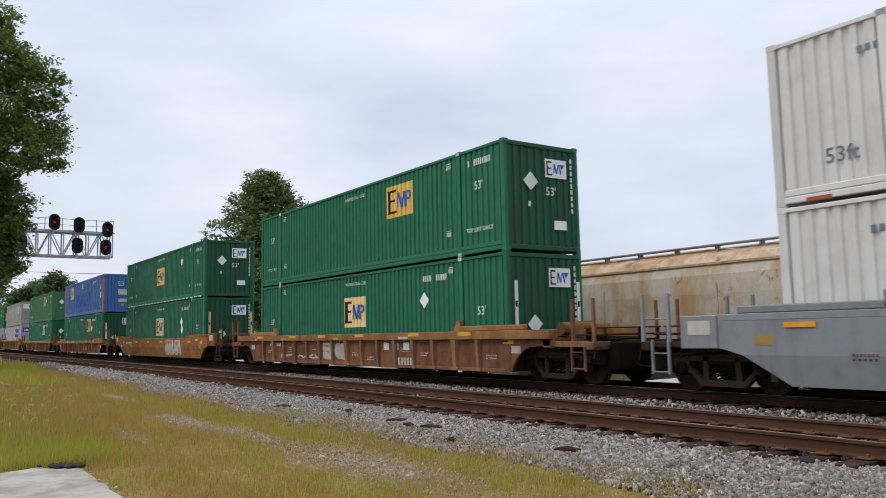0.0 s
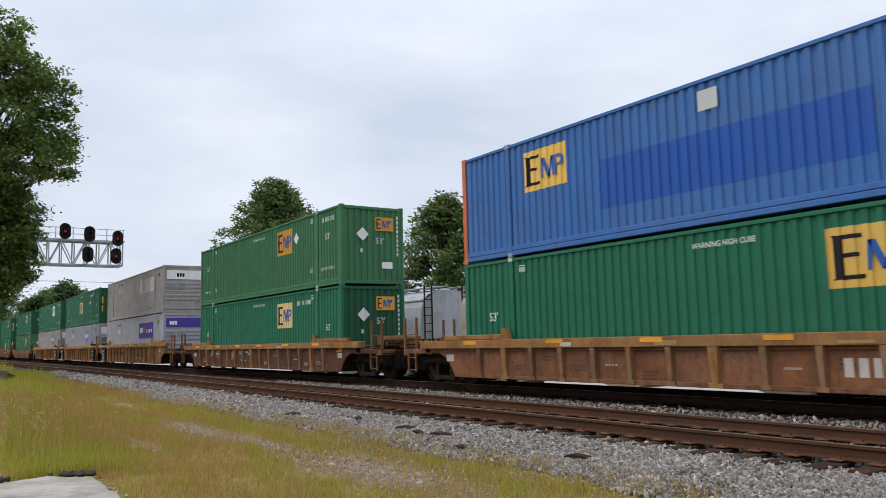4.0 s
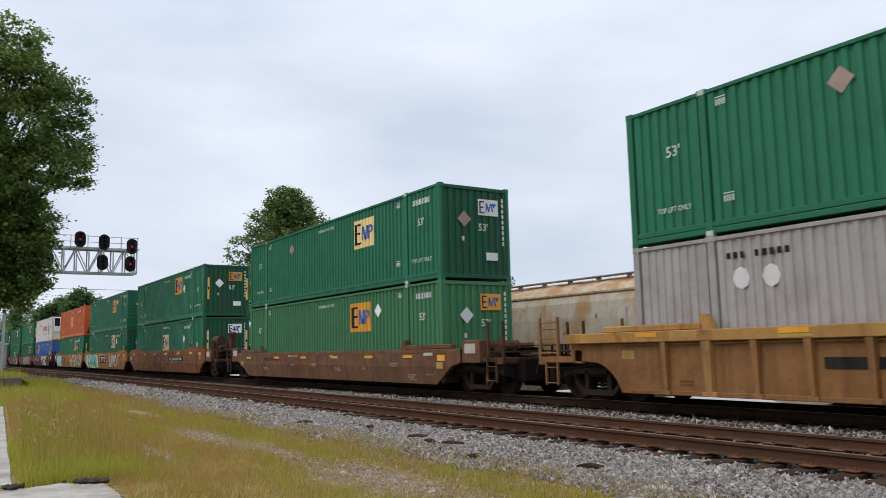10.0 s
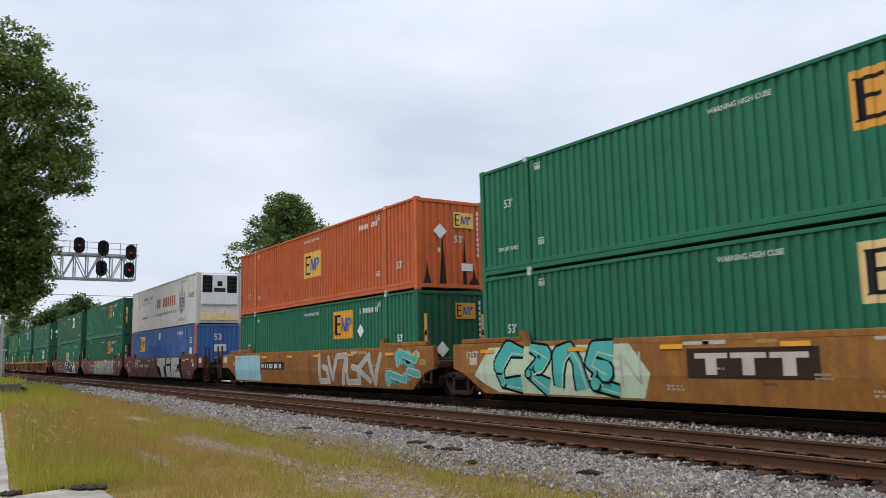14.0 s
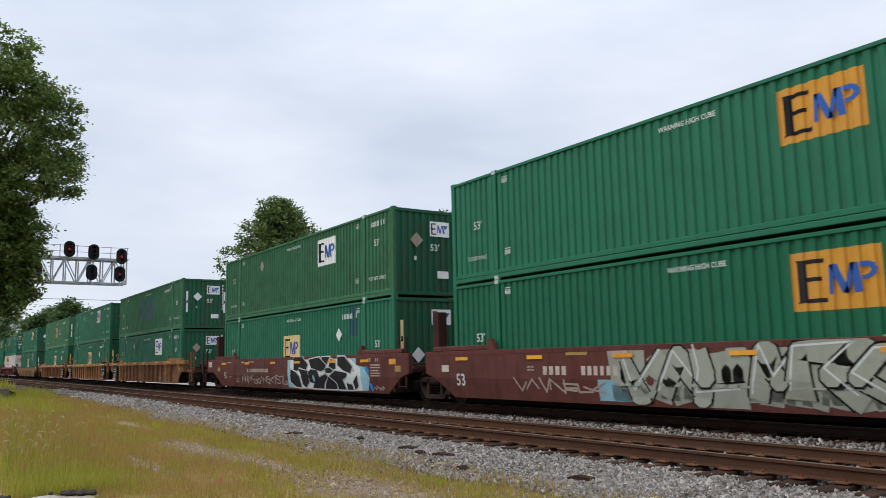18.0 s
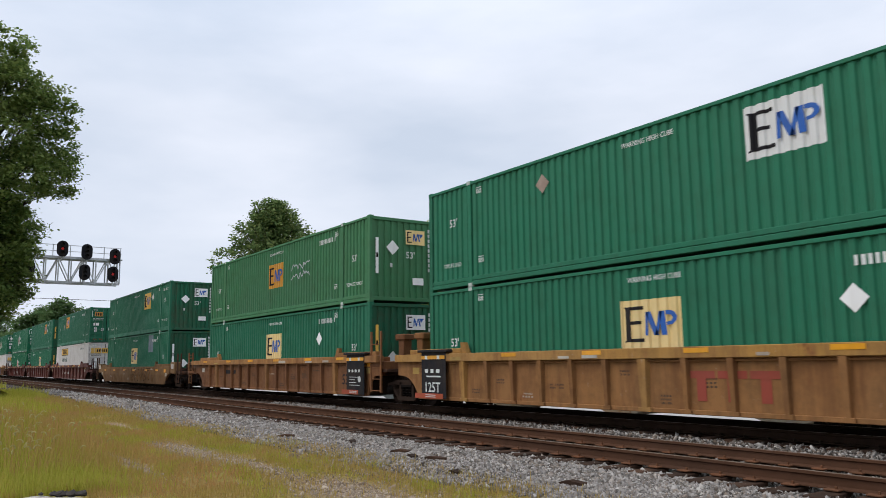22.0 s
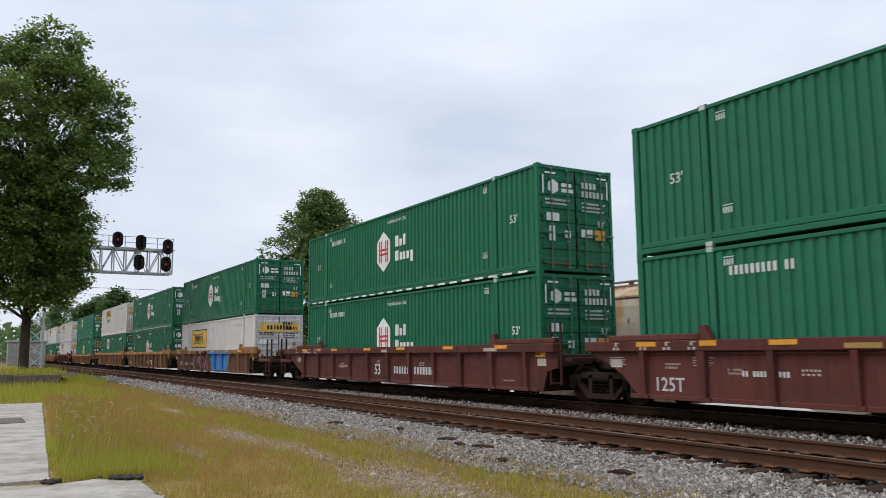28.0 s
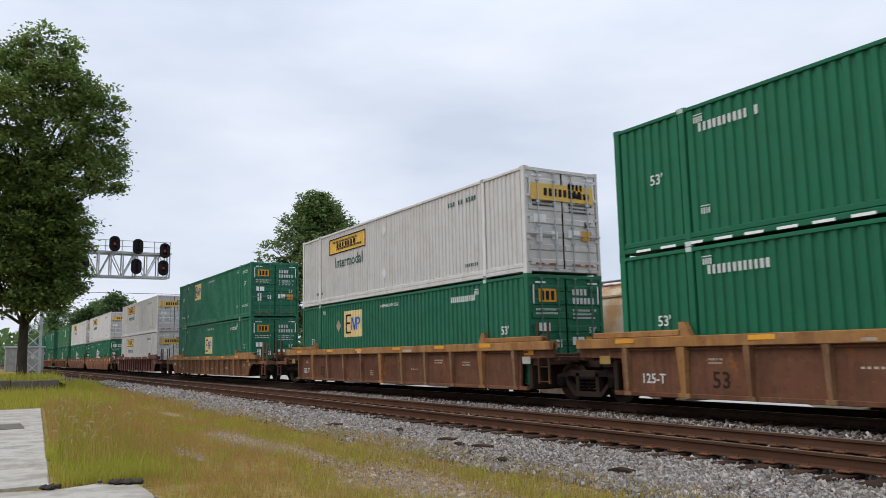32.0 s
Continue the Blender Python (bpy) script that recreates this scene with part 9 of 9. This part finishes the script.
def foxtails():
    """Tall arching stems with pale seed heads."""
    rnd = random.Random(9)
    stems, heads = Geo(), Geo()
    for i in range(75):
        x = -12.4 - abs(rnd.gauss(0, 1)) * 4.2
        y = 1.15 + max(0, -(x + 12) * 0.067) + abs(rnd.gauss(0, 0.7))
        z = ground_z(x, y)
        h, a, r = rnd.uniform(0.35, 0.85), rnd.uniform(0, 6.28), rnd.uniform(0.08, 0.22)
        dx, dy = math.cos(a) * r, math.sin(a) * r
        p = [(x, y, z), (x + dx * 0.2, y + dy * 0.2, z + h * 0.6), (x + dx * 0.6, y + dy * 0.6, z + h * 0.95), (x + dx, y + dy, z + h)]
        stems.tube(p, 0.005, 0.003, 4)
        e, u, v = 0.055, dx / r, dy / r
        arc = [(e * (1 - math.cos(q)), e * math.sin(q)) for q in (0, 0.6, 1.2, 1.8, 2.4)]
        heads.tube([(p[3][0] + u * a2, p[3][1] + v * a2, z + h + b2) for a2, b2 in arc], 0.0115, 0.007, 6)
    t = thing("foxtail_weeds", "tall green weeds with pale drooping seed heads", "weeds", kind="stuff")
    part("stems", stems, GRASS_GREEN, t)
    part("seed_heads", heads, SEED, t, "pale seed heads")


foxtails()


def soil_grit():
    """Gravel, clods and straw on the bare patches and along the foot of the ballast."""
    rng = np.random.default_rng(31)
    v, f = ico()
    parts = []
    for cx, cy, rx, ry, k in ((-15.6, 4.72, 2.4, 0.40, 2600), (-9.1, 4.95, 2.4, 0.60, 4200), (-12.6, 4.92, 1.8, 0.28, 1400), (-14.5, 3.35, 2.0, 0.16, 700), (-11.0, 6.0, 4.5, 0.30, 2200)):
        parts.append(np.stack([rng.normal(cx, rx * 0.55, k), rng.normal(cy, ry * 0.55, k)], 1))
    p = np.concatenate(parts)
    z = np.array([ground_z(a, b) for a, b in p])
    n = len(p)
    size = 0.0085 * rng.lognormal(0, 0.45, (n, 1)) * rng.uniform((0.9, 0.7, 0.5), (2.2, 1.2, 0.9), (n, 3))
    me = scatter_mesh("soil_grit", v, f, np.column_stack([p, z + 0.004]), size, rng.normal(size=(n, 4)), GRIT)
    tagged(new("soil_grit", me), "brown gravel and clods on bare soil", "gravel", kind="stuff")


soil_grit()


def tufts(rng, n):
    m = n // 45
    cx, cy = rng.uniform(-24, -6, m), np.where(rng.uniform(0, 1, m) < 0.35, rng.normal(5.7, 0.3, m), rng.uniform(2.4, 5.6, m))
    x, y = np.repeat(cx, 45) + rng.normal(0, 0.16, m * 45), np.repeat(cy, 45) + rng.normal(0, 0.11, m * 45)
    keep = (bare_at(x, y) < 0.4) & ((x < -12) | (y > 2.2))
    return x[keep], y[keep]


blades("grass", 11000, tufts, 0.10, 0.010, GRASS_GREEN, 8, "low green tufts among dry grass", 0.9)

# scraps of tie wood and plates on the ballast
for sx, sy, turn, long, name, label in ((-12.1, 7.35, 24, 0.42, "wood_scrap", "dark splinter of tie wood on the ballast"), (-11.4, 7.15, -12, 0.30, "scrap_plate", "rusty iron plate lying on the ballast"),
                                        (-10.9, 7.25, 30, 0.46, "wood_scrap", "dark splinter of tie wood on the ballast"), (-9.6, 6.75, -6, 0.26, "scrap_plate", "rusty iron plate lying on the ballast"),
                                        (-16.5, 7.1, 32, 0.5, "wood_scrap", "dark splinter of tie wood on the ballast"), (-7.6, 7.2, 12, 0.4, "wood_scrap", "dark splinter of tie wood on the ballast"), (-14.2, 7.5, -20, 0.35, "scrap_plate", "rusty iron plate lying on the ballast")):
    g = Geo().prism([(-long / 2, 0.0), (long / 2, 0.0), (long * 0.42, 0.05), (-long * 0.1, 0.07), (-long * 0.46, 0.04)], -0.055, 0.055)
    o = new(name, g.mesh(name, TIE_WOOD if name == "wood_scrap" else SOOT_BROWN))
    o.matrix_world = pose(sx, sy, ground_z(sx, sy) + 0.012, 3, 0, turn)
    tagged(o, label, "scrap")

# ---- how the train runs ----
WHEEL_R = 0.455


def motions():
    for ob, x0, z in MOVING:
        walk(ob, [(t, pose(x0 + travel(t), RAIL_Y, z)) for t in [0.5 * k for k in range(65)]])
    # all wheelsets turn alike: one set of keys for the leading and one for the trailing ones
    keyed = {}
    for w, s in WHEELSETS[:YARD_SETS]:
        if s not in keyed:
            walk(w, [(k / FPS, pose(s * 0.89, 0, 0.455, 0, math.degrees(travel(k / FPS) / WHEEL_R) % 360.0, 0)) for k in range(32 * FPS + 1)])
            keyed[s] = w.animation_data
        else:
            w.rotation_mode = "QUATERNION"
            d = w.animation_data_create()
            d.action = keyed[s].action
            d.action_slot = keyed[s].action_slot


motions()
